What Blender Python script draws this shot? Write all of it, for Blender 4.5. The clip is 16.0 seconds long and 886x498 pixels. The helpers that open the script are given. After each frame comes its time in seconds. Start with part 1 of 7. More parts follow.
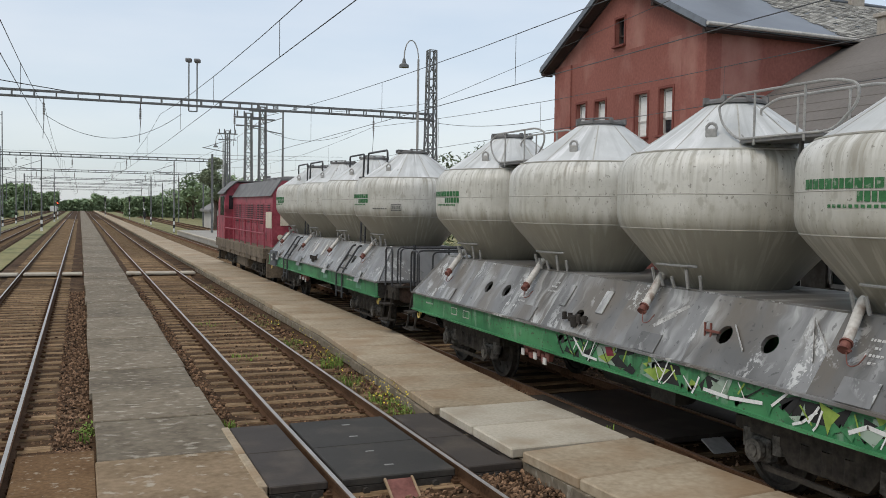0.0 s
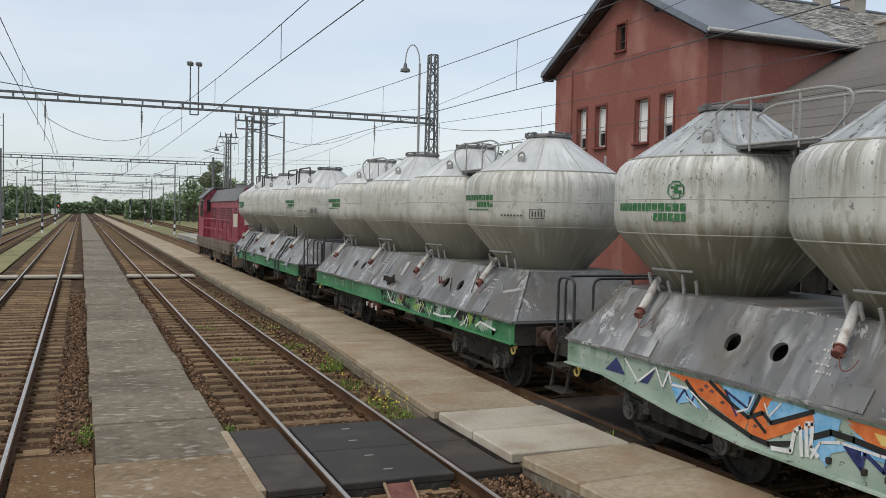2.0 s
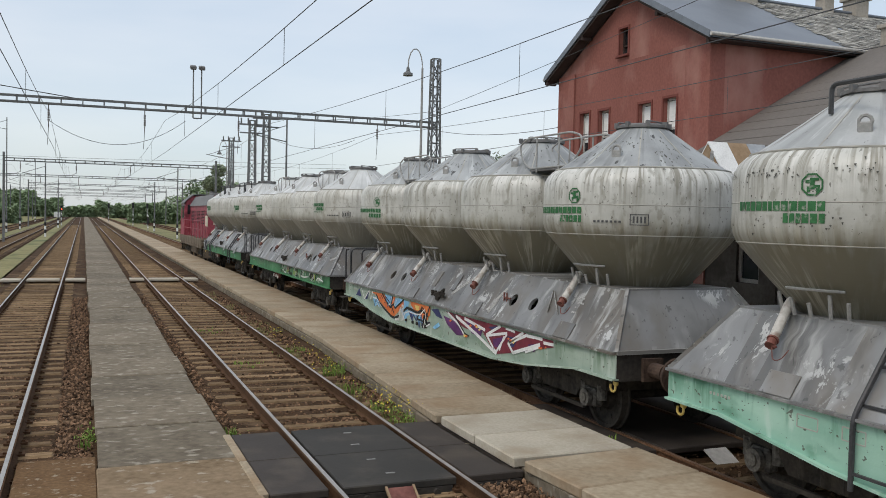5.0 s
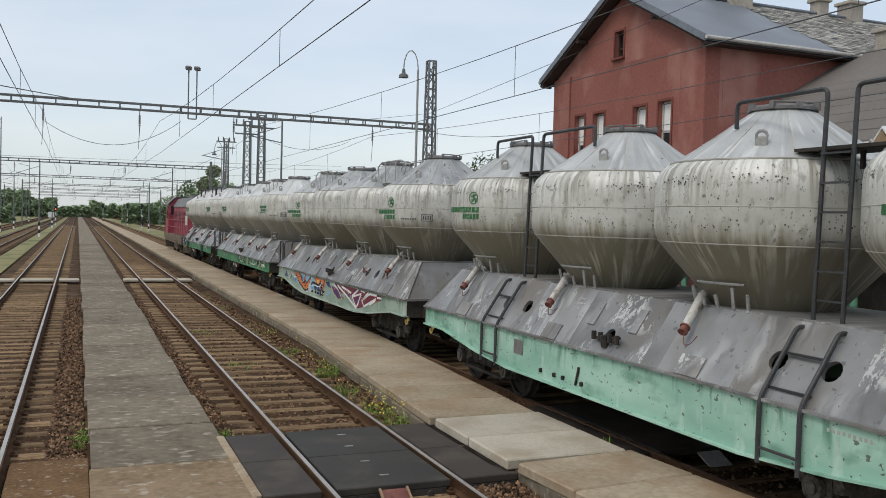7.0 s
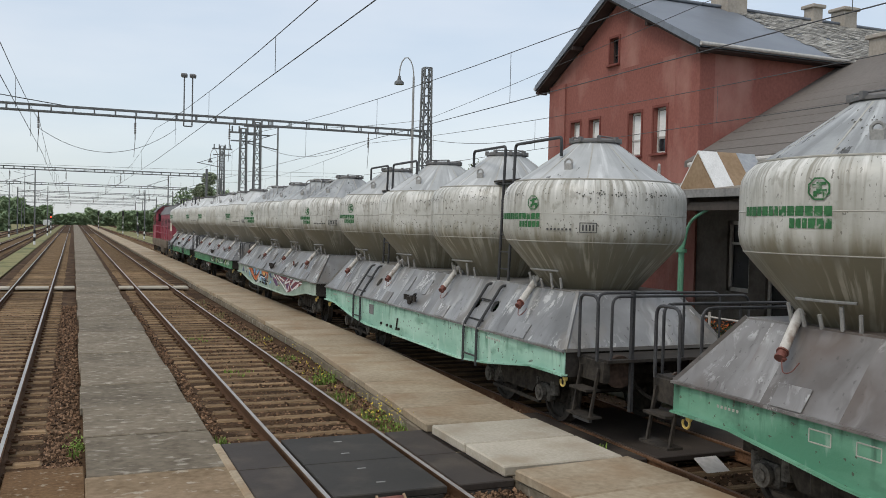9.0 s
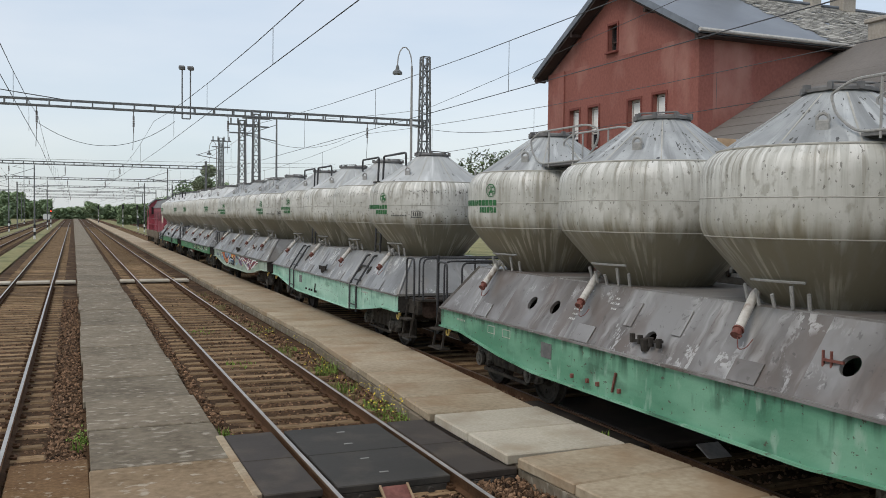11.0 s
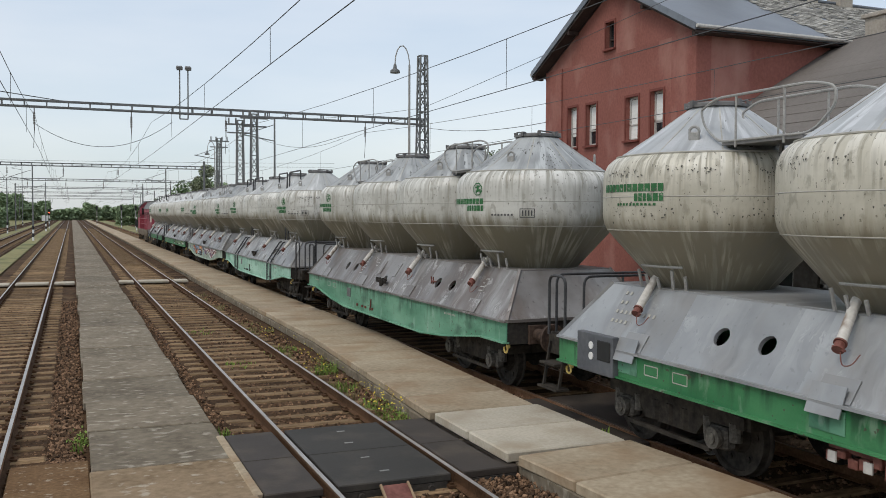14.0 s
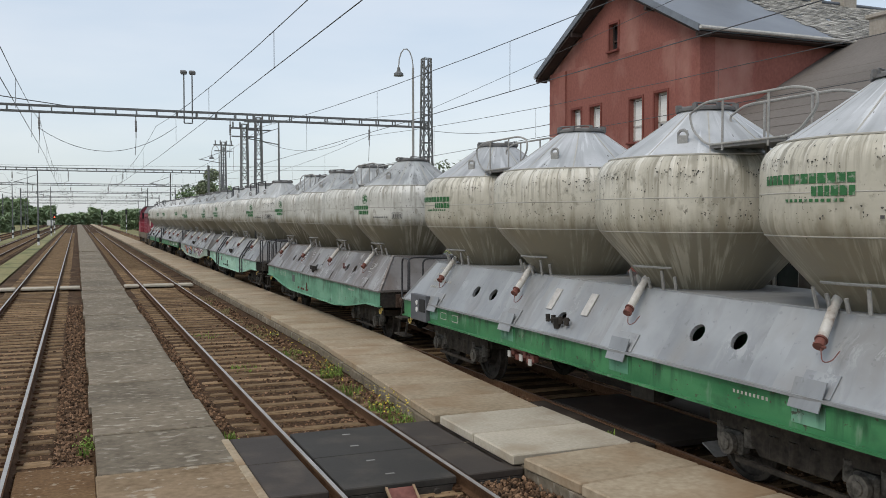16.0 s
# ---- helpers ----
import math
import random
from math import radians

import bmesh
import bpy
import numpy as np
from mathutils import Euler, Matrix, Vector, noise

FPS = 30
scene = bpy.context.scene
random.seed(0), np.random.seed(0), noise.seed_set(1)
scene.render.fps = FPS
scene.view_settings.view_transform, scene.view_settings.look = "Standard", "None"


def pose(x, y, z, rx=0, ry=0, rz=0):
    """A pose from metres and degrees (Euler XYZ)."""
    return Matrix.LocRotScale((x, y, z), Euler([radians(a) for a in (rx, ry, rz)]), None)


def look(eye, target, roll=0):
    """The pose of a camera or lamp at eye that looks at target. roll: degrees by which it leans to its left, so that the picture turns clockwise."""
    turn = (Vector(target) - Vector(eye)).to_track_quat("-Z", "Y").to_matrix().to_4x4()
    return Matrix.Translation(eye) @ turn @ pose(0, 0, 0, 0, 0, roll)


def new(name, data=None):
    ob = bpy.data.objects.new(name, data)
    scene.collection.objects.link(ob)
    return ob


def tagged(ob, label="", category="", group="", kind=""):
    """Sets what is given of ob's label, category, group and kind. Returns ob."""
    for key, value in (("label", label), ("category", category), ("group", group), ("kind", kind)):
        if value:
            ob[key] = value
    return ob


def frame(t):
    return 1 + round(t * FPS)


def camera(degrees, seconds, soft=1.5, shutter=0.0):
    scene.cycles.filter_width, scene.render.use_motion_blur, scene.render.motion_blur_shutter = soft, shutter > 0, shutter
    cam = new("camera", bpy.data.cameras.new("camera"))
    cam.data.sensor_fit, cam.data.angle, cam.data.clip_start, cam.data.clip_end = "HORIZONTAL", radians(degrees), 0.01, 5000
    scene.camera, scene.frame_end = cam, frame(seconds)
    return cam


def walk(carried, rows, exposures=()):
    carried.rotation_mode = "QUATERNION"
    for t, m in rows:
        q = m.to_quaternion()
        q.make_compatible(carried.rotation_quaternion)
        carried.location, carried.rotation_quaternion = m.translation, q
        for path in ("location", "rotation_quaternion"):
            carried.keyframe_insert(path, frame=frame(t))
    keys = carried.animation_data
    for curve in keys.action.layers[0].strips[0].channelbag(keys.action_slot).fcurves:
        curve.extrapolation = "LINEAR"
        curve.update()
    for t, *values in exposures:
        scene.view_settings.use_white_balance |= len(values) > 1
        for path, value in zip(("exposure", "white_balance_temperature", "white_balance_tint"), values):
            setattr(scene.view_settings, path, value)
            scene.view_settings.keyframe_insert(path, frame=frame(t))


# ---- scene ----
cam = camera(53.15, 16.0, 0.9)

EYE = (0.0, 0.0, 2.97)


def aim(turn, tilt, lean):
    """The camera's pose: degrees to the right of the track, up, and of lean to the left."""
    a, b = radians(turn), radians(tilt)
    way = Vector((math.sin(a) * math.cos(b), math.cos(a) * math.cos(b), math.sin(b)))
    return look(EYE, Vector(EYE) + way, lean)


VIEW = [
    (0.0, 22.32, -2.55, 0.94),
    (0.5, 22.21, -2.40, 1.00),
    (1.0, 22.24, -2.29, 1.06),
    (1.5, 22.21, -2.24, 1.05),
    (2.0, 22.29, -2.27, 1.21),
    (2.5, 22.29, -2.16, 1.36),
    (3.0, 22.26, -2.07, 1.54),
    (3.5, 22.16, -2.02, 1.48),
    (4.0, 22.05, -1.98, 1.33),
    (6.5, 22.34, -2.06, 1.37),
    (7.0, 22.46, -1.89, 1.55),
    (7.5, 22.58, -1.77, 1.75),
    (8.0, 22.61, -1.61, 1.71),
    (8.5, 22.75, -1.50, 1.52),
    (9.0, 22.70, -1.46, 1.38),
    (11.5, 22.66, -2.38, 0.56),
    (12.0, 22.58, -2.55, 0.47),
    (12.5, 22.51, -2.55, 0.45),
    (13.0, 22.57, -2.43, 0.47),
    (13.5, 22.62, -2.24, 0.40),
    (14.0, 22.76, -2.23, 0.27),
    (14.5, 22.73, -2.15, 0.19),
    (15.0, 22.61, -2.10, 0.12),
    (15.5, 22.51, -2.05, 0.08),
    (16.0, 22.47, -2.06, -0.02),
]
walk(cam, [(t, aim(a, b, c)) for t, a, b, c in VIEW])

# how far the train has run, in metres along the track
RUN = [
    (0.0, -0.00),
    (0.5, 2.11),
    (1.0, 4.20),
    (1.5, 6.16),
    (2.0, 8.12),
    (2.5, 10.03),
    (3.0, 11.99),
    (3.5, 13.88),
    (4.0, 15.76),
    (6.5, 25.54),
    (7.0, 27.37),
    (7.5, 29.20),
    (8.0, 30.96),
    (8.5, 32.77),
    (9.0, 34.58),
    (11.5, 43.32),
    (12.0, 45.01),
    (12.5, 46.60),
    (13.0, 48.27),
    (13.5, 49.94),
    (14.0, 51.59),
    (14.5, 53.24),
    (15.0, 54.88),
    (15.5, 56.54),
    (16.0, 58.25),
]

# ---- light ----
world = bpy.data.worlds.new("world")
scene.world = world
world.use_nodes = True
wn, wl = world.node_tree.nodes, world.node_tree.links
wn.clear()
sky = wn.new("ShaderNodeTexSky")
sky.sky_type, sky.sun_disc = "NISHITA", False
sky.sun_elevation, sky.sun_rotation = radians(48), radians(215)
sky_bg = wn.new("ShaderNodeBackground")
sky_bg.inputs["Strength"].default_value = 0.045
cloud_bg = wn.new("ShaderNodeBackground")
cloud_bg.inputs["Strength"].default_value = 0.69
w_co = wn.new("ShaderNodeTexCoord")
w_map = wn.new("ShaderNodeMapping")
w_map.inputs["Scale"].default_value = (1.2, 1.2, 5.0)
w_noise = wn.new("ShaderNodeTexNoise")
w_noise.inputs["Scale"].default_value, w_noise.inputs["Detail"].default_value = 1.6, 5.0
w_ramp = wn.new("ShaderNodeValToRGB")
w_ramp.color_ramp.elements[0].position, w_ramp.color_ramp.elements[0].color = 0.32, (0.70, 0.80, 0.91, 1)
w_ramp.color_ramp.elements[1].position, w_ramp.color_ramp.elements[1].color = 0.62, (0.94, 0.97, 1.01, 1)
w_add = wn.new("ShaderNodeAddShader")
w_out = wn.new("ShaderNodeOutputWorld")
wl.new(sky.outputs[0], sky_bg.inputs["Color"])
wl.new(w_co.outputs["Generated"], w_map.inputs["Vector"])
wl.new(w_map.outputs[0], w_noise.inputs["Vector"])
wl.new(w_noise.outputs["Fac"], w_ramp.inputs[0])
# an overcast sky is dimmer towards the horizon than overhead
w_sep = wn.new("ShaderNodeSeparateXYZ")
w_dim = wn.new("ShaderNodeMapRange")
w_dim.inputs["From Min"].default_value, w_dim.inputs["From Max"].default_value = 0.0, 0.35
w_dim.inputs["To Min"].default_value, w_dim.inputs["To Max"].default_value = 0.80, 1.0
w_mul = wn.new("ShaderNodeVectorMath")
w_mul.operation = "SCALE"
wl.new(w_co.outputs["Generated"], w_sep.inputs[0])
wl.new(w_sep.outputs["Z"], w_dim.inputs["Value"])
wl.new(w_ramp.outputs[0], w_mul.inputs[0])
wl.new(w_dim.outputs[0], w_mul.inputs["Scale"])
wl.new(w_mul.outputs[0], cloud_bg.inputs["Color"])
wl.new(sky_bg.outputs[0], w_add.inputs[0])
wl.new(cloud_bg.outputs[0], w_add.inputs[1])
wl.new(w_add.outputs[0], w_out.inputs[0])

sun_data = bpy.data.lights.new("sun", "SUN")
sun_data.energy, sun_data.angle, sun_data.color = 1.4, radians(25), (1.0, 0.92, 0.81)
sun = new("sun", sun_data)
sun.matrix_world = look((-42, -2, 60), (0, 12, 0))
scene.view_settings.exposure = 0.0


# ---- materials ----
def mat(name, low, high, rough=0.8, metal=0.0, big=1.0, fine=18.0, stretch=(1, 1, 1), bump=0.15, spread=0.0, stain=None, stain_at=0.6, stain_scale=3.0, stain_stretch=(1, 1, 1), soft=0.06, spec=0.4):
    """Two colours mixed by noise at two sizes, an optional layer of stains, and fine relief."""
    m = bpy.data.materials.new(name)
    m.use_nodes = True
    n, l = m.node_tree.nodes, m.node_tree.links
    p = n["Principled BSDF"]
    p.inputs["Metallic"].default_value = metal
    p.inputs["Specular IOR Level"].default_value = spec
    co = n.new("ShaderNodeTexCoord")
    mp = n.new("ShaderNodeMapping")
    mp.inputs["Scale"].default_value = stretch
    l.new(co.outputs["Object"], mp.inputs["Vector"])
    info = n.new("ShaderNodeObjectInfo")
    push = n.new("ShaderNodeVectorMath")
    push.operation = "MULTIPLY_ADD"
    push.inputs[1].default_value = (37.0, 23.0, 11.0)
    l.new(info.outputs["Random"], push.inputs[0])
    l.new(mp.outputs[0], push.inputs[2])
    a = n.new("ShaderNodeTexNoise")
    a.inputs["Scale"].default_value, a.inputs["Detail"].default_value = big, 6.0
    b = n.new("ShaderNodeTexNoise")
    b.inputs["Scale"].default_value, b.inputs["Detail"].default_value = fine, 8.0
    l.new(push.outputs[0], a.inputs["Vector"])
    l.new(push.outputs[0], b.inputs["Vector"])
    add = n.new("ShaderNodeMath")
    add.operation = "ADD"
    l.new(a.outputs["Fac"], add.inputs[0])
    l.new(b.outputs["Fac"], add.inputs[1])
    rg = n.new("ShaderNodeMapRange")
    rg.inputs["From Min"].default_value, rg.inputs["From Max"].default_value = 0.72, 1.28
    l.new(add.outputs[0], rg.inputs["Value"])
    mix = n.new("ShaderNodeMix")
    mix.data_type = "RGBA"
    mix.inputs[6].default_value, mix.inputs[7].default_value = (*low, 1), (*high, 1)
    l.new(rg.outputs[0], mix.inputs[0])
    colour = mix.outputs[2]
    if stain:
        sp = n.new("ShaderNodeMapping")
        sp.inputs["Scale"].default_value = stain_stretch
        l.new(co.outputs["Object"], sp.inputs["Vector"])
        sv = n.new("ShaderNodeVectorMath")
        sv.operation = "MULTIPLY_ADD"
        sv.inputs[1].default_value = (13.0, 51.0, 7.0)
        l.new(info.outputs["Random"], sv.inputs[0])
        l.new(sp.outputs[0], sv.inputs[2])
        s = n.new("ShaderNodeTexNoise")
        s.inputs["Scale"].default_value, s.inputs["Detail"].default_value = stain_scale, 7.0
        l.new(sv.outputs[0], s.inputs["Vector"])
        sr = n.new("ShaderNodeMapRange")
        sr.inputs["From Min"].default_value, sr.inputs["From Max"].default_value = stain_at - soft, stain_at + soft
        l.new(s.outputs["Fac"], sr.inputs["Value"])
        sm = n.new("ShaderNodeMix")
        sm.data_type = "RGBA"
        sm.inputs[7].default_value = (*stain, 1)
        l.new(sr.outputs[0], sm.inputs[0])
        l.new(colour, sm.inputs[6])
        colour = sm.outputs[2]
    if spread:
        hv = n.new("ShaderNodeHueSaturation")
        vr = n.new("ShaderNodeMapRange")
        vr.inputs["To Min"].default_value, vr.inputs["To Max"].default_value = 1 - spread, 1 + spread
        l.new(info.outputs["Random"], vr.inputs["Value"])
        l.new(vr.outputs[0], hv.inputs["Value"])
        l.new(colour, hv.inputs["Color"])
        colour = hv.outputs[0]
    l.new(colour, p.inputs["Base Color"])
    rr = n.new("ShaderNodeMapRange")
    rr.inputs["To Min"].default_value, rr.inputs["To Max"].default_value = max(0.05, rough - 0.12), min(1.0, rough + 0.12)
    l.new(b.outputs["Fac"], rr.inputs["Value"])
    l.new(rr.outputs[0], p.inputs["Roughness"])
    if bump:
        bp = n.new("ShaderNodeBump")
        bp.inputs["Strength"].default_value, bp.inputs["Distance"].default_value = bump, 0.02
        l.new(b.outputs["Fac"], bp.inputs["Height"])
        l.new(bp.outputs[0], p.inputs["Normal"])
    return m


def islands(m, amount=0.35):
    """Makes a material vary from one joined piece to the next."""
    n, l = m.node_tree.nodes, m.node_tree.links
    p = n["Principled BSDF"]
    was = p.inputs["Base Color"].links[0].from_socket
    g = n.new("ShaderNodeNewGeometry")
    r = n.new("ShaderNodeMapRange")
    r.inputs["To Min"].default_value, r.inputs["To Max"].default_value = 1 - amount, 1 + amount
    h = n.new("ShaderNodeHueSaturation")
    l.new(g.outputs["Random Per Island"], r.inputs["Value"])
    l.new(r.outputs[0], h.inputs["Value"])
    l.new(was, h.inputs["Color"])
    l.new(h.outputs[0], p.inputs["Base Color"])
    return m


class Nodes:
    """Short calls for building a material's node tree."""

    def __init__(self, name, rough, metal=0.0, spec=0.4):
        self.m = bpy.data.materials.new(name)
        self.m.use_nodes = True
        self.n, self.l = self.m.node_tree.nodes, self.m.node_tree.links
        self.p = self.n["Principled BSDF"]
        self.p.inputs["Metallic"].default_value = metal
        self.p.inputs["Specular IOR Level"].default_value = spec
        self.p.inputs["Roughness"].default_value = rough
        co = self.n.new("ShaderNodeTexCoord")
        cut = self.n.new("ShaderNodeSeparateXYZ")
        self.l.new(co.outputs["Object"], cut.inputs[0])
        self.x, self.y, self.z = cut.outputs
        info = self.n.new("ShaderNodeObjectInfo")
        self.chance = info.outputs["Random"]
        self.seed = self.math("MULTIPLY", self.chance, 61.0)

    def math(self, how, a, b=0.0):
        k = self.n.new("ShaderNodeMath")
        k.operation = how
        for i, q in enumerate((a, b)):
            if isinstance(q, (int, float)):
                k.inputs[i].default_value = q
            else:
                self.l.new(q, k.inputs[i])
        return k.outputs[0]

    def noise(self, u, v, su, sv, shift=0.0, detail=5.0):
        """Noise over a surface's own two directions, each with its own scale."""
        c = self.n.new("ShaderNodeCombineXYZ")
        self.l.new(self.math("MULTIPLY", u, su), c.inputs[0])
        self.l.new(self.math("MULTIPLY", v, sv), c.inputs[1])
        self.l.new(self.math("ADD", self.seed, shift), c.inputs[2])
        t = self.n.new("ShaderNodeTexNoise")
        t.inputs["Scale"].default_value, t.inputs["Detail"].default_value = 1.0, detail
        self.l.new(c.outputs[0], t.inputs["Vector"])
        return t.outputs["Fac"]

    def step(self, value, lo, hi, top=1.0):
        r = self.n.new("ShaderNodeMapRange")
        r.inputs["From Min"].default_value, r.inputs["From Max"].default_value = lo, hi
        r.inputs["To Max"].default_value = top
        self.l.new(value, r.inputs["Value"])
        return r.outputs[0]

    def mix(self, fac, a, b):
        k = self.n.new("ShaderNodeMix")
        k.data_type = "RGBA"
        self.l.new(fac, k.inputs[0])
        for i, q in ((6, a), (7, b)):
            if isinstance(q, tuple):
                k.inputs[i].default_value = (*q, 1)
            else:
                self.l.new(q, k.inputs[i])
        return k.outputs[2]

    def done(self, colour, relief=None, bump=0.1, spread=0.0):
        if spread:
            h = self.n.new("ShaderNodeHueSaturation")
            self.l.new(self.math("ADD", self.math("MULTIPLY", self.chance, 2 * spread), 1 - spread), h.inputs["Value"])
            self.l.new(colour, h.inputs["Color"])
            colour = h.outputs[0]
        self.l.new(colour, self.p.inputs["Base Color"])
        if relief is not None:
            k = self.n.new("ShaderNodeBump")
            k.inputs["Strength"].default_value, k.inputs["Distance"].default_value = bump, 0.02
            self.l.new(relief, k.inputs["Height"])
            self.l.new(k.outputs[0], self.p.inputs["Normal"])
        return self.m


def tank_coat(name, grey, pale, dirt, lime, grime, washed, rough=0.42, streaky=1.0):
    """Tank paint with dirt and lime runs from the upper seam and caked cement with washed runs on the cone."""
    g = Nodes(name, rough)
    u = g.math("MULTIPLY", g.math("ARCTAN2", g.y, g.math("MULTIPLY", g.x, -1.0)), 1.46)
    broad = g.noise(u, g.z, 0.9, 1.9, 0.0, 6.0)
    fine = g.noise(u, g.z, 24.0, 16.0, 7.0, 6.0)
    colour = g.mix(g.step(broad, 0.32, 0.68), grey, pale)
    thin = g.noise(u, g.z, 17.0, 0.9, 11.0, 8.0)
    wide = g.noise(u, g.z, 4.5, 0.5, 17.0)
    # dirt from the upper seam, fading out at uneven heights
    reach = g.step(g.math("ADD", g.z, g.math("MULTIPLY", wide, 1.3)), 3.75, 4.3)
    colour = g.mix(g.math("MULTIPLY", g.step(thin, 0.47, 0.60, 0.95 * streaky), reach), colour, dirt)
    colour = g.mix(g.step(wide, 0.54, 0.72, 0.5 * streaky), colour, dirt)
    chalk = g.noise(u, g.z, 11.0, 0.9, 23.0)
    high = g.step(g.math("ADD", g.z, g.math("MULTIPLY", broad, 0.6)), 3.6, 3.95)
    colour = g.mix(g.math("MULTIPLY", g.step(chalk, 0.51, 0.58, 0.9 * streaky), high), colour, lime)
    # rubbed band above the lower seam
    rub = g.noise(u, g.z, 9.0, 5.0, 31.0, 8.0)
    colour = g.mix(g.step(rub, 0.57, 0.66, 0.6 * streaky), colour, dirt)
    speck = g.noise(u, g.z, 26.0, 15.0, 37.0, 4.0)
    colour = g.mix(g.step(speck, 0.655, 0.675, 0.75 * streaky), colour, tuple(0.45 * c for c in dirt))
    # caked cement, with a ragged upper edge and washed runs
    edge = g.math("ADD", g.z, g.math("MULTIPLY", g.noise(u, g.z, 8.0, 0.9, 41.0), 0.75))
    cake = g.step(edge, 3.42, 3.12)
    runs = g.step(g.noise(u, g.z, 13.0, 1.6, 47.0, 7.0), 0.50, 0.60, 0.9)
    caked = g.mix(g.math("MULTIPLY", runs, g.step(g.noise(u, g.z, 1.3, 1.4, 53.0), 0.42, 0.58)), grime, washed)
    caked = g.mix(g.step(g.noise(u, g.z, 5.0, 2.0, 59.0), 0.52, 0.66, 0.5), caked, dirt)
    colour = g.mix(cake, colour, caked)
    colour = g.mix(g.step(fine, 0.60, 0.72, 0.35), colour, dirt)
    return g.done(colour, fine, 0.10, 0.04)


def cone_coat(name, low, high, fleck, flecks=0.66):
    """Paint of a tank's upper cone with runs and flaked spots that follow the slope."""
    g = Nodes(name, 0.5)
    turn = g.math("ARCTAN2", g.y, g.math("MULTIPLY", g.x, -1.0))
    colour = g.mix(g.step(g.noise(turn, g.z, 1.6, 2.2, 0.0, 6.0), 0.35, 0.65), low, high)
    colour = g.mix(g.step(g.noise(turn, g.z, 8.0, 0.9, 5.0), 0.5, 0.68, 0.6), colour, tuple(0.5 * (a + b) for a, b in zip(low, fleck)))
    colour = g.mix(g.step(g.noise(turn, g.z, 7.0, 1.4, 9.0), 0.58, 0.66, 0.6), colour, tuple(min(0.75, 1.35 * a) for a in high))
    spot = g.noise(turn, g.z, 11.0, 6.5, 13.0, 3.0)
    colour = g.mix(g.step(spot, flecks, flecks + 0.02), colour, fleck)
    fine = g.noise(turn, g.z, 40.0, 40.0, 21.0)
    colour = g.mix(g.step(fine, 0.58, 0.72, 0.5), colour, low)
    return g.done(colour, fine, 0.12, 0.05)


def casing_coat(name, dark, light, brown, pale, along="y", worn=1.0):
    """Weathered sheet metal: soft patches of two greys and brown, runs down the slope and scuffed flaking spots."""
    g = Nodes(name, 0.40, 0.15)
    bend = g.math("MULTIPLY", g.noise(g.y, g.z, 2.5, 2.5, 3.0, 2.0), 0.35)
    u = g.math("ADD", g.y if along == "y" else g.x, bend)
    colour = g.mix(g.step(g.noise(u, g.z, 0.9, 1.0, 0.0, 5.0), 0.38, 0.60), dark, light)
    colour = g.mix(g.step(g.noise(u, g.z, 1.4, 0.9, 7.0, 4.0), 0.48, 0.66, 0.8), colour, brown)
    zone = g.step(g.noise(u, g.z, 1.1, 0.8, 13.0, 3.0), 0.50, 0.62)
    runs = g.step(g.noise(u, g.z, 6.5, 1.3, 19.0, 7.0), 0.46, 0.62, 0.8 * worn)
    colour = g.mix(g.math("MULTIPLY", runs, zone), colour, pale)
    soot = g.step(g.noise(u, g.z, 5.0, 1.2, 27.0, 7.0), 0.57, 0.70, 0.5 * worn)
    colour = g.mix(soot, colour, tuple(0.6 * c for c in dark))
    grit = g.noise(u, g.z, 42.0, 30.0, 35.0, 4.0)
    scuff = g.step(g.math("ADD", g.noise(u, g.z, 9.0, 5.0, 33.0, 9.0), g.math("MULTIPLY", grit, 0.45)), 0.755, 0.82, 0.9 * worn)
    colour = g.mix(g.math("MULTIPLY", scuff, g.step(g.noise(u, g.z, 1.1, 1.5, 39.0, 3.0), 0.53, 0.63)), colour, tuple(min(0.7, 1.2 * c) for c in pale))
    pits = g.step(g.noise(u, g.z, 14.0, 12.0, 45.0, 6.0), 0.645, 0.68, 0.6 * worn)
    colour = g.mix(pits, colour, tuple(0.5 * c for c in dark))
    relief = g.math("ADD", g.noise(u, g.z, 2.2, 2.6, 51.0, 2.0), g.math("MULTIPLY", g.noise(u, g.z, 22.0, 22.0, 57.0), 0.12))
    return g.done(colour, relief, 0.4, 0.08)


def beam_coat(name, low, high, deep, pale):
    """Beam paint: faded zones, dark runs from the casing's lip, chips and a dirty foot."""
    g = Nodes(name, 0.45)
    colour = g.mix(g.step(g.noise(g.y, g.z, 0.8, 2.0, 0.0, 5.0), 0.36, 0.64), low, high)
    drip = g.step(g.noise(g.y, g.z, 7.0, 1.2, 7.0, 6.0), 0.50, 0.64)
    reach = g.step(g.math("ADD", g.z, g.math("MULTIPLY", g.noise(g.y, g.z, 2.0, 0.5, 11.0, 3.0), 0.7)), 1.28, 1.56)
    colour = g.mix(g.math("MULTIPLY", drip, reach), colour, deep)
    colour = g.mix(g.step(g.noise(g.y, g.z, 1.5, 2.6, 17.0, 5.0), 0.57, 0.70, 0.7), colour, deep)
    colour = g.mix(g.step(g.noise(g.y, g.z, 6.0, 2.0, 23.0, 6.0), 0.60, 0.70, 0.6), colour, pale)
    chips = g.noise(g.y, g.z, 13.0, 16.0, 29.0, 5.0)
    colour = g.mix(g.step(chips, 0.655, 0.675, 0.8), colour, (0.07, 0.055, 0.04))
    fine = g.noise(g.y, g.z, 30.0, 30.0, 31.0)
    return g.done(colour, fine, 0.12, 0.04)


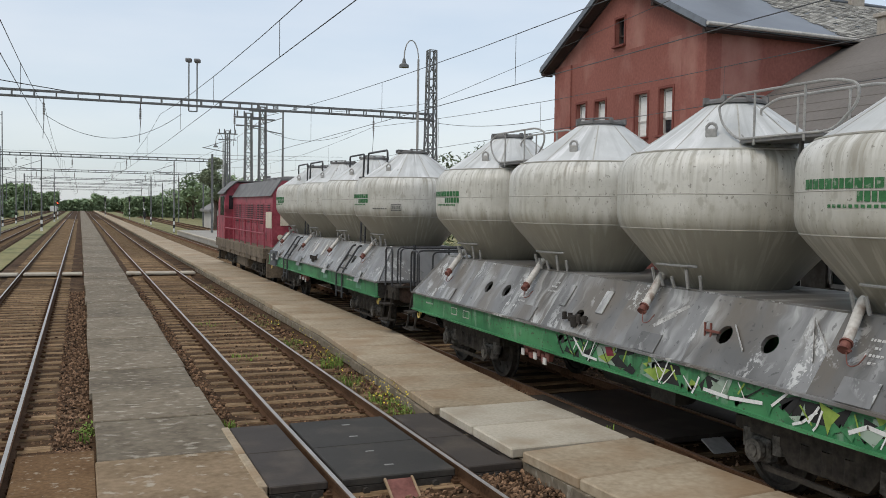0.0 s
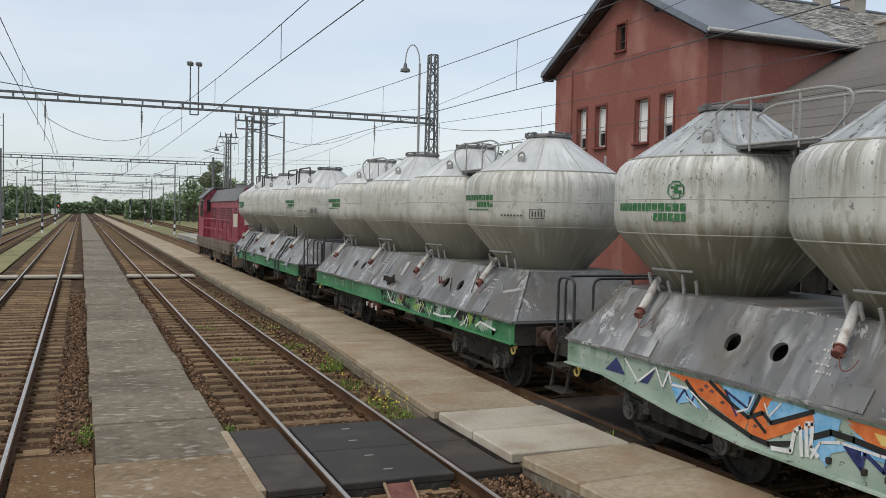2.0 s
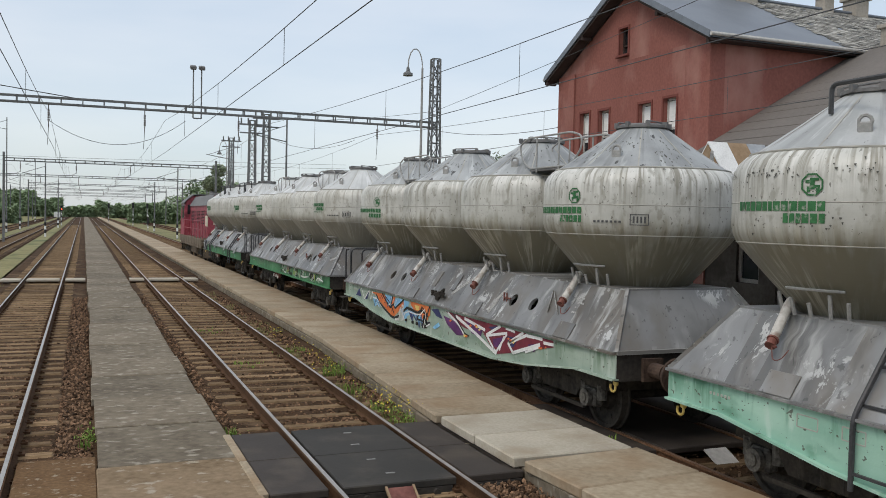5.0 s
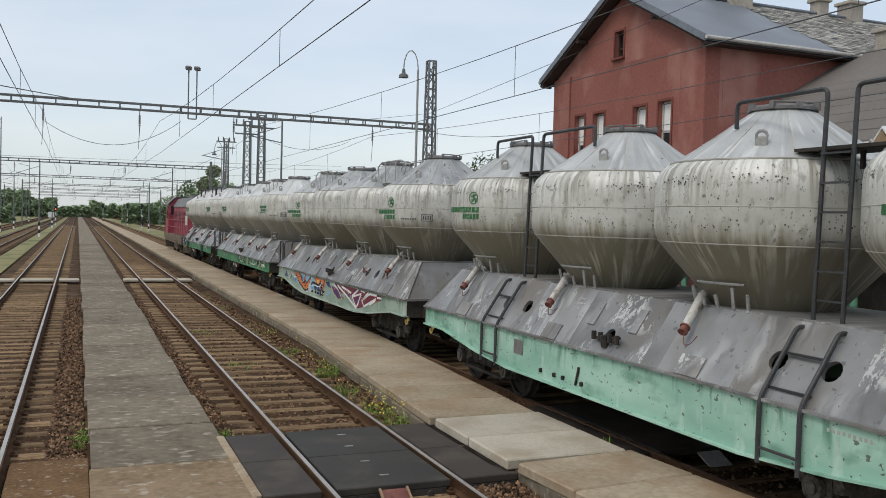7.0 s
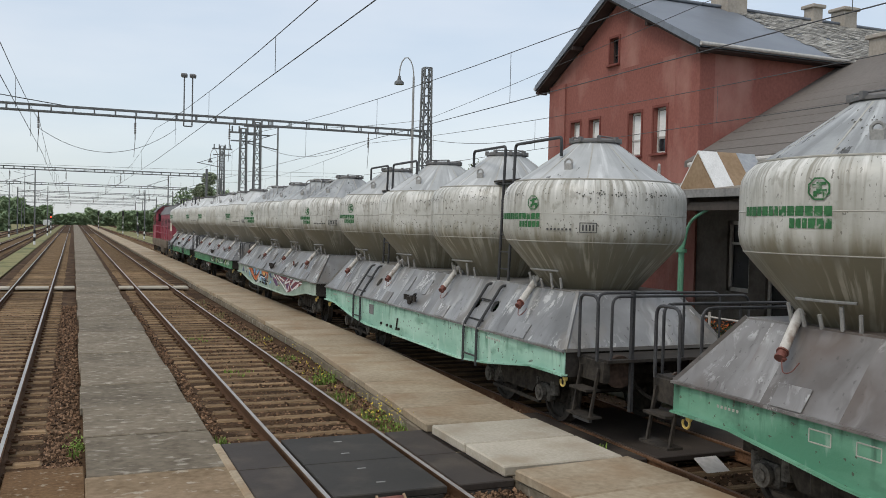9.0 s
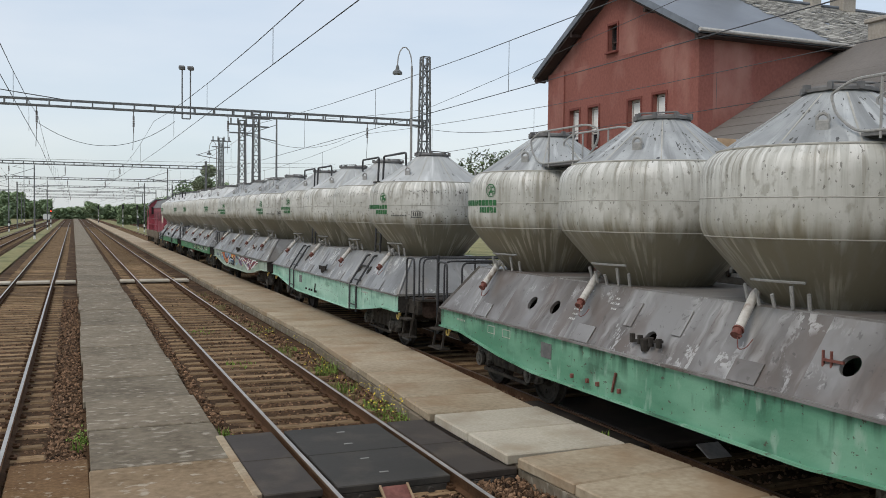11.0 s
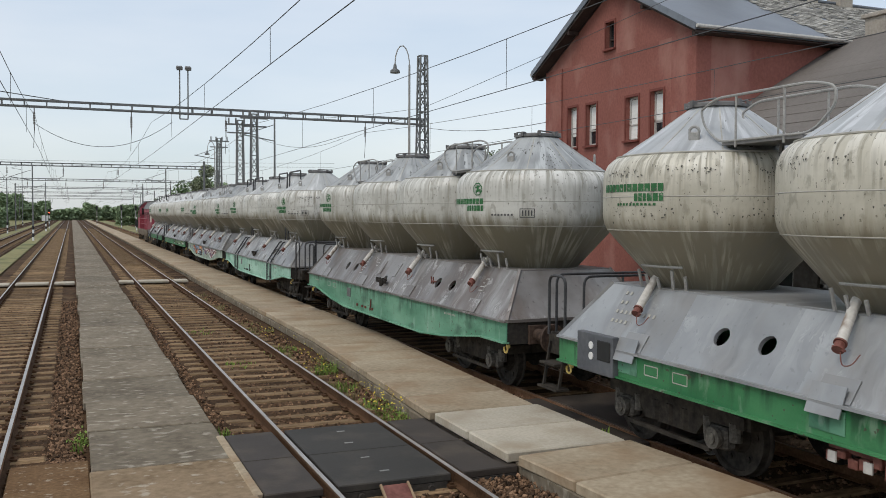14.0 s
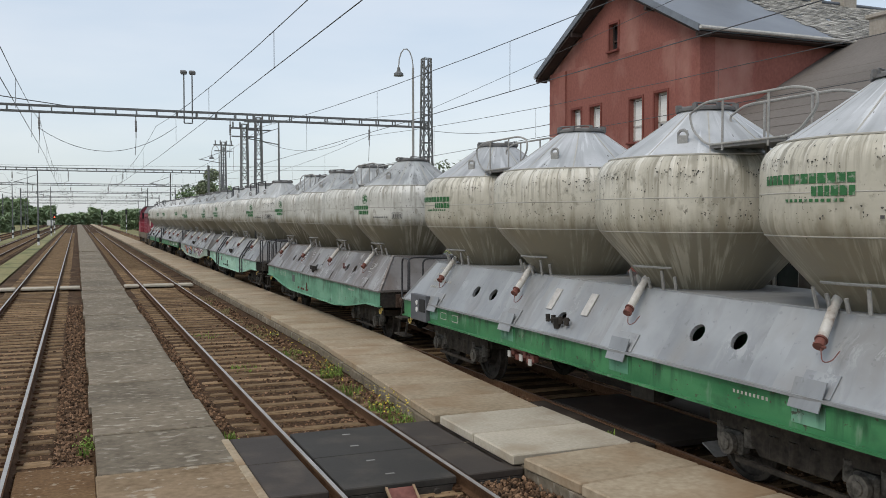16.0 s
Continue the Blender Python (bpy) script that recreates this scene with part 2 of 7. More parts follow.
M_GRASS = mat("meadow", (0.13, 0.125, 0.045), (0.27, 0.24, 0.105), 0.95, big=0.15, fine=3.0, stain=(0.09, 0.11, 0.035), stain_scale=0.3)
M_BALLAST = mat("ballast", (0.028, 0.016, 0.008), (0.10, 0.058, 0.031), 0.95, big=0.9, fine=26.0, bump=0.9, stain=(0.13, 0.085, 0.05), stain_at=0.6, stain_scale=1.2, spec=0.1)
M_STONE = islands(mat("ballast_stone", (0.085, 0.048, 0.027), (0.225, 0.14, 0.086), 0.92, big=4, fine=40, spec=0.15), 0.85)
M_SLEEPER = mat("sleeper_wood", (0.115, 0.073, 0.038), (0.31, 0.213, 0.123), 0.9, big=2.0, fine=9.0, stretch=(1, 6, 6), bump=0.6, spread=0.3, spec=0.15)
M_RAIL = mat("rusty_rail", (0.05, 0.026, 0.013), (0.11, 0.06, 0.033), 0.9, big=2, fine=30, spec=0.12)
M_RAILRUST = mat("flaking_rust_rail", (0.11, 0.055, 0.028), (0.21, 0.118, 0.068), 0.9, big=3, fine=24, spec=0.12)
M_RAILTOP = mat("worn_steel", (0.33, 0.315, 0.295), (0.5, 0.48, 0.455), 0.45, metal=0.6, big=2, fine=30, bump=0.03)
M_RUSTTOP = mat("rusty_running_surface", (0.17, 0.10, 0.065), (0.30, 0.2, 0.14), 0.5, metal=0.4, big=2, fine=30, bump=0.05)
M_SLAB = mat("worn_concrete", (0.118, 0.096, 0.068), (0.228, 0.192, 0.143), 0.9, big=1.3, fine=9.0, bump=0.6, spread=0.14, stain=(0.34, 0.305, 0.245), stain_at=0.63, stain_scale=4.5, stain_stretch=(1, 1.6, 1), soft=0.06, spec=0.15)
M_SLABDUSTY = mat("earth_dusted_concrete", (0.15, 0.105, 0.062), (0.27, 0.2, 0.13), 0.92, big=1.6, fine=11.0, bump=0.6, spread=0.1, stain=(0.36, 0.31, 0.24), stain_at=0.64, stain_scale=6.0, soft=0.06, spec=0.1)
M_PATH = mat("pale_concrete", (0.275, 0.218, 0.148), (0.43, 0.358, 0.26), 0.88, big=0.7, fine=13.0, bump=0.15, spread=0.07, stain=(0.27, 0.18, 0.105), stain_at=0.61, stain_scale=1.0, soft=0.15, spec=0.15)
M_PATHNEW = mat("newer_concrete", (0.38, 0.34, 0.27), (0.51, 0.46, 0.372), 0.88, big=0.8, fine=24.0, bump=0.12, spread=0.05, stain=(0.30, 0.24, 0.165), stain_at=0.64, stain_scale=1.2, soft=0.14)
M_MAT = mat("black_rubber", (0.026, 0.024, 0.021), (0.043, 0.039, 0.034), 0.7, big=1.5, fine=30.0, bump=0.1, spread=0.12, stain=(0.062, 0.053, 0.043), stain_at=0.63, stain_scale=2.0, soft=0.12, spec=0.3)
M_MATBROWN = mat("brown_black_rubber", (0.038, 0.030, 0.025), (0.060, 0.049, 0.041), 0.7, big=1.5, fine=30.0, bump=0.1, spread=0.12, stain=(0.085, 0.068, 0.052), stain_at=0.62, stain_scale=2.0, soft=0.12, spec=0.3)
M_EARTH = mat("packed_earth", (0.10, 0.055, 0.026), (0.20, 0.125, 0.065), 0.95, big=1.5, fine=20.0, bump=0.6, stain=(0.28, 0.23, 0.17), stain_at=0.65, stain_scale=11, soft=0.04, spec=0.1)
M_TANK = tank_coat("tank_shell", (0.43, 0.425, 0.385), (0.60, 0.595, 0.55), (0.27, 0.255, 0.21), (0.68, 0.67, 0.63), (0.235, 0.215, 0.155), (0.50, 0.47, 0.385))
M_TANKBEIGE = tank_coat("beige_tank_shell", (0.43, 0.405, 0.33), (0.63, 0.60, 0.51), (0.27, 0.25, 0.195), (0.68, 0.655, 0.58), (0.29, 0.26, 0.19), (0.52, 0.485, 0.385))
M_TANKTOPWHITE = cone_coat("pale_tank_top", (0.45, 0.46, 0.45), (0.61, 0.62, 0.61), (0.24, 0.235, 0.22), 0.70)
M_TANKTOP = cone_coat("weathered_tank_top", (0.24, 0.25, 0.25), (0.41, 0.425, 0.425), (0.075, 0.075, 0.075), 0.655)
M_TANKTOPBLUE = cone_coat("blue_grey_tank_top", (0.34, 0.355, 0.365), (0.48, 0.495, 0.51), (0.15, 0.15, 0.15), 0.70)
M_TANKTOPGREY = cone_coat("even_grey_tank_top", (0.33, 0.34, 0.335), (0.45, 0.46, 0.455), (0.13, 0.13, 0.125), 0.71)
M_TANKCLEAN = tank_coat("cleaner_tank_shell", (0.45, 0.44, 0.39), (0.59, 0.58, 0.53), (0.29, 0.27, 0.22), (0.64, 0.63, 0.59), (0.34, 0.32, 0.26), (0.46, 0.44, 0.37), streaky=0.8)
M_FLAKE = mat("dark_flakes", (0.06, 0.058, 0.05), (0.13, 0.125, 0.11), 0.8, big=4, fine=20, bump=0)
M_SEAM = mat("weld_seam", (0.31, 0.3, 0.265), (0.47, 0.455, 0.41), 0.6, big=2, fine=9)
M_SKIRT = casing_coat("grey_sheet_metal", (0.16, 0.16, 0.157), (0.28, 0.283, 0.283), (0.19, 0.168, 0.14), (0.47, 0.47, 0.455))
M_SKIRTEND = casing_coat("grey_end_sheet_metal", (0.16, 0.16, 0.157), (0.28, 0.283, 0.283), (0.19, 0.168, 0.14), (0.47, 0.47, 0.455), "x")
M_SKIRTBROWN = casing_coat("rust_tinged_sheet_metal", (0.125, 0.112, 0.103), (0.25, 0.243, 0.237), (0.135, 0.105, 0.088), (0.44, 0.435, 0.425), worn=0.75)
M_SKIRTBROWNEND = casing_coat("rust_tinged_end_sheet_metal", (0.125, 0.112, 0.103), (0.25, 0.243, 0.237), (0.135, 0.105, 0.088), (0.44, 0.435, 0.425), "x", 0.75)
M_SKIRTCLEAN = casing_coat("pale_grey_painted_metal", (0.25, 0.262, 0.272), (0.355, 0.37, 0.382), (0.27, 0.265, 0.255), (0.43, 0.44, 0.445), worn=0.45)
M_SKIRTCLEANEND = casing_coat("pale_grey_painted_end_metal", (0.25, 0.262, 0.272), (0.355, 0.37, 0.382), (0.27, 0.265, 0.255), (0.43, 0.44, 0.445), "x", 0.45)
M_SKIRTDARK = casing_coat("sooty_sheet_metal", (0.115, 0.113, 0.108), (0.215, 0.215, 0.212), (0.15, 0.13, 0.105), (0.45, 0.45, 0.435))
M_SKIRTDARKEND = casing_coat("sooty_end_sheet_metal", (0.115, 0.113, 0.108), (0.215, 0.215, 0.212), (0.15, 0.13, 0.105), (0.45, 0.45, 0.435), "x")
END_COAT = {M_SKIRTDARK: M_SKIRTDARKEND, M_SKIRT: M_SKIRTEND, M_SKIRTBROWN: M_SKIRTBROWNEND, M_SKIRTCLEAN: M_SKIRTCLEANEND}
M_DARKSTEEL = mat("grimy_dark_steel", (0.02, 0.018, 0.016), (0.055, 0.048, 0.041), 0.8, big=3, fine=18, spec=0.25)
M_BOGIE = mat("dusty_bogie_steel", (0.017, 0.015, 0.013), (0.062, 0.053, 0.043), 0.85, big=5, fine=16, spec=0.2)
M_AXLEBOX = mat("cement_dusted_steel", (0.03, 0.027, 0.024), (0.15, 0.14, 0.122), 0.85, big=7, fine=22, spec=0.2)
M_BUFFER = mat("rusty_buffer_steel", (0.035, 0.023, 0.017), (0.10, 0.066, 0.05), 0.75, big=5, fine=18, spec=0.25)
M_BLACKTUBE = mat("black_painted_tube", (0.025, 0.026, 0.028), (0.06, 0.06, 0.062), 0.5, big=3, fine=30)
M_GREYTUBE = mat("grey_painted_tube", (0.24, 0.24, 0.23), (0.38, 0.37, 0.35), 0.5, big=3, fine=30)
M_PIPE = mat("pale_pipe", (0.48, 0.46, 0.42), (0.66, 0.64, 0.6), 0.55, big=3, fine=20, stain=(0.3, 0.24, 0.2), stain_scale=5)
M_CAP = mat("rusty_coupling", (0.12, 0.038, 0.028), (0.23, 0.09, 0.07), 0.6, big=6, fine=20)
M_GREEN = beam_coat("green_beam_paint", (0.03, 0.155, 0.06), (0.07, 0.25, 0.105), (0.02, 0.075, 0.035), (0.22, 0.32, 0.23))
M_MINT = beam_coat("mint_beam_paint", (0.25, 0.46, 0.355), (0.40, 0.62, 0.50), (0.085, 0.22, 0.14), (0.52, 0.66, 0.57))
M_JADE = beam_coat("jade_beam_paint", (0.085, 0.25, 0.155), (0.19, 0.40, 0.275), (0.035, 0.095, 0.06), (0.33, 0.47, 0.38))
M_PALEGREEN = beam_coat("faded_green_paint", (0.24, 0.32, 0.255), (0.40, 0.48, 0.40), (0.14, 0.22, 0.14), (0.5, 0.56, 0.5))
M_SIGNGREEN = mat("green_lettering", (0.02, 0.11, 0.035), (0.045, 0.175, 0.062), 0.6, big=6, fine=40, bump=0, stain=(0.34, 0.36, 0.3), stain_at=0.63, stain_scale=16)
M_DARKLETTER = mat("dark_lettering", (0.05, 0.05, 0.05), (0.1, 0.1, 0.1), 0.6, big=6, fine=40, bump=0)
M_WHITE = mat("white_paint", (0.62, 0.62, 0.6), (0.8, 0.8, 0.78), 0.6, big=4, fine=30, bump=0.05)
M_CHALK = mat("worn_white_spray", (0.36, 0.355, 0.34), (0.62, 0.615, 0.6), 0.7, big=6, fine=30, bump=0.05, stain=(0.25, 0.245, 0.235), stain_at=0.58, stain_scale=20)
M_ORANGE = mat("orange_spray_paint", (0.55, 0.12, 0.03), (0.75, 0.22, 0.06), 0.5, big=4, fine=12, bump=0.03)
M_SKYBLUE = mat("blue_spray_paint", (0.12, 0.36, 0.6), (0.3, 0.55, 0.75), 0.5, big=4, fine=12, bump=0.03)
M_NAVY = mat("dark_blue_spray_paint", (0.015, 0.02, 0.08), (0.04, 0.05, 0.16), 0.5, big=4, fine=12, bump=0.03)
M_PURPLE = mat("purple_spray_paint", (0.06, 0.015, 0.075), (0.14, 0.04, 0.16), 0.5, big=4, fine=12, bump=0.03)
M_WINE = mat("wine_spray_paint", (0.12, 0.012, 0.025), (0.22, 0.03, 0.05), 0.5, big=4, fine=12, bump=0.03)
M_LIME = mat("lime_spray_paint", (0.17, 0.27, 0.04), (0.32, 0.42, 0.09), 0.5, big=4, fine=12, bump=0.03)
M_YELLOW = mat("yellow_paint", (0.6, 0.42, 0.1), (0.75, 0.58, 0.2), 0.5, big=4, fine=12, bump=0.03)
M_RED = mat("faded_red_paint", (0.24, 0.035, 0.055), (0.40, 0.085, 0.11), 0.5, big=1.5, fine=9, stain=(0.17, 0.035, 0.045), stain_scale=2)
M_LOCOFRAME = mat("dusty_brown_frame", (0.085, 0.068, 0.05), (0.21, 0.17, 0.125), 0.85, big=2, fine=12, spec=0.2)
M_PALERUN = mat("faded_lime_runs", (0.36, 0.345, 0.30), (0.48, 0.465, 0.42), 0.8, big=4, fine=20, bump=0)
M_LEAFPALE = islands(mat("pale_tree_leaves", (0.17, 0.21, 0.125), (0.33, 0.37, 0.25), 0.85, big=0.5, fine=4), 0.4)
M_CREAM = mat("cream_paint", (0.6, 0.55, 0.42), (0.72, 0.67, 0.55), 0.5, big=2, fine=12)
M_ROOFGREY = mat("sooty_roof_metal", (0.10, 0.10, 0.10), (0.19, 0.185, 0.18), 0.65, big=2, fine=12)
M_GLASSDARK = mat("dark_window_glass", (0.015, 0.017, 0.02), (0.03, 0.033, 0.036), 0.12, big=1, fine=3, bump=0, spec=0.5)
M_PLASTER = mat("red_brown_plaster", (0.205, 0.073, 0.056), (0.295, 0.112, 0.089), 0.92, big=0.4, fine=14, stretch=(1, 1, 0.8), bump=0.25, stain=(0.40, 0.21, 0.175), stain_at=0.63, stain_scale=0.7, stain_stretch=(1, 1, 0.5), soft=0.12)
M_PLASTERDARK = mat("dark_red_frame_paint", (0.15, 0.04, 0.03), (0.21, 0.065, 0.05), 0.85, big=2, fine=14)
M_BLIND = mat("white_blind", (0.72, 0.72, 0.7), (0.84, 0.84, 0.82), 0.7, big=2, fine=8, stretch=(1, 1, 8), bump=0.05)
M_METALROOF = mat("blue_grey_sheet_roof", (0.12, 0.135, 0.16), (0.18, 0.2, 0.23), 0.45, big=0.6, fine=6)
M_SLATE = mat("old_slate", (0.14, 0.135, 0.12), (0.36, 0.345, 0.31), 0.8, big=1, fine=8, spread=0.5)
M_SLATE_REST = islands(mat("old_slate_field", (0.14, 0.135, 0.12), (0.36, 0.345, 0.31), 0.8, big=1, fine=8), 0.55)
M_FELT = mat("brown_felt_roof", (0.125, 0.112, 0.10), (0.175, 0.157, 0.142), 0.9, big=0.5, fine=10, bump=0.15)
M_FASCIA = mat("weathered_white_trim", (0.4, 0.385, 0.36), (0.58, 0.56, 0.53), 0.75, big=2, fine=14)
M_EAVEWOOD = mat("dark_eaves_wood", (0.03, 0.02, 0.018), (0.06, 0.04, 0.034), 0.85, big=2, fine=12)
M_TANWOOD = mat("tan_board", (0.24, 0.16, 0.09), (0.34, 0.24, 0.15), 0.8, big=2, fine=12)
M_GREYBOARD = mat("grey_board", (0.27, 0.29, 0.31), (0.38, 0.4, 0.42), 0.7, big=2, fine=12)
M_BOXGREY = mat("dark_grey_box_paint", (0.07, 0.075, 0.085), (0.125, 0.13, 0.14), 0.55, big=2, fine=12)
M_CANOPY = mat("weathered_canopy_sheet", (0.15, 0.13, 0.105), (0.30, 0.265, 0.22), 0.8, big=1.2, fine=9, stretch=(0.4, 2, 1))
M_CANOPYTRIM = mat("grimy_grey_trim", (0.17, 0.165, 0.155), (0.3, 0.29, 0.275), 0.8, big=2, fine=14)
M_LOWWALL = mat("grey_wall_plaster", (0.085, 0.075, 0.064), (0.15, 0.133, 0.115), 0.9, big=1, fine=12, stain=(0.06, 0.05, 0.042), stain_at=0.6, stain_scale=1.5, soft=0.1)
M_WALLDARK = mat("grey_plinth_plaster", (0.045, 0.037, 0.031), (0.09, 0.075, 0.064), 0.9, big=1, fine=12)
M_POSTGREEN = mat("green_post_paint", (0.10, 0.27, 0.17), (0.16, 0.36, 0.24), 0.6, big=2, fine=12)
M_PLATFORM = mat("station_platform_paving", (0.26, 0.24, 0.21), (0.36, 0.34, 0.3), 0.9, big=0.7, fine=12)
M_STEEL = mat("galvanised_mast_steel", (0.12, 0.125, 0.125), (0.22, 0.225, 0.225), 0.65, metal=0.3, big=2, fine=20)
M_WIRE = mat("wire_copper_dark", (0.05, 0.052, 0.055), (0.09, 0.092, 0.095), 0.6, big=2, fine=20, bump=0)
M_INSUL = mat("brown_insulator", (0.07, 0.055, 0.05), (0.11, 0.09, 0.08), 0.3, big=2, fine=20, bump=0)
M_CONCPOLE = mat("concrete_pole", (0.27, 0.265, 0.255), (0.38, 0.375, 0.36), 0.85, big=2, fine=15)
M_LEAF = islands(mat("tree_leaves", (0.055, 0.08, 0.035), (0.12, 0.155, 0.075), 0.85, big=0.5, fine=4), 0.4)
# distant foliage: air haze is put into this paler, greyer leaf colour
M_LEAFHAZED = islands(mat("far_leaves", (0.16, 0.225, 0.12), (0.27, 0.345, 0.2), 0.9, big=0.1, fine=1), 0.25)
M_WEED = islands(mat("weed_leaves", (0.11, 0.18, 0.03), (0.24, 0.34, 0.07), 0.8, big=3, fine=9), 0.3)
M_DRYWEED = islands(mat("dry_grass", (0.16, 0.15, 0.06), (0.28, 0.26, 0.12), 0.9, big=3, fine=9), 0.3)
M_FLOWER = mat("yellow_flowers", (0.65, 0.5, 0.03), (0.8, 0.65, 0.08), 0.7, big=3, fine=9, bump=0)
M_BLOOM = islands(mat("orange_flowers", (0.55, 0.08, 0.02), (0.75, 0.22, 0.04), 0.7, big=3, fine=9, bump=0), 0.3)
M_BARK = mat("bark", (0.06, 0.045, 0.035), (0.13, 0.10, 0.08), 0.95, big=2, fine=12)
M_HOUSE = mat("pale_house_plaster", (0.45, 0.43, 0.4), (0.56, 0.54, 0.5), 0.9, big=0.5, fine=4)
M_HOUSEROOF = mat("grey_house_roof", (0.17, 0.165, 0.155), (0.25, 0.24, 0.23), 0.85, big=0.5, fine=4)
M_BLACK = mat("matt_black", (0.012, 0.012, 0.012), (0.025, 0.025, 0.025), 0.7, big=2, fine=12, bump=0)
M_BRICK = mat("chimney_plaster", (0.3, 0.27, 0.23), (0.42, 0.38, 0.33), 0.9, big=1.5, fine=12)
M_SIGNAL = bpy.data.materials.new("red_signal_light")
M_SIGNAL.use_nodes = True
M_SIGNAL.node_tree.nodes["Principled BSDF"].inputs["Base Color"].default_value = (0.6, 0.02, 0.01, 1)
M_SIGNAL.node_tree.nodes["Principled BSDF"].inputs["Emission Color"].default_value = (1, 0.08, 0.03, 1)
M_SIGNAL.node_tree.nodes["Principled BSDF"].inputs["Emission Strength"].default_value = 4.0


# ---- mesh helpers ----
def part(name, bm, material, parent=None, label="", smooth=False):
    """Links a bmesh as one mesh object under a thing or part."""
    me = bpy.data.meshes.new(name)
    bmesh.ops.recalc_face_normals(bm, faces=bm.faces[:])
    bm.to_mesh(me)
    bm.free()
    if smooth:
        me.shade_smooth()
        me.set_sharp_from_angle(angle=radians(38))
    me.materials.append(material)
    ob = new(name, me)
    ob.parent = parent
    if label:
        tagged(ob, label)
    return ob


def share(name, mesh, parent=None, at=(0, 0, 0), rz=0.0):
    """One more piece on a mesh that is already made."""
    ob = new(name, mesh)
    ob.parent = parent
    ob.matrix_basis = pose(*at, 0, 0, rz)
    return ob


def empty(name, at=(0, 0, 0), label="", category="", group="", kind=""):
    ob = new(name)
    ob.location = at
    ob.empty_display_size = 0.2
    return tagged(ob, label, category, group, kind)


def box(bm, c, s, rot=None, chamfer=0.0):
    """A box round the point c with the sizes s."""
    m = Matrix.Translation(c) @ (rot.to_4x4() if rot else Matrix()) @ Matrix.Diagonal((*s, 1))
    made = bmesh.ops.create_cube(bm, size=1.0, matrix=m)
    if chamfer:
        es = list({e for v in made["verts"] for e in v.link_edges})
        bmesh.ops.bevel(bm, geom=es, offset=chamfer, segments=1, affect="EDGES")
    return bm


def bar(bm, a, b, w, h=None):
    """A straight square bar from a to b."""
    a, b = Vector(a), Vector(b)
    d = b - a
    rot = d.to_track_quat("Z", "Y").to_matrix()
    return box(bm, (a + b) / 2, (w, h or w, d.length), rot)


def rod(bm, a, b, r, n=8, r2=None):
    """A round bar from a to b."""
    a, b = Vector(a), Vector(b)
    d = b - a
    m = Matrix.Translation((a + b) / 2) @ d.to_track_quat("Z", "Y").to_matrix().to_4x4()
    bmesh.ops.create_cone(bm, cap_ends=True, segments=n, radius1=r, radius2=r if r2 is None else r2, depth=d.length, matrix=m)
    return bm


def tube(bm, pts, r, n=8, closed=False):
    """A bent tube along points."""
    pts = [Vector(p) for p in pts]
    rings = []
    k = len(pts)
    side = None
    for i, p in enumerate(pts):
        before = pts[(i - 1) % k] if (closed or i) else p
        after = pts[(i + 1) % k] if (closed or i < k - 1) else p
        d = (after - before).normalized()
        if side is None:
            side = d.orthogonal().normalized()
        side = (side - d * side.dot(d)).normalized()
        up = d.cross(side)
        rings.append([bm.verts.new(p + r * (math.cos(a) * side + math.sin(a) * up)) for a in (2 * math.pi * j / n for j in range(n))])
    for i in range(k if closed else k - 1):
        a, b = rings[i], rings[(i + 1) % k]
        for j in range(n):
            bm.faces.new((a[j], a[(j + 1) % n], b[(j + 1) % n], b[j]))
    if not closed:
        bm.faces.new(rings[0][::-1])
        bm.faces.new(rings[-1])
    return bm


def rounded(pts, r=0.12, steps=4):
    """Points with each inner corner rounded off."""
    pts = [Vector(p) for p in pts]
    out = [pts[0]]
    for a, b, c in zip(pts, pts[1:], pts[2:]):
        ra = min(r, (a - b).length / 2.01, (c - b).length / 2.01)
        p, q = b + (a - b).normalized() * ra, b + (c - b).normalized() * ra
        for i in range(steps + 1):
            t = i / steps
            out.append((1 - t) ** 2 * p + 2 * t * (1 - t) * b + t * t * q)
    return out + [pts[-1]]


def lathe(bm, profile, n=48, at=(0, 0, 0), caps=True):
    """A turned shape: (radius, height) from below to above."""
    x, y, z = at
    rings = [[bm.verts.new((x + r * math.cos(2 * math.pi * j / n), y + r * math.sin(2 * math.pi * j / n), z + h)) for j in range(n)] for r, h in profile]
    for a, b in zip(rings, rings[1:]):
        for j in range(n):
            bm.faces.new((a[j], a[(j + 1) % n], b[(j + 1) % n], b[j]))
    if caps:
        bm.faces.new(rings[0][::-1])
        bm.faces.new(rings[-1])
    return bm


def prism(bm, outline, axis, lo, hi):
    """A flat outline of (u, v) drawn out along an axis: x: (y, z), y: (x, z), z: (x, y)."""
    def at(u, v, w):
        return {"x": (w, u, v), "y": (u, w, v), "z": (u, v, w)}[axis]
    a = [bm.verts.new(at(u, v, lo)) for u, v in outline]
    b = [bm.verts.new(at(u, v, hi)) for u, v in outline]
    bm.faces.new(a[::-1])
    bm.faces.new(b)
    k = len(a)
    for i in range(k):
        bm.faces.new((a[i], a[(i + 1) % k], b[(i + 1) % k], b[i]))
    return bm


def B():
    return bmesh.new()


def from_arrays(name, verts, faces, material, parent=None, label="", category="", kind=""):
    me = bpy.data.meshes.new(name)
    me.from_pydata(verts, [], faces)
    me.materials.append(material)
    ob = new(name, me)
    ob.parent = parent
    return tagged(ob, label, category, "", kind)


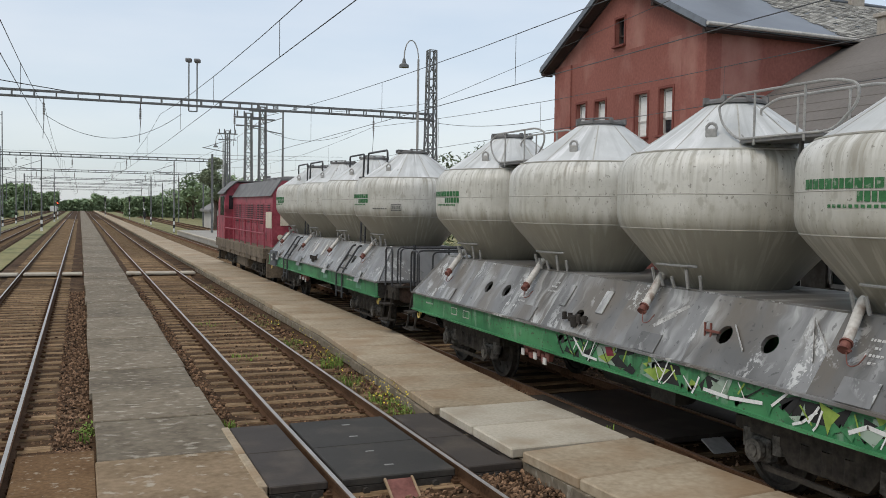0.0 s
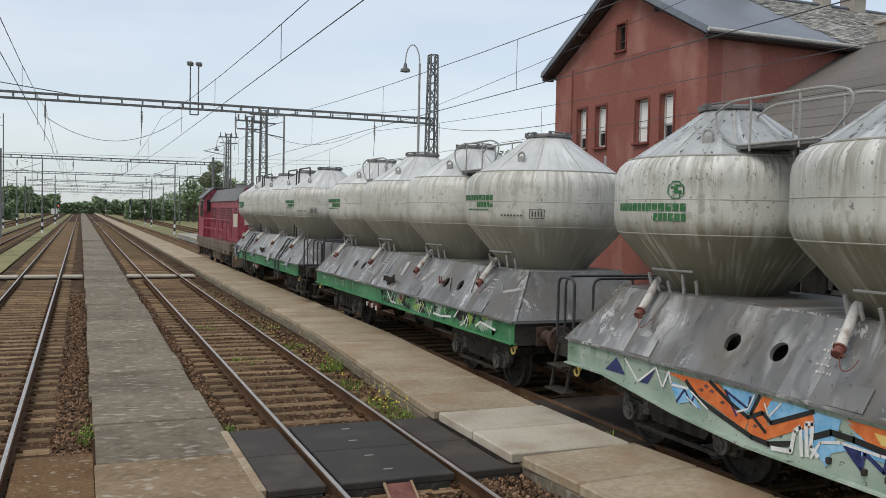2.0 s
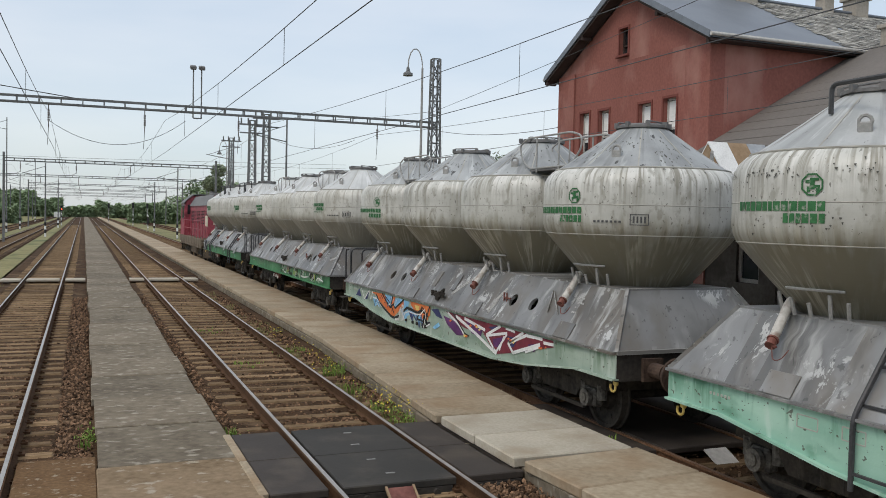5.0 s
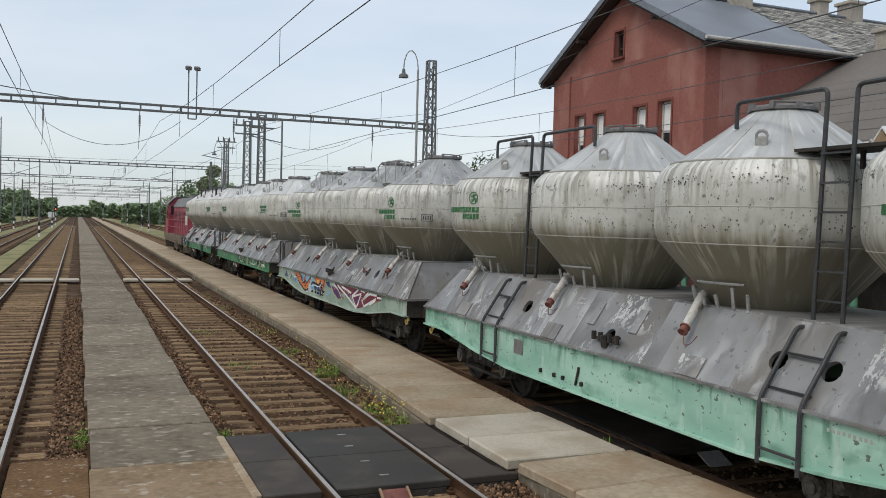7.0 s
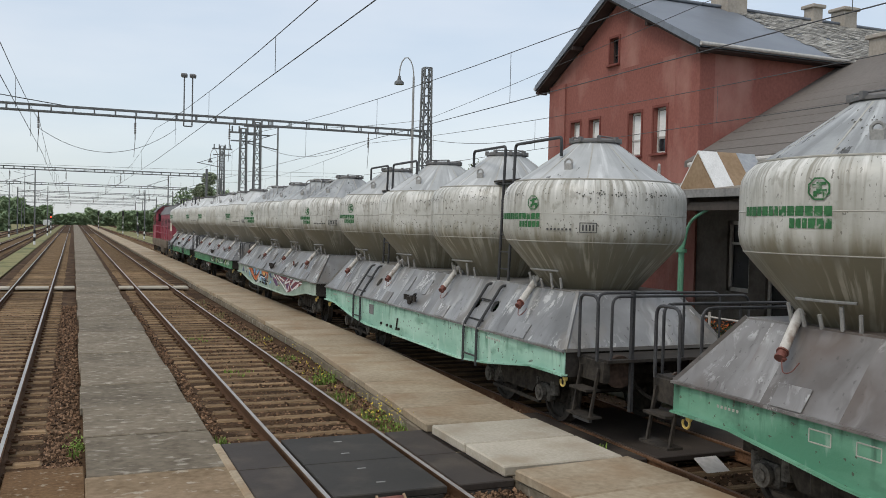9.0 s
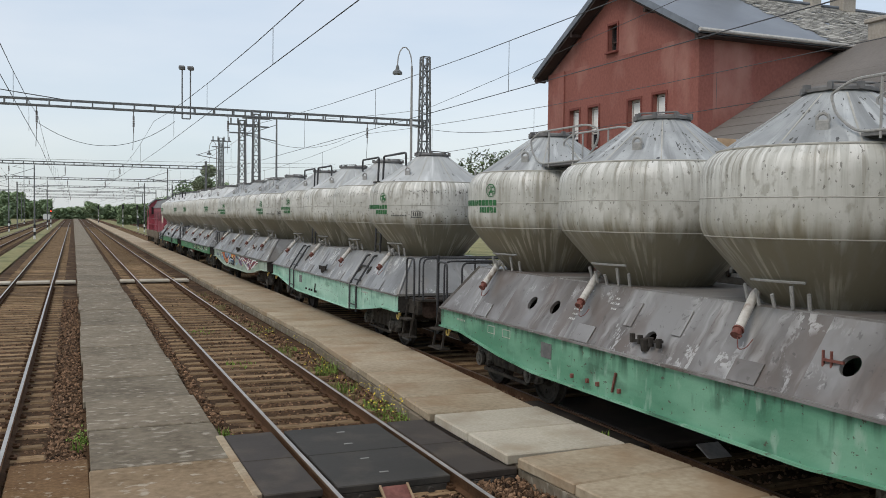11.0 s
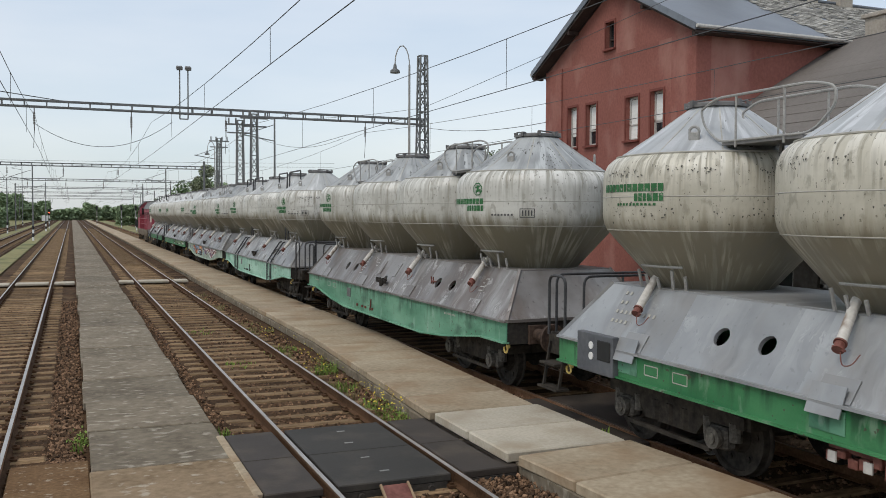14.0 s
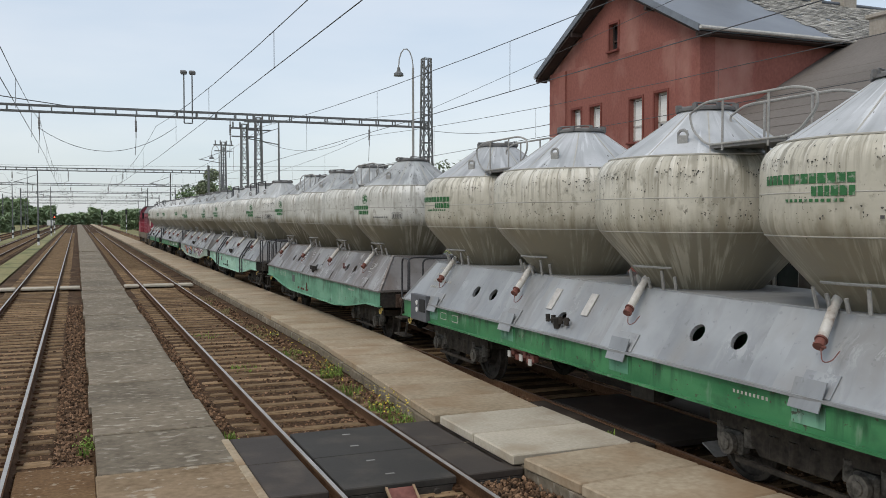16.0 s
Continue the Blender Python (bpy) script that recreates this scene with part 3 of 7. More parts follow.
def clumps(rng, centres, size, flat=0.6):
    """Small bent leaf blades, two triangles each, round the centres."""
    verts, faces = [], []
    for c in centres:
        a, t = rng.uniform(0, 6.283), rng.uniform(-0.9, 0.9)
        s = size * rng.uniform(0.6, 1.4)
        d = np.array((math.cos(a) * math.cos(t), math.sin(a) * math.cos(t), math.sin(t)))
        w = np.array((-math.sin(a), math.cos(a), rng.uniform(-0.5, 0.5))) * flat
        k = len(verts)
        c = np.array(c)
        verts += [tuple(c - d * s), tuple(c + w * s * 0.6), tuple(c + d * s), tuple(c - w * s * 0.6 + np.array((0, 0, s * 0.25)))]
        faces += [(k, k + 1, k + 2), (k, k + 2, k + 3)]
    return verts, faces


# ---- ground ----
TRACK_A, TRACK_B, TRACK_C = -1.56, 3.34, 7.8
rng = np.random.default_rng(7)

bm = B()
box(bm, (0, 400, -0.55), (1600, 1400, 0.5))
ground = tagged(part("ground", bm, M_GRASS), "wide flat ground with patchy yellow-green grass", "ground", kind="structure")


def bed(name, x0, x1, y0, y1, material, label, top=-0.21, drop=0.1, category="ballast"):
    """A low bank with sloping sides."""
    bm = B()
    prism(bm, [(x0 - drop, -0.31), (x1 + drop, -0.31), (x1, top), (x0, top)], "y", y0, y1)
    return tagged(part(name, bm, material), label, category, kind="structure")


bed("ballast_siding", 13.7, 16.8, 46, 480, M_BALLAST, "brown ballast bed of the siding by the platform", top=-0.2)
bed("ballast_main", -3.4, 9.5, -20, 480, M_BALLAST, "brown ballast bed under the station tracks", top=-0.19)
bed("ballast_outer", -12.7, -9.7, 15, 480, M_BALLAST, "weedy ballast bed of the outer siding", top=-0.2)
bed("ballast_left", -7.9, -4.9, -20, 480, M_BALLAST, "brown ballast bed of the outer sidings", top=-0.195)


RAIL_SHAPE = [(-0.07, -0.16), (0.07, -0.16), (0.07, -0.148), (0.015, -0.125), (0.012, -0.04), (0.035, -0.03), (0.035, -0.004), (-0.035, -0.004), (-0.035, -0.03), (-0.012, -0.04), (-0.015, -0.125), (-0.07, -0.148)]
sleeper_bm = B()
box(sleeper_bm, (0, 0, -0.23), (2.45, 0.21, 0.13), chamfer=0.03)
sleeper_mesh = None


def track(x, y0, y1, near0, near1, top, label, web=M_RAIL):
    """A track: rails, sleepers one by one where it is near, and joined further off."""
    global sleeper_mesh
    t = empty("railway_track", (x, 0, 0), label, "railway track", kind="structure")
    for side in (-1, 1):
        bm = B()
        prism(bm, [(u + side * 0.7525, v) for u, v in RAIL_SHAPE], "y", y0, y1)
        rail = part("rail", bm, web, t)
        bm = B()
        box(bm, (side * 0.7525 - side * 0.006, (y0 + y1) / 2, -0.0035), (0.048, y1 - y0, 0.007))
        part("running_surface", bm, top, rail)
    pitch = 0.61
    far = B()
    n0 = int(y0 / pitch)
    for i in range(n0, int(y1 / pitch)):
        y = i * pitch + 0.1
        if near0 <= y <= near1:
            dz = random.uniform(-0.012, 0.008)
            if sleeper_mesh is None:
                ob = part("sleeper", sleeper_bm, M_SLEEPER, t)
                sleeper_mesh = ob.data
            else:
                ob = share("sleeper", sleeper_mesh, t)
            ob.location = (random.uniform(-0.03, 0.03), y, dz)
        elif y < 190:
            box(far, (0, y, -0.23), (2.45, 0.21, 0.13))
    ob = part("sleepers", far, M_SLEEPER, t)
    tagged(ob, kind="stuff")
    # fastenings beside the rails
    bm = B()
    for i in range(int(max(y0, 4) / pitch), int(min(y1, 40) / pitch)):
        y = i * pitch + 0.1
        for side in (-1, 1):
            for o in (-0.1, 0.1):
                box(bm, (side * 0.7525 + o, y, -0.145), (0.09, 0.13, 0.03))
                box(bm, (side * 0.7525 + o * 0.9, y, -0.122), (0.04, 0.04, 0.03))
    ob = part("rail_fastenings", bm, M_RAIL, t)
    tagged(ob, kind="stuff")
    return t


track(TRACK_A, -15, 480, 5, 58, M_RAILTOP, "straight track with polished rails on worn brown sleepers")
track(TRACK_B, -15, 480, 4, 58, M_RAILTOP, "straight track with polished rails beside the concrete path")
track(TRACK_C, -20, 480, 2, 30, M_RUSTTOP, "rusty track under the freight train", M_RAILRUST)
track(-6.4, -10, 480, 12, 20, M_RAILTOP, "siding beyond a strip of grass")
track(-11.2, 20, 480, 22, 26, M_RUSTTOP, "outer siding in weedy ballast")
track(15.2, 48, 480, 50, 56, M_RUSTTOP, "siding beyond the station platform")

# loose stones of the ballast, packed between the sleepers
def stones(name, label, areas, size):
    verts, faces = [], []
    for x0, x1, y0, y1, z, count in areas:
        for _ in range(count):
            u = rng.uniform(0, 1) ** 1.5
            c = np.array((rng.uniform(x0, x1), y0 + (y1 - y0) * u, z + rng.uniform(-0.02, 0.015)))
            s = size * rng.uniform(0.5, 1.3)
            q = rng.normal(0, 1, (3, 3))
            q, _r = np.linalg.qr(q)
            k = len(verts)
            for v in ((1, 0, 0), (-1, 0, 0), (0, 1, 0), (0, -1, 0), (0, 0, 1), (0, 0, -1)):
                verts.append(tuple(c + q @ (np.array(v) * s * rng.uniform(0.6, 1.2, 3))))
            for f in ((0, 2, 4), (2, 1, 4), (1, 3, 4), (3, 0, 4), (2, 0, 5), (1, 2, 5), (3, 1, 5), (0, 3, 5)):
                faces.append(tuple(k + i for i in f))
    return from_arrays(name, verts, faces, M_STONE, None, label, "ballast stones", "stuff")


stones("ballast_stones", "loose brown and grey ballast stones", [
    (-0.32, 0.13, 11.7, 34, -0.18, 2600), (-0.75, -0.32, 11.7, 34, -0.215, 1600), (-2.2, -0.9, 11.5, 34, -0.20, 2600), (-3.4, -2.4, 12, 30, -0.19, 2000),
    (1.82, 2.1, 12.1, 34, -0.185, 1300), (2.1, 2.5, 12.1, 34, -0.215, 1500), (2.7, 4.0, 12.3, 34, -0.2, 3400), (4.5, 4.86, 12.2, 34, -0.17, 2400), (4.15, 4.5, 12.2, 34, -0.205, 1700),
    (2.6, 4.85, 4.5, 9.2, -0.18, 3000), (4.2, 5.2, 5.0, 9.6, -0.13, 3800), (6.6, 7.0, 6, 25, -0.18, 1500), (6.55, 6.95, 12.6, 14.5, -0.09, 260),
    (7.1, 8.5, 3.5, 12, -0.19, 1800), (8.7, 9.6, 3.5, 20, -0.19, 900)], 0.034)

# concrete walkway beside track A, slab by slab
walkway = empty("concrete_walkway", (0, 0, 0), "weathered grey concrete slab walkway between two tracks", "walkway", kind="structure")
bm = B()
box(bm, (0.985, 200, -0.24), (1.5, 440, 0.2))
part("walkway_base", bm, M_SLAB, walkway)
bm = B()
box(bm, (0, 0, -0.06), (1.64, 1.97, 0.12), chamfer=0.015)
slab_mesh = part("concrete_slab", bm, M_SLAB, walkway)
slab_mesh.location = (0.985, 3.9, -0.012)
bm = B()
box(bm, (0, 0, -0.06), (1.64, 1.97, 0.12), chamfer=0.015)
dusty = part("concrete_slab", bm, M_SLABDUSTY, walkway, "concrete slab dusted with brown earth")
dusty.location = (0.98, 9.9, -0.014)
for i in range(1, 40):
    if i == 3:
        continue
    ob = share("concrete_slab", dusty.data if i < 4 else slab_mesh.data, walkway, (0.985 + random.uniform(-0.025, 0.025), 3.9 + 2.0 * i, -0.012 + random.uniform(-0.012, 0.008)), random.uniform(-0.3, 0.3))
bm = B()
box(bm, (0.985, 280, -0.07), (1.64, 392, 0.1))
part("far_slabs", bm, M_SLAB, walkway)

# raised path between tracks B and C
path = empty("raised_path", (0, 0, 0), "pale raised concrete platform path beside the freight track", "platform", kind="structure")
for x, y0, y1 in ((5.62, -20, 14.0), (5.80, 14.004, 18.0), (5.97, 18.008, 420)):
    bm = B()
    box(bm, (x, (y0 + y1) / 2, -0.15), (1.45, y1 - y0, 0.3))
    part("path_base", bm, M_SLAB, path)


def path_middle(y):
    """The path's middle line: skewed by the crossing, then easing out towards the train."""
    return 5.67 + (9.35 - y) * 0.08 if y < 9.3 else 5.58 + min(0.41, max(0.0, y - 11.9) * 0.05)


bm = B()
box(bm, (0, 0, 0.0), (1.68, 1.13, 0.13), chamfer=0.018)
paver = part("path_slab", bm, M_PATH, path)
paver.matrix_basis = pose(6.03, 3.5 + 0.575, 0.06, 0, 0, 4.6)
bm = B()
box(bm, (0, 0, 0.0), (1.68, 1.13, 0.13), chamfer=0.018)
new_paver = part("path_slab", bm, M_PATHNEW, path, "newer light grey concrete slab")
new_paver.location = (5.60, 11.65 - 0.575, 0.068)
share("path_slab", new_paver.data, path, (5.61, 11.65 - 1.725, 0.066))
for i in range(1, 100):
    y = 3.5 + 0.575 + 1.15 * i
    if 9.3 < y < 11.7:
        continue
    share("path_slab", paver.data, path, (path_middle(y) + random.uniform(-0.008, 0.008), y + (0.17 if y > 11.7 else 0.05), 0.06 + random.uniform(-0.006, 0.006)), (4.6 if y < 9.3 else -2.8 if y < 20 else 0.0) + random.uniform(-0.2, 0.2))
bm = B()
box(bm, (5.99, 299, 0.06), (1.68, 360, 0.13))
part("far_path", bm, M_PATH, path)
for i in range(6, 40):
    y = 4.1 + i
    bm = B()
    box(bm, (path_middle(y) - 0.84, y, -0.09), (0.07, 0.99, 0.16), chamfer=0.01)
    part("edge_stone", bm, M_SLAB, path)

# rubber crossing
crossing = empty("rubber_crossing", (0, 0, 0), "black rubber panel level crossing between the rails", "level crossing", kind="structure")
for x0, x1, lab in ((1.86, 2.50, ""), (2.67, 4.01, ""), (4.17, 4.88, "")):
    for y0, y1 in ((9.28, 10.63), (10.64, 11.99)):
        bm = B()
        box(bm, ((x0 + x1) / 2, (y0 + y1) / 2, -0.055), (x1 - x0, y1 - y0, 0.09), chamfer=0.012)
        panel = part("rubber_panel", bm, M_MAT if x1 - x0 > 1 else M_MATBROWN, crossing)
        if x1 - x0 > 1:
            for yy in (0.38, 1.0):
                bm = B()
                box(bm, ((x0 + x1) / 2 + random.uniform(-0.05, 0.05), y0 + yy, -0.008), (0.11, 0.035, 0.006))
                part("grip_plate", bm, M_CANOPYTRIM, panel)
for x0, x1 in ((1.86, 2.45), (2.72, 3.96), (4.22, 4.85)):
    bm = B()
    box(bm, ((x0 + x1) / 2, 9.30, -0.14), (x1 - x0, 0.06, 0.08))
    for k in range(3):
        rod(bm, (x0 + (k + 0.5) * (x1 - x0) / 3, 9.22, -0.15), (x0 + (k + 0.5) * (x1 - x0) / 3, 9.28, -0.15), 0.04)
    part("edge_support", bm, M_DARKSTEEL, crossing)
bm = B()
box(bm, (3.3, 9.08, -0.14), (0.3, 0.36, 0.02), Euler((radians(28), 0, 0)).to_matrix())
ramp = part("deflector_plate", bm, M_CAP, crossing, "rusty steel deflector plate with pale edge")
bm = B()
for dx in (-0.16, 0.16):
    box(bm, (3.3 + dx, 9.08, -0.13), (0.025, 0.38, 0.03), Euler((radians(28), 0, 0)).to_matrix())
part("plate_edge", bm, M_TANWOOD, ramp)
for y0, y1 in ((9.3, 10.65), (10.67, 12.0)):
    bm = B()
    box(bm, (1.80, (y0 + y1) / 2, -0.06), (0.1, y1 - y0 - 0.02, 0.12), chamfer=0.012)
    part("kerb", bm, M_PATH, crossing)
crossing_c = empty("rubber_crossing", (0, 0, 0), "dusty dark rubber crossing panels under the freight train", "level crossing", kind="structure")
for x0, x1 in ((6.62, 7.0), (7.14, 8.46), (8.62, 9.3)):
    bm = B()
    box(bm, ((x0 + x1) / 2, 11.1, -0.05), (x1 - x0, 3.0, 0.08), chamfer=0.012)
    part("rubber_panel", bm, M_MATBROWN, crossing_c)
bm = B()
box(bm, (7.85, 9.3, -0.13), (0.36, 0.44, 0.02), Euler((radians(25), 0, 0)).to_matrix())
part("deflector_plate", bm, M_FASCIA, crossing_c, "pale steel deflector plate")
for y in (41.3,):
    foot = empty("foot_crossing", (0, 0, 0), "narrow pale concrete foot crossing over two tracks", "crossing", kind="structure")
    for x0, x1 in ((-3.2, -2.42), (-2.2, -0.92), (-0.7, 0.1), (1.9, 2.5), (2.7, 3.98), (4.2, 4.8)):
        bm = B()
        box(bm, ((x0 + x1) / 2, y, -0.06), (x1 - x0, 0.9, 0.1), chamfer=0.02)
        part("crossing_slab", bm, M_PATHNEW, foot)
bm = B()
box(bm, (-0.27, 8.6, -0.13), (0.88, 6.0, 0.14), chamfer=0.02)
tagged(part("packed_earth", bm, M_EARTH), "packed brown earth fill at the end of the crossing", "earth", kind="structure")
bm = B()
box(bm, (-1.56, 8.0, -0.16), (1.3, 7.0, 0.1), chamfer=0.03)
tagged(part("earth_infill", bm, M_EARTH), "packed brown earth between the rails", "earth", kind="structure")
bm = B()
prism(bm, [(-4.7, -0.31), (-3.0, -0.31), (-3.3, -0.19), (-4.5, -0.19)], "y", 2, 260)
tagged(part("grass_strip", bm, M_GRASS), "strip of short yellow-green grass between tracks", "grass", kind="structure")

# weeds along the path
def blades(name, label, spots, material, size, category="weeds"):
    verts, faces = [], []
    for x, y, z, r, h, count in spots:
        for _ in range(count):
            a, d = rng.uniform(0, 6.283), r * math.sqrt(rng.uniform(0, 1))
            px, py = x + d * math.cos(a), y + d * math.sin(a) * 1.4
            t, lean = rng.uniform(0, 6.283), rng.uniform(0.05, 0.5)
            hh = h * rng.uniform(0.4, 1.1)
            w = size * rng.uniform(0.6, 1.4)
            k = len(verts)
            dx, dy = math.cos(t), math.sin(t)
            verts += [(px - dy * w, py + dx * w, z), (px + dy * w, py - dx * w, z), (px + dx * hh * lean * 0.5 - dy * w, py + dy * hh * lean * 0.5 + dx * w, z + hh * 0.6), (px + dx * hh * lean, py + dy * hh * lean, z + hh)]
            faces += [(k, k + 1, k + 2), (k + 2, k + 1, k + 3)]
    return from_arrays(name, verts, faces, material, None, label, category, "stuff")


blades("green_weeds", "green weeds growing in the ballast", [(4.62, 16.9, -0.2, 0.22, 0.26, 60), (4.62, 12.75, -0.2, 0.28, 0.16, 90), (4.55, 13.6, -0.2, 0.3, 0.15, 60), (4.5, 15.2, -0.2, 0.25, 0.16, 60), (0.08, 13.0, -0.2, 0.1, 0.14, 30), (0.05, 12.5, -0.2, 0.08, 0.15, 30), (3.2, 18.5, -0.2, 0.3, 0.1, 60), (1.93, 12.6, -0.2, 0.1, 0.16, 40), (4.5, 20, -0.2, 0.3, 0.14, 60), (6.62, 10.1, 0.0, 0.06, 0.13, 14), (3.1, 24, -0.2, 0.4, 0.1, 50)], M_WEED, 0.011)
verts, faces = clumps(rng, [(x + rng.normal(0, r), y + rng.normal(0, r * 1.3), z + abs(rng.normal(0, h))) for x, y, z, r, h, n in ((4.62, 16.9, -0.18, 0.14, 0.13, 330), (4.62, 12.8, -0.2, 0.18, 0.07, 420), (4.55, 13.7, -0.2, 0.2, 0.06, 320), (4.5, 15.3, -0.2, 0.2, 0.05, 160), (0.06, 12.9, -0.2, 0.06, 0.09, 140), (1.95, 12.6, -0.2, 0.08, 0.05, 70), (4.5, 20.0, -0.2, 0.25, 0.05, 150), (4.5, 23.5, -0.2, 0.3, 0.05, 150)) for _ in range(n)], 0.024)
from_arrays("leafy_weeds", verts, faces, M_WEED, None, "leafy green weeds beside the path", "weeds", "stuff")
blades("dry_grass_tufts", "dry grass tufts in the ballast", [(rng.uniform(4.2, 4.8), rng.uniform(12.5, 36), -0.2, 0.25, 0.12, 26) for _ in range(26)] + [(rng.uniform(-4.4, -3.3), rng.uniform(9, 45), -0.2, 0.4, 0.13, 40) for _ in range(60)] + [(3.4, 12.2, -0.2, 0.3, 0.05, 50)], M_DRYWEED, 0.01)
verts, faces = clumps(rng, [(4.6 + rng.normal(0, 0.16), y + rng.normal(0, 0.2), 0.02 + rng.uniform(-0.1, 0.14)) for y in (16.9, 16.8, 15.3, 14.1, 13.8, 13.5, 13.3, 12.9, 12.7, 19, 22, 17.6, 20.5) for _ in range(20)], 0.022)
from_arrays("yellow_wildflowers", verts, faces, M_FLOWER, None, "small yellow wildflowers beside the path", "flowers", "stuff")


# ---- station building ----
FX, WY0, WY1, EAVE, APEX = 16.0, 20.0, 28.4, 8.10, 10.22
station = empty("station_building", (FX, 24, 0), "red-brown plastered station building with grey gabled roof", "building")
inv = Matrix.Translation((-FX, -24, 0))


def spart(name, bm, material, parent=None, label=""):
    bmesh.ops.transform(bm, matrix=inv, verts=bm.verts[:])
    return part(name, bm, material, parent or station, label)


PLAT_Z = 0.25
RAKE = (APEX - EAVE) / ((WY1 - WY0) / 2)
# the track-side wall with openings: (y0, y1, z0, z1)
OPENINGS = [(21.52, 22.14, 5.30, 6.66), (22.76, 23.42, 5.30, 6.63), (25.1, 25.73, 5.30, 6.66), (26.32, 26.92, 5.30, 6.68), (24.1, 24.6, 8.32, 9.16)]


def wall_with_openings(u0, u1, z0, z1, holes, x0, x1):
    """Wall blocks left standing round rectangular openings."""
    bm = B()
    us = sorted({u0, u1, *[h[0] for h in holes], *[h[1] for h in holes]})
    zs = sorted({z0, z1, *[h[2] for h in holes], *[h[3] for h in holes]})
    for a, b in zip(us, us[1:]):
        for c, d in zip(zs, zs[1:]):
            if not any(h[0] <= (a + b) / 2 <= h[1] and h[2] <= (c + d) / 2 <= h[3] for h in holes):
                box(bm, ((x0 + x1) / 2, (a + b) / 2, (c + d) / 2), (x1 - x0, b - a, d - c))
    bmesh.ops.remove_doubles(bm, verts=bm.verts[:], dist=0.0005)
    return bm


bm = wall_with_openings(WY0, WY1, PLAT_Z, EAVE, [o for o in OPENINGS if o[3] < EAVE], FX, FX + 0.45)
spart("gable_wall", bm, M_PLASTER)
mid = (WY0 + WY1) / 2
att = OPENINGS[4]
bm = B()
for outline in ([(WY0, EAVE), (att[0], EAVE), (att[0], EAVE + (att[0] - WY0) * RAKE)],
                [(att[1], EAVE), (WY1, EAVE), (att[1], EAVE + (WY1 - att[1]) * RAKE)],
                [(att[0], att[3]), (att[1], att[3]), (att[1], EAVE + (WY1 - att[1]) * RAKE), (mid, APEX), (att[0], EAVE + (att[0] - WY0) * RAKE)],
                [(att[0], EAVE), (att[1], EAVE), (att[1], att[2]), (att[0], att[2])]):
    prism(bm, outline, "x", FX, FX + 0.45)
spart("gable_top", bm, M_PLASTER)
for y0, y1 in ((WY0, WY0 + 0.45), (WY1 - 0.45, WY1)):
    bm = B()
    box(bm, (FX + 0.45 + 9, (y0 + y1) / 2, (EAVE + PLAT_Z) / 2), (18, y1 - y0, EAVE - PLAT_Z))
    spart("side_wall", bm, M_PLASTER)
for yy in (WY0 + 0.55, WY1 - 0.55):
    bm = B()
    box(bm, (FX - 0.03, yy, (PLAT_Z + EAVE) / 2), (0.06, 1.1, EAVE - PLAT_Z))
    spart("corner_pilaster", bm, M_PLASTER)
for i, (y0, y1, z0, z1) in enumerate(OPENINGS):
    bm = B()
    for c, s in (((y0 + 0.03, (z0 + z1) / 2), (0.06, z1 - z0)), ((y1 - 0.03, (z0 + z1) / 2), (0.06, z1 - z0)), (((y0 + y1) / 2, z1 - 0.03), (y1 - y0, 0.06)), (((y0 + y1) / 2, z0 + 0.03), (y1 - y0, 0.06)), (((y0 + y1) / 2, z0 + (z1 - z0) * 0.36), (y1 - y0, 0.045))):
        box(bm, (FX + 0.17, *c), (0.07, *s))
    win = spart("window", bm, M_FASCIA if i < 4 else M_EAVEWOOD)
    bm = B()
    box(bm, (FX + 0.19, (y0 + y1) / 2, (z0 + z1) / 2), (0.012, y1 - y0 - 0.02, z1 - z0 - 0.02))
    glass = spart("pane", bm, M_GLASSDARK, win)
    if i < 4:
        bm = B()
        low = (0.32, 0.0, 0.4, 0.28)[i]
        zb = z0 + (z1 - z0) * low
        box(bm, (FX + 0.165, (y0 + y1) / 2, (zb + z1 - 0.08) / 2), (0.012, y1 - y0 - 0.14, z1 - 0.08 - zb))
        spart("blind", bm, M_BLIND, win, "white roller blind half drawn")
    bm = B()
    box(bm, (FX - 0.03, (y0 + y1) / 2, z0 - 0.045), (0.16, y1 - y0 + 0.16, 0.07), chamfer=0.01)
    spart("sill", bm, M_PLASTERDARK, win)
    bm = B()
    t = 0.07
    for c, s in (((y0 - t / 2, (z0 + z1) / 2), (t, z1 - z0)), ((y1 + t / 2, (z0 + z1) / 2), (t, z1 - z0)), (((y0 + y1) / 2, z1 + t / 2), (y1 - y0 + 2 * t, t))):
        box(bm, (FX - 0.01, *c), (0.035, *s))
    spart("surround", bm, M_PLASTERDARK, win)
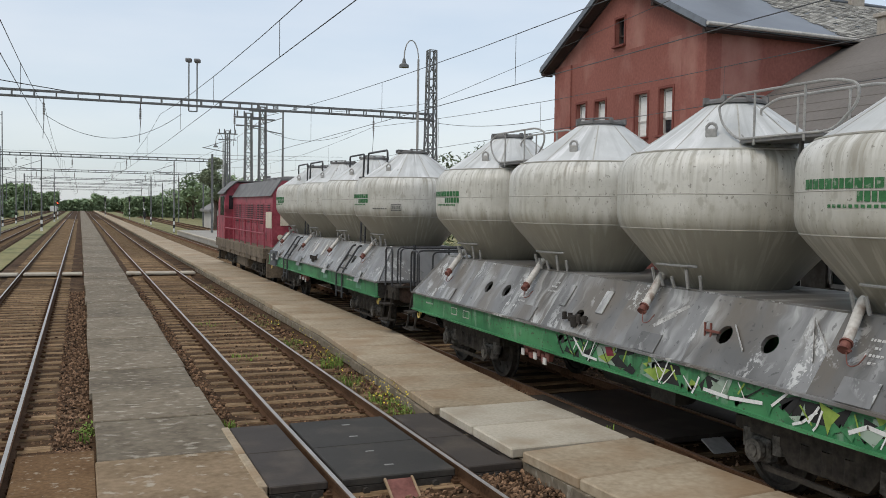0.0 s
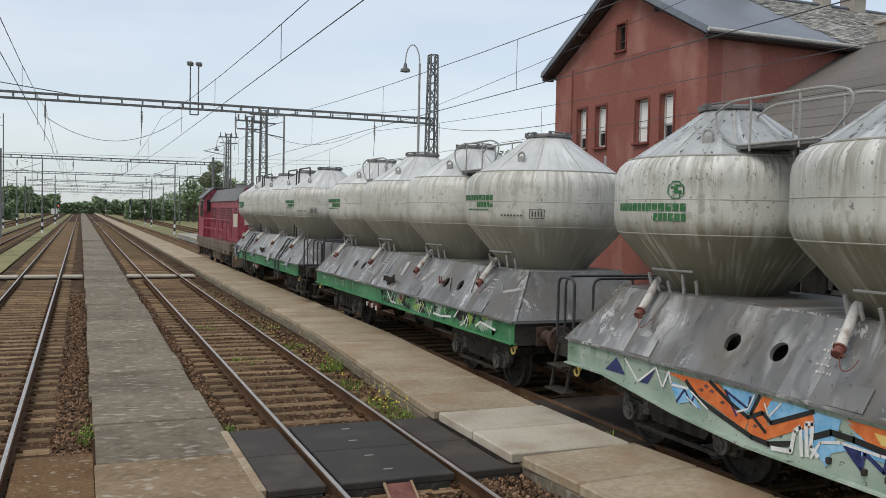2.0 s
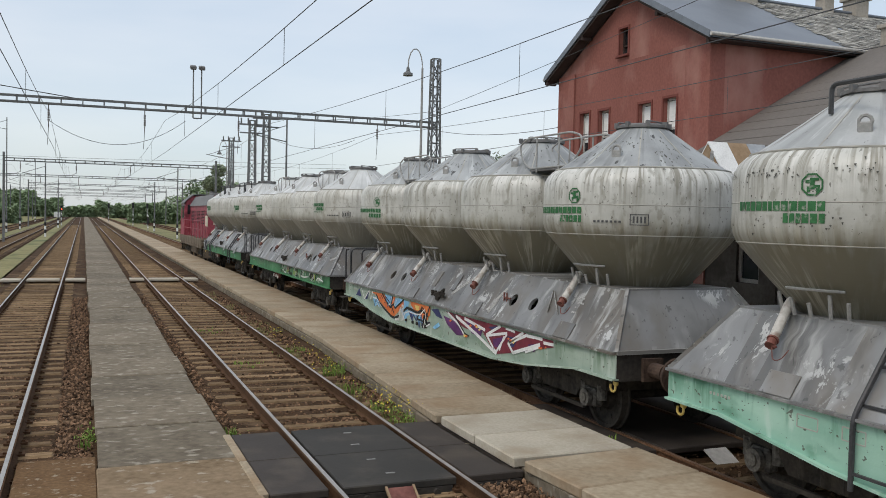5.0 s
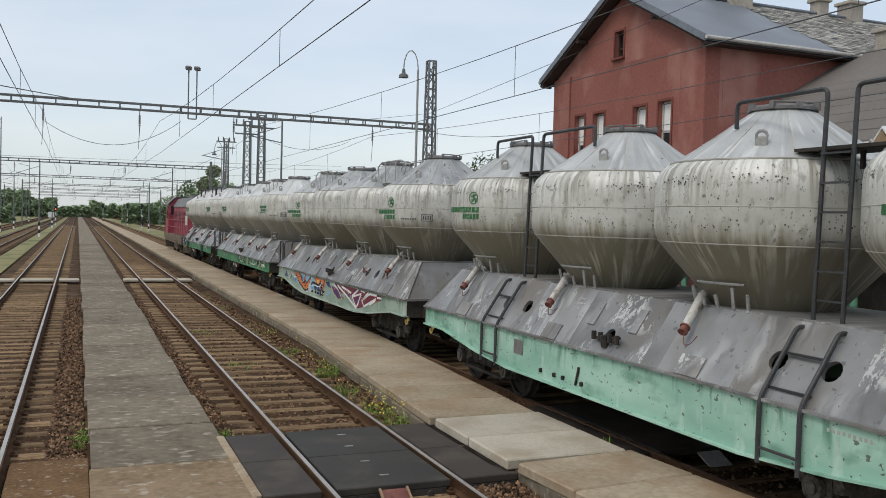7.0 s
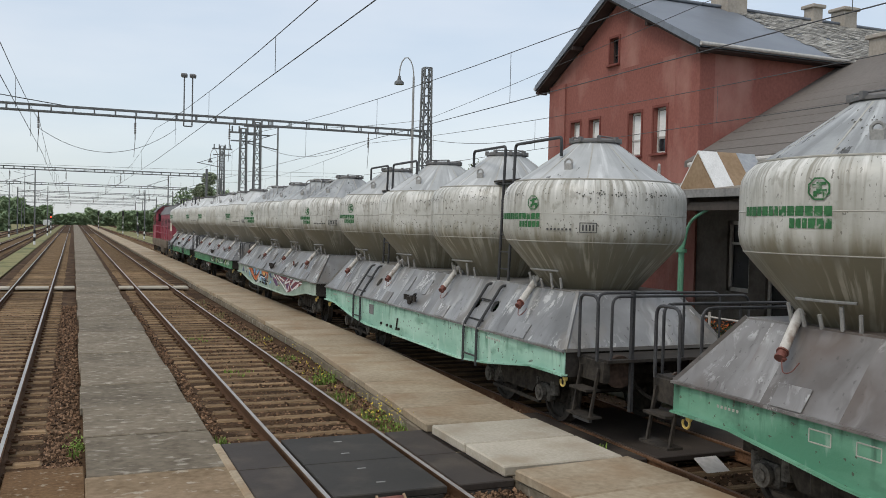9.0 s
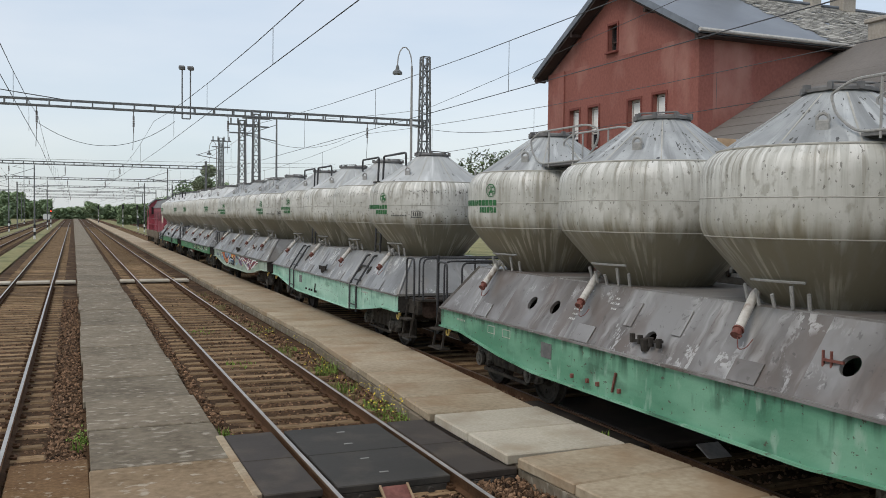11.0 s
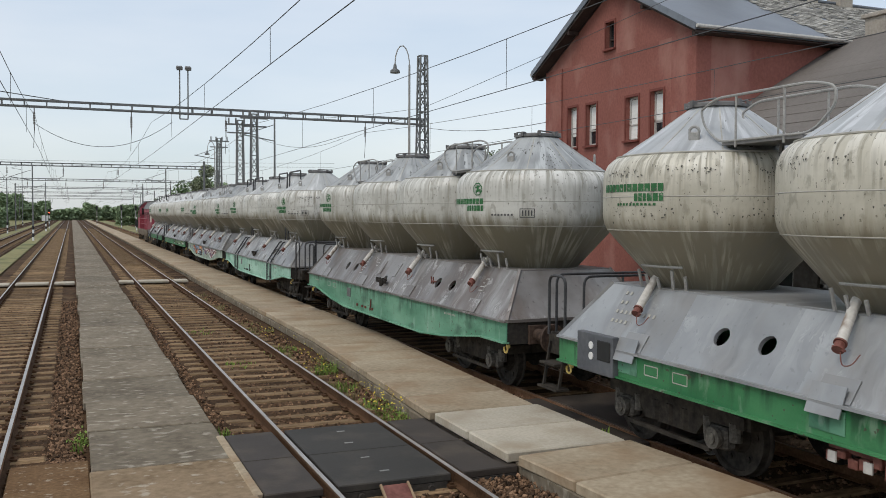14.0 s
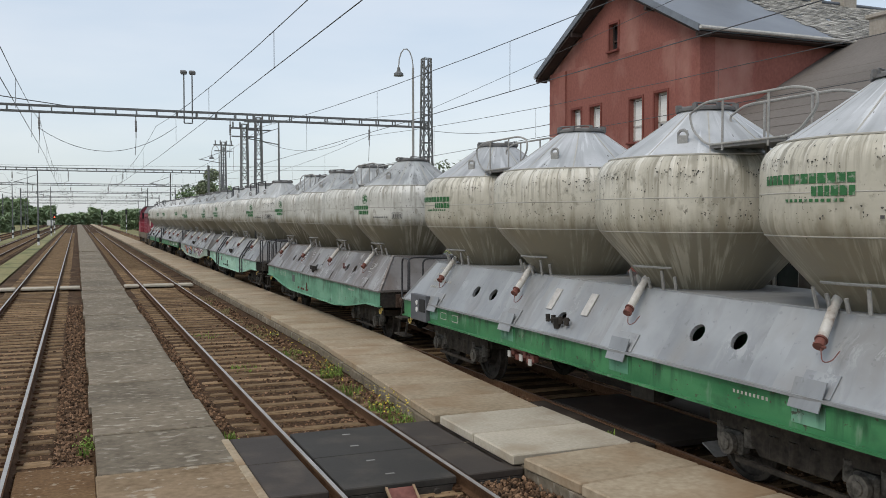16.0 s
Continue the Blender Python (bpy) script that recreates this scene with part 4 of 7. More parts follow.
# two roof slopes over the wing
OV = 0.42
for sgn, y_e in ((-1, WY0), (1, WY1)):
    ye, ze = y_e + sgn * OV, EAVE - OV * RAKE
    bm = B()
    prism(bm, [(ye, ze + 0.12), (mid, APEX + 0.16), (mid, APEX + 0.34), (ye, ze + 0.27)], "x", FX - 0.42, FX + 26)
    spart("roof_slope", bm, M_METALROOF)
    bm = B()
    prism(bm, [(ye, ze + 0.1), (mid, APEX + 0.14), (mid, APEX + 0.36), (ye, ze + 0.3)], "x", FX - 0.46, FX - 0.42)
    spart("bargeboard", bm, M_METALROOF)
    bm = B()
    prism(bm, [(ye, ze + 0.02), (mid, APEX + 0.05), (mid, APEX + 0.12), (ye, ze + 0.09)], "x", FX - 0.41, FX - 0.01)
    for k in range(2):
        yk = y_e + sgn * 0.3 if k == 0 else (y_e + mid) / 2
        zk = EAVE - (0.3 if k == 0 else -abs(y_e - mid) / 2) * RAKE - 0.02
        box(bm, (FX - 0.22, yk, zk), (0.38, 0.12, 0.12))
    spart("soffit", bm, M_EAVEWOOD)
    bm = B()
    rod(bm, (FX - 0.44, ye + sgn * 0.06, ze + 0.2), (FX + 18, ye + sgn * 0.06, ze + 0.2), 0.055)
    spart("gutter", bm, M_FASCIA)
    bm = B()
    box(bm, (FX + 9, y_e + sgn * OV / 2, ze + 0.08), (18, OV - 0.02, 0.03))
    spart("eaves_board", bm, M_EAVEWOOD)
bm = B()
box(bm, (FX + 12, mid, APEX + 0.36), (25.4, 0.28, 0.1), chamfer=0.03)
spart("ridge_cap", bm, M_METALROOF)
for x, y, z0, z1, w in ((20.4, 24.2, 10.1, 11.35, 0.85), (24.15, 24.2, 10.1, 11.0, 0.45), (25.6, 24.2, 10.1, 11.05, 0.62), (21.7, 18.9, 7.4, 8.72, 0.7)):
    bm = B()
    box(bm, (x, y, (z0 + z1) / 2), (w, w, z1 - z0), chamfer=0.02)
    ch = spart("chimney", bm, M_BRICK)
    bm = B()
    box(bm, (x, y, z1 + 0.05), (w + 0.16, w + 0.16, 0.12), chamfer=0.02)
    spart("chimney_cap", bm, M_BRICK, ch)
bm = B()
for x in (22.9, 23.6):
    rod(bm, (x, 24.2, 12.1), (x, 24.2, 13.6), 0.02)
    bar(bm, (x, 23.9, 13.3), (x, 24.5, 13.3), 0.02)
spart("roof_aerial", bm, M_WIRE)

# single-storey range beside the wing
AE, AX = 4.70, 15.5
bm = wall_with_openings(-6, WY0 - 0.004, PLAT_Z, AE, [(17.9, 18.75, 1.45, 3.3), (16.35, 17.3, 0.35, 3.0), (14.6, 15.6, 1.3, 3.1), (12.1, 13.1, 0.35, 3.0), (9.2, 10.4, 1.3, 3.1)], FX, FX + 0.4)
spart("low_wall", bm, M_LOWWALL)
for y0, y1, z0, z1, kind in ((17.9, 18.75, 1.45, 3.3, "window"), (16.35, 17.3, 0.35, 3.0, "door"), (14.6, 15.6, 1.3, 3.1, "window"), (12.1, 13.1, 0.35, 3.0, "door"), (9.2, 10.4, 1.3, 3.1, "window")):
    bm = B()
    for c, s in (((y0 + 0.05, (z0 + z1) / 2), (0.1, z1 - z0)), ((y1 - 0.05, (z0 + z1) / 2), (0.1, z1 - z0)), (((y0 + y1) / 2, z1 - 0.05), (y1 - y0, 0.1)), (((y0 + y1) / 2, z0 + 0.05), (y1 - y0, 0.1)), (((y0 + y1) / 2, z0 + (z1 - z0) * 0.68), (y1 - y0, 0.06))):
        box(bm, (FX + 0.12, *c), (0.08, *s))
    w = spart(kind, bm, M_FASCIA)
    bm = B()
    box(bm, (FX + 0.14, (y0 + y1) / 2, (z0 + z1) / 2), (0.02, y1 - y0 - 0.02, z1 - z0 - 0.02))
    spart("pane", bm, M_GLASSDARK, w)
bm = B()
slope = 0.56
prism(bm, [(AX, AE + 0.05), (AX + 5.9, AE + 0.05 + 5.9 * slope), (AX + 5.9, AE + 0.25 + 5.9 * slope), (AX, AE + 0.22)], "y", -8, WY0 - 0.01)
spart("low_roof", bm, M_FELT, None, "brown felt-covered low roof")
bm = B()
for k in range(10):
    d = 0.5 + k * 0.52
    bar(bm, (AX + d, -8, AE + 0.22 + d * slope + 0.01), (AX + d, WY0 - 0.03, AE + 0.22 + d * slope + 0.01), 0.02, 0.012)
spart("felt_laps", bm, M_FELT)
bm = B()
prism(bm, [(AX + 5.9, AE + 0.03 + 5.9 * slope), (AX + 11.8, AE), (AX + 11.8, AE + 0.2), (AX + 5.9, AE + 0.23 + 5.9 * slope)], "y", -8, WY0 - 0.01)
spart("rear_roof", bm, M_FELT)
bm = B()
rod(bm, (AX - 0.07, -8, AE + 0.1), (AX - 0.07, WY0 - 0.3, AE + 0.1), 0.07)
spart("gutter", bm, M_FASCIA)

# canopy over the platform
canopy = empty("platform_canopy", (13.6, 10, PLAT_Z), "low pent canopy on green posts with striped gablets", "canopy")
cinv = Matrix.Translation((-13.6, -10, -PLAT_Z))


def cpart(name, bm, material, parent=None, label=""):
    bmesh.ops.transform(bm, matrix=cinv, verts=bm.verts[:])
    return part(name, bm, material, parent or canopy, label)


CX = 11.6
bm = B()
prism(bm, [(CX, 3.72), (15.99, 4.25), (15.99, 4.37), (CX, 3.84)], "y", -6, 22.0)
cpart("canopy_roof", bm, M_CANOPY, None, "weathered brown-grey sheet canopy roof")
bm = B()
box(bm, (CX - 0.04, 8.0, 3.75), (0.06, 28.0, 0.15))
cpart("fascia", bm, M_CANOPYTRIM)
bm = B()
box(bm, (CX + 0.1, 8.0, 3.5), (0.14, 27.8, 0.16))
cpart("canopy_beam", bm, M_WALLDARK)
for k in range(13):
    y = -5 + k * 2.2
    bm = B()
    prism(bm, [(CX, 3.55), (15.95, 4.06), (15.95, 4.2), (CX, 3.68)], "y", y, y + 0.1)
    cpart("rafter", bm, M_WALLDARK)
for y in (19.6, 15.1, 10.74, 6.24, 1.74):
    bm = B()
    rod(bm, (CX + 0.1, y, PLAT_Z), (CX + 0.1, y, 3.5), 0.062, 12)
    rod(bm, (CX + 0.1, y, PLAT_Z), (CX + 0.1, y, PLAT_Z + 0.9), 0.085, 12)
    rod(bm, (CX + 0.1, y, 2.55), (CX + 0.1, y, 2.62), 0.11, 12)
    for s in (-1, 1):
        tube(bm, rounded([(CX + 0.1, y + s * 0.06, 2.65), (CX + 0.1, y + s * 0.2, 3.2), (CX + 0.1, y + s * 0.85, 3.46)], 0.4), 0.03)
    cpart("post", bm, M_POSTGREEN)
for y in (15.05, 10.6, 6.15):
    bm = B()
    prism(bm, [(y - 0.56, 3.86), (y + 0.56, 3.86), (y, 4.60)], "x", CX + 0.38, CX + 0.44)
    gab = cpart("gablet", bm, M_TANWOOD, None, "small boarded gablet striped white, brown and grey")
    for sgn in (-1, 1):
        for k, m in enumerate((M_WHITE, M_TANWOOD, M_GREYBOARD)):
            bm = B()
            x0 = CX + 0.40 + k * 0.5
            prism(bm, [(y + sgn * 0.61, 3.84), (y, 4.64), (y, 4.68), (y + sgn * 0.61, 3.88)], "x", x0, x0 + 0.495)
            cpart("roof_board", bm, m, gab)
bm = B()
tube(bm, rounded([(CX - 0.12, 11.24, 3.68), (CX - 0.12, 11.24, 3.45), (CX - 0.02, 10.80, 3.2), (CX - 0.02, 10.80, PLAT_Z)], 0.15), 0.04)
cpart("downpipe", bm, M_FASCIA)
bm = B()
rod(bm, (13.2, 17.2, 3.2), (13.2, 17.2, 3.34), 0.2, 16, 0.08)
rod(bm, (13.2, 17.2, 3.34), (13.2, 17.2, 4.0), 0.015)
cpart("ceiling_lamp", bm, M_WHITE)

bm = B()
box(bm, (12.9, 30, 0.0), (6.2, 140, 0.5))
tagged(part("station_platform", bm, M_PLATFORM), "grey paved station platform in front of the building", "platform", kind="structure")
bm = B()
box(bm, (9.9, 30, 0.2), (0.3, 140, 0.12), chamfer=0.015)
tagged(part("platform_edge", bm, M_PATHNEW), "pale concrete platform edge", "platform edge", kind="structure")
# railing with flower boxes
fence = empty("railing", (12.4, 15, PLAT_Z), "thin pale metal railing on the station platform", "railing")
for y in (12.2, 13.6, 15.0, 16.4):
    bm = B()
    rod(bm, (0, y - 15, 0), (0, y - 15, 1.05), 0.03)
    part("post", bm, M_FASCIA, fence)
for z in (0.5, 0.95):
    bm = B()
    rod(bm, (0, -3.2, z), (0, 1.6, z), 0.02)
    part("rail", bm, M_FASCIA, fence)
for k, y in enumerate((12.6, 13.9, 15.2)):
    fb = empty("flower_box", (12.75, y, PLAT_Z), "long wooden box planted with orange flowers", "flower box", "flower boxes by the railing")
    bm = B()
    box(bm, (0, 0, 0.42), (0.3, 1.15, 0.26), chamfer=0.015)
    part("box", bm, M_TANWOOD, fb)
    bm = B()
    for s in (-0.45, 0.45):
        box(bm, (0, s, 0.145), (0.25, 0.06, 0.29))
    part("stand", bm, M_DARKSTEEL, fb)
    verts, faces = clumps(rng, [(rng.normal(0, 0.12), rng.uniform(-0.6, 0.6), 0.66 + rng.uniform(-0.1, 0.14)) for _ in range(150)], 0.045)
    from_arrays("leaves", verts, faces, M_LEAF, fb)
    verts, faces = clumps(rng, [(rng.normal(0, 0.14), rng.uniform(-0.6, 0.6), 0.72 + rng.uniform(-0.1, 0.16)) for _ in range(130 if k != 1 else 60)], 0.035)
    from_arrays("blooms", verts, faces, M_BLOOM, fb)


# ---- overhead line ----
def lattice(bm, x, y, z0, z1, w0, w1, steps):
    """A square lattice mast with tapering legs."""
    for i in range(steps):
        a, b = i / steps, (i + 1) / steps
        za, zb = z0 + (z1 - z0) * a, z0 + (z1 - z0) * b
        wa, wb = w0 + (w1 - w0) * a, w0 + (w1 - w0) * b
        ca = [(x + sx * wa / 2, y + sy * wa / 2, za) for sx, sy in ((-1, -1), (1, -1), (1, 1), (-1, 1))]
        cb = [(x + sx * wb / 2, y + sy * wb / 2, zb) for sx, sy in ((-1, -1), (1, -1), (1, 1), (-1, 1))]
        for k in range(4):
            bar(bm, ca[k], cb[k], 0.075)
            bar(bm, ca[k] if i % 2 else ca[(k + 1) % 4], cb[(k + 1) % 4] if i % 2 else cb[k], 0.04)
            bar(bm, cb[k], cb[(k + 1) % 4], 0.04)


def gantry(y, x0, x1, z, floods=False, near=True, tall=10.9):
    g = empty("catenary_gantry", (0, y, 0), "steel lattice gantry carrying the overhead wires across the tracks", "gantry", "overhead line gantries")
    for x in (x0, x1):
        bm = B()
        if near:
            lattice(bm, x, 0, -0.3, tall if x == x1 else z + 0.4, 0.62, 0.36, 16)
        else:
            bar(bm, (x, 0, -0.3), (x, 0, z + 0.8), 0.2)
        part("mast", bm, M_STEEL, g)
    bm = B()
    n = int((x1 - x0) / 0.85)
    for dy in ((-0.2, 0.2) if near else (0,)):
        for zz in (z, z + 0.26):
            bar(bm, (x0, dy, zz), (x1, dy, zz), 0.06 if near else 0.09)
        for i in range(n + 1):
            x = x0 + (x1 - x0) * i / n
            bar(bm, (x, dy, z), (x, dy, z + 0.26), 0.05 if near else 0.09)
    part("beam", bm, M_STEEL, g)
    for x, dx in ((TRACK_A, -0.75), (TRACK_B, -1.75), (TRACK_C, -2.1), (-6.4, 0), (12.4, 0)):
        if not (x0 < x < x1):
            continue
        x += dx if near else 0
        bm = B()
        rod(bm, (x + 0.9, 0, z), (x + 0.9, 0, z - 0.25), 0.02)
        for k in range(5):
            rod(bm, (x + 0.9, 0, z - 0.25 - k * 0.1), (x + 0.9, 0, z - 0.33 - k * 0.1), 0.045 if near else 0.06, 10)
        rod(bm, (x + 0.9, 0, z - 0.75), (x + 0.9, 0, z - 1.0), 0.02)
        part("insulator", bm, M_INSUL, g)
        bm = B()
        if near:
            rod(bm, (x + 0.9, 0, z - 1.0), (x + 0.86, 0, z - 1.75), 0.012, 6)
        else:
            tube(bm, [(x + 0.9, 0.05, z - 0.95), (x + 0.35, 0.1, z - 1.25), (x - 0.5, 0.1, z - 1.3)], 0.02, 6)
        part("registration_arm", bm, M_STEEL, g)
    if floods:
        bm = B()
        for x in (4.56, 4.92):
            rod(bm, (x, 0, z - 0.25), (x, 0, z + 2.0), 0.03)
        bar(bm, (4.56, 0, z - 0.25), (4.92, 0, z - 0.25), 0.05)
        part("floodlight_pole", bm, M_STEEL, g)
        for x in (4.55, 4.93):
            bm = B()
            box(bm, (x, 0, z + 2.03), (0.27, 0.3, 0.17), Euler((0.3, 0, 0)).to_matrix(), 0.03)
            part("floodlight", bm, M_ROOFGREY, g)
    return g


GY, GZ = 41.6, 7.47
gantry(GY, -19.0, 16.3, GZ, floods=True)
for i, y in enumerate((92, 134, 176, 218, 262, 310)):
    gantry(y, (-6.9, -14.5, -9.2, -15, -9.5, -15)[i], (12.4, 16.8, 17.5, 18, 18, 19)[i], 7.4, near=False)


def wire(name, label, pts, r=0.011, sag=0.0, steps=10):
    out = []
    for a, b in zip(pts, pts[1:]):
        a, b = Vector(a), Vector(b)
        for i in range(steps):
            t = i / steps
            p = a.lerp(b, t)
            p.z -= 4 * sag * t * (1 - t)
            out.append(p)
    out.append(Vector(pts[-1]))
    bm = B()
    tube(bm, out, r, 5)
    return tagged(part(name, bm, M_WIRE), label, "wire", "overhead wires")


def line(x, zc=5.68, up=1.35):
    """Contact wire, carrying wire and droppers over one track."""
    spans = [-18, GY, 92, 134, 176, 218, 262, 310, 360]
    z = [x + (0.12 if i % 2 else -0.12) for i in range(len(spans))]
    wire("contact_wire", "copper contact wire above a track", [(z[i], y, zc) for i, y in enumerate(spans)], 0.0085)
    ob = wire("carrying_wire", "sagging carrying wire with droppers above a track", [(x, y, zc + up) for y in spans], 0.0085, 0.72)
    bm = B()
    for a, b in zip(spans[:4], spans[1:5]):
        n = max(2, int((b - a) / 8))
        for i in range(1, n):
            t = i / n
            rod(bm, (x, a + (b - a) * t, zc), (x, a + (b - a) * t, zc + up - 2.88 * t * (1 - t)), 0.006, 4)
    part("droppers", bm, M_WIRE, ob)


for x, zc, up in ((TRACK_A + 0.2, 5.68, 1.35), (TRACK_B, 5.68, 1.35), (8.1, 5.5, 1.7), (-6.2, 5.68, 1.35), (13.3, 5.45, 1.5)):
    line(x, zc, up)

# tall lamp beside the gantry mast and other poles
def lamp_post(x, y, h, label, arm=-0.75):
    p = empty("platform_lamp", (x, y, -0.3), label, "lamp post", "platform lamps")
    bm = B()
    rod(bm, (0, 0, 0), (0, 0, h - 1.0), 0.08, 10, 0.05)
    tube(bm, [(0, 0, h - 1.0)] + [(arm / 2 + abs(arm) / 2 * math.cos(a) * (1 if arm < 0 else -1), 0, h - 1.0 + 0.9 * math.sin(a)) for a in np.linspace(0.15, math.pi, 8)], 0.03, 8)
    part("pole", bm, M_CONCPOLE, p)
    bm = B()
    lathe(bm, [(0.24, 0), (0.23, 0.12), (0.1, 0.22), (0.07, 0.4), (0.03, 0.45)], 14, (arm, 0, h - 1.45))
    part("lamp_head", bm, M_STEEL, p)
    return p


lamp_post(15.37, 41.0, 11.6, "tall grey lamp post with curved arm and bell lamp")
lamp_post(13.4, 91.5, 10.6, "tall grey lamp post far down the platform")
for x, y, h in ((11.31, 65, 10.0), (12.33, 65, 10.5), (13.9, 92, 10.9)):
    p = empty("catenary_mast", (x, y, -0.3), "tall lattice catenary mast with brackets", "mast", "lattice masts")
    bm = B()
    lattice(bm, 0, 0, 0, h, 0.6, 0.4, 14)
    part("mast_frame", bm, M_STEEL, p)
    bm = B()
    bar(bm, (-1.0, 0, h - 0.3), (1.0, 0, h - 0.3), 0.12)
    bar(bm, (-0.9, 0, h - 0.9), (0.9, 0, h - 0.9), 0.1)
    for dx in (-0.8, -0.3, 0.3, 0.8):
        rod(bm, (dx, 0, h - 0.3), (dx, 0, h + 0.15), 0.06)
    part("cross_arm", bm, M_STEEL, p)
for x, y, h in ((13.82, 65, 10.2), (13.6, 90, 10.2), (-9.48, 131, 15.3), (-4.0, 110, 8.5), (-10.7, 233, 15.0), (10.4, 110, 8.5), (18.0, 120, 9), (10.6, 150, 8), (-4.0, 165, 8.5), (-9.0, 150, 8.5), (13.5, 190, 9), (-14, 120, 8.5)):
    p = empty("catenary_pole", (x, y, -0.3), "slim grey catenary pole with bracket arm", "pole", "catenary poles")
    bm = B()
    rod(bm, (0, 0, 0), (0, 0, h), 0.1, 8, 0.06)
    part("pole", bm, M_STEEL, p)
    for k in range(4):
        bm = B()
        rod(bm, (0, 0, 0.1 + k * 0.42), (0, 0, 0.5 + k * 0.42), 0.115, 8)
        part("stripe", bm, M_BLACK if k % 2 else M_WHITE, p)
    bm = B()
    bar(bm, (0, 0, h - 1.6), (-2.4, 0, h - 1.2), 0.07)
    bar(bm, (0, 0, h - 0.4), (-2.2, 0, h - 1.2), 0.05)
    part("bracket", bm, M_STEEL, p)
wire("feeder_wire", "feeder wire led from the mast to the building", [(16.3, GY, 7.35), (16.0, 28.4, 6.35)], 0.012, 0.25)
wire("stay_wire", "stay wire slanting down from the mast", [(16.3, GY, 6.6), (17.6, GY - 3, -0.2)], 0.012)
wire("feeder_wire", "feeder wire between lattice masts", [(12.3, 65, 9.9), (16.3, GY, 8.3), (13.4, -14, 10.5)], 0.010, 0.25)
wire("span_wire", "taut wire from a far mast to the gantry beam", [(-22, GY - 8, 9.6), (-0.2, GY, 7.75)], 0.02, 0.05)
wire("slack_wire", "slack bypass wire hanging behind the gantry", [(-1.65, 50, 7.5), (5.1, 50, 7.9)], 0.014, 1.25, 20)
wire("slack_wire", "slack jumper wire beside the lattice masts", [(12.4, 65, 8.6), (19.0, 65, 8.7)], 0.014, 0.75, 20)
for z in (7.0, 7.35):
    wire("cross_span_wire", "thin cross-span wire over all tracks", [(-24, 78, z - 0.3), (22, 78, z + 0.2)], 0.011, 0.15)

# signals with striped posts
for x, y, h, on in ((9.8, 200, 3.9, False), (13.0, 205, 3.9, False), (5.7, 230, 3.9, False), (-3.9, 185, 2.9, True), (10.6, 165, 1.0, False)):
    p = empty("railway_signal", (x, y, -0.3), "railway signal on a black and white striped post", "signal", "signals")
    bm = B()
    rod(bm, (0, 0, 0), (0, 0, h), 0.09, 8)
    part("post", bm, M_CONCPOLE, p)
    for k in range(5):
        bm = B()
        rod(bm, (0, 0, 0.3 + k * 0.5), (0, 0, 0.55 + k * 0.5), 0.105, 8)
        part("stripe", bm, M_BLACK if k % 2 else M_WHITE, p)
    bm = B()
    box(bm, (0, 0, h + 0.5), (0.42, 0.3, 1.1), chamfer=0.08)
    head = part("signal_head", bm, M_BLACK, p)
    if on:
        bm = B()
        rod(bm, (0, -0.15, h + 0.4), (0, -0.19, h + 0.4), 0.12, 12)
        part("red_lamp", bm, M_SIGNAL, head)


# ---- far things ----
def tree(x, y, h, spread, count, leaf, name="tree", label="broad leafy tree with an uneven dark green crown", mat_leaf=None, low=0.45):
    t = empty(name, (x, y, -0.3), label, "tree", "trees beyond the tracks")
    bm = B()
    rod(bm, (0, 0, 0), (0.1, 0, h * 0.5), 0.05 * h * 0.55, 8, 0.02 * h * 0.6)
    limbs = []
    for k in range(9):
        a = k * 2.4
        r = spread * rng.uniform(0.35, 0.75)
        tip = Vector((r * math.cos(a), r * math.sin(a), h * rng.uniform(low, 0.9)))
        rod(bm, (0, 0, h * rng.uniform(0.2, 0.45)), tip, 0.012 * h, 5, 0.004 * h)
        limbs.append(tip)
    limbs.append(Vector((0, 0, h * 0.88)))
    part("trunk", bm, M_BARK, t)
    pts = []
    for _ in range(count):
        c = limbs[int(rng.integers(len(limbs)))]
        d = rng.normal(0, 1, 3)
        d /= np.linalg.norm(d)
        rr = spread * 0.46 * rng.uniform(0.2, 1.0) ** 0.5
        pts.append((c.x + d[0] * rr, c.y + d[1] * rr, max(h * 0.12, c.z + d[2] * rr * 0.8)))
    verts, faces = clumps(rng, pts, leaf)
    from_arrays("crown", verts, faces, mat_leaf or M_LEAF, t)
    return t


tree(16.3, 118, 9.9, 2.35, 13000, 0.17, label="tall pale green tree with an uneven crown", mat_leaf=M_LEAFPALE, low=0.28)
tree(31, 62, 8.2, 3.2, 2600, 0.16)
tree(26.5, 60, 7.4, 2.8, 2200, 0.16)
for k in range(34):
    y = rng.uniform(170, 330)
    side = -1 if k % 2 else 1
    x = (-30 - rng.uniform(0, 70) - (330 - y) * 0.02) if side < 0 else 8 + (y - 170) * 0.1 + rng.uniform(6, 60)
    tree(x, y, rng.uniform(7, 11.5), rng.uniform(4, 6.5), 620, 0.6, label="distant leafy tree at the edge of the yard", mat_leaf=M_LEAFHAZED)
pts = []
for _ in range(45000):
    a = rng.uniform(-0.13, 0.2) if rng.uniform(0, 1) < 0.7 else rng.uniform(-0.6, 0.9)
    d = rng.uniform(400, 440)
    hh = 10.5 if a < -0.045 else 7.5 if a < -0.02 else 3.5 if a < 0.012 else 6.0
    hh += 2.2 * noise.noise((a * 40, 1.3, 0)) + 1.6 * noise.noise((a * 160, 4.1, 0))
    pts.append((d * math.sin(a), d * math.cos(a), rng.uniform(-0.3, max(1.5, hh))))
verts, faces = clumps(rng, pts, 1.0)
from_arrays("far_woods", verts, faces, M_LEAFHAZED, None, "far belt of green woods along the horizon", "woods", "stuff")
pts = []
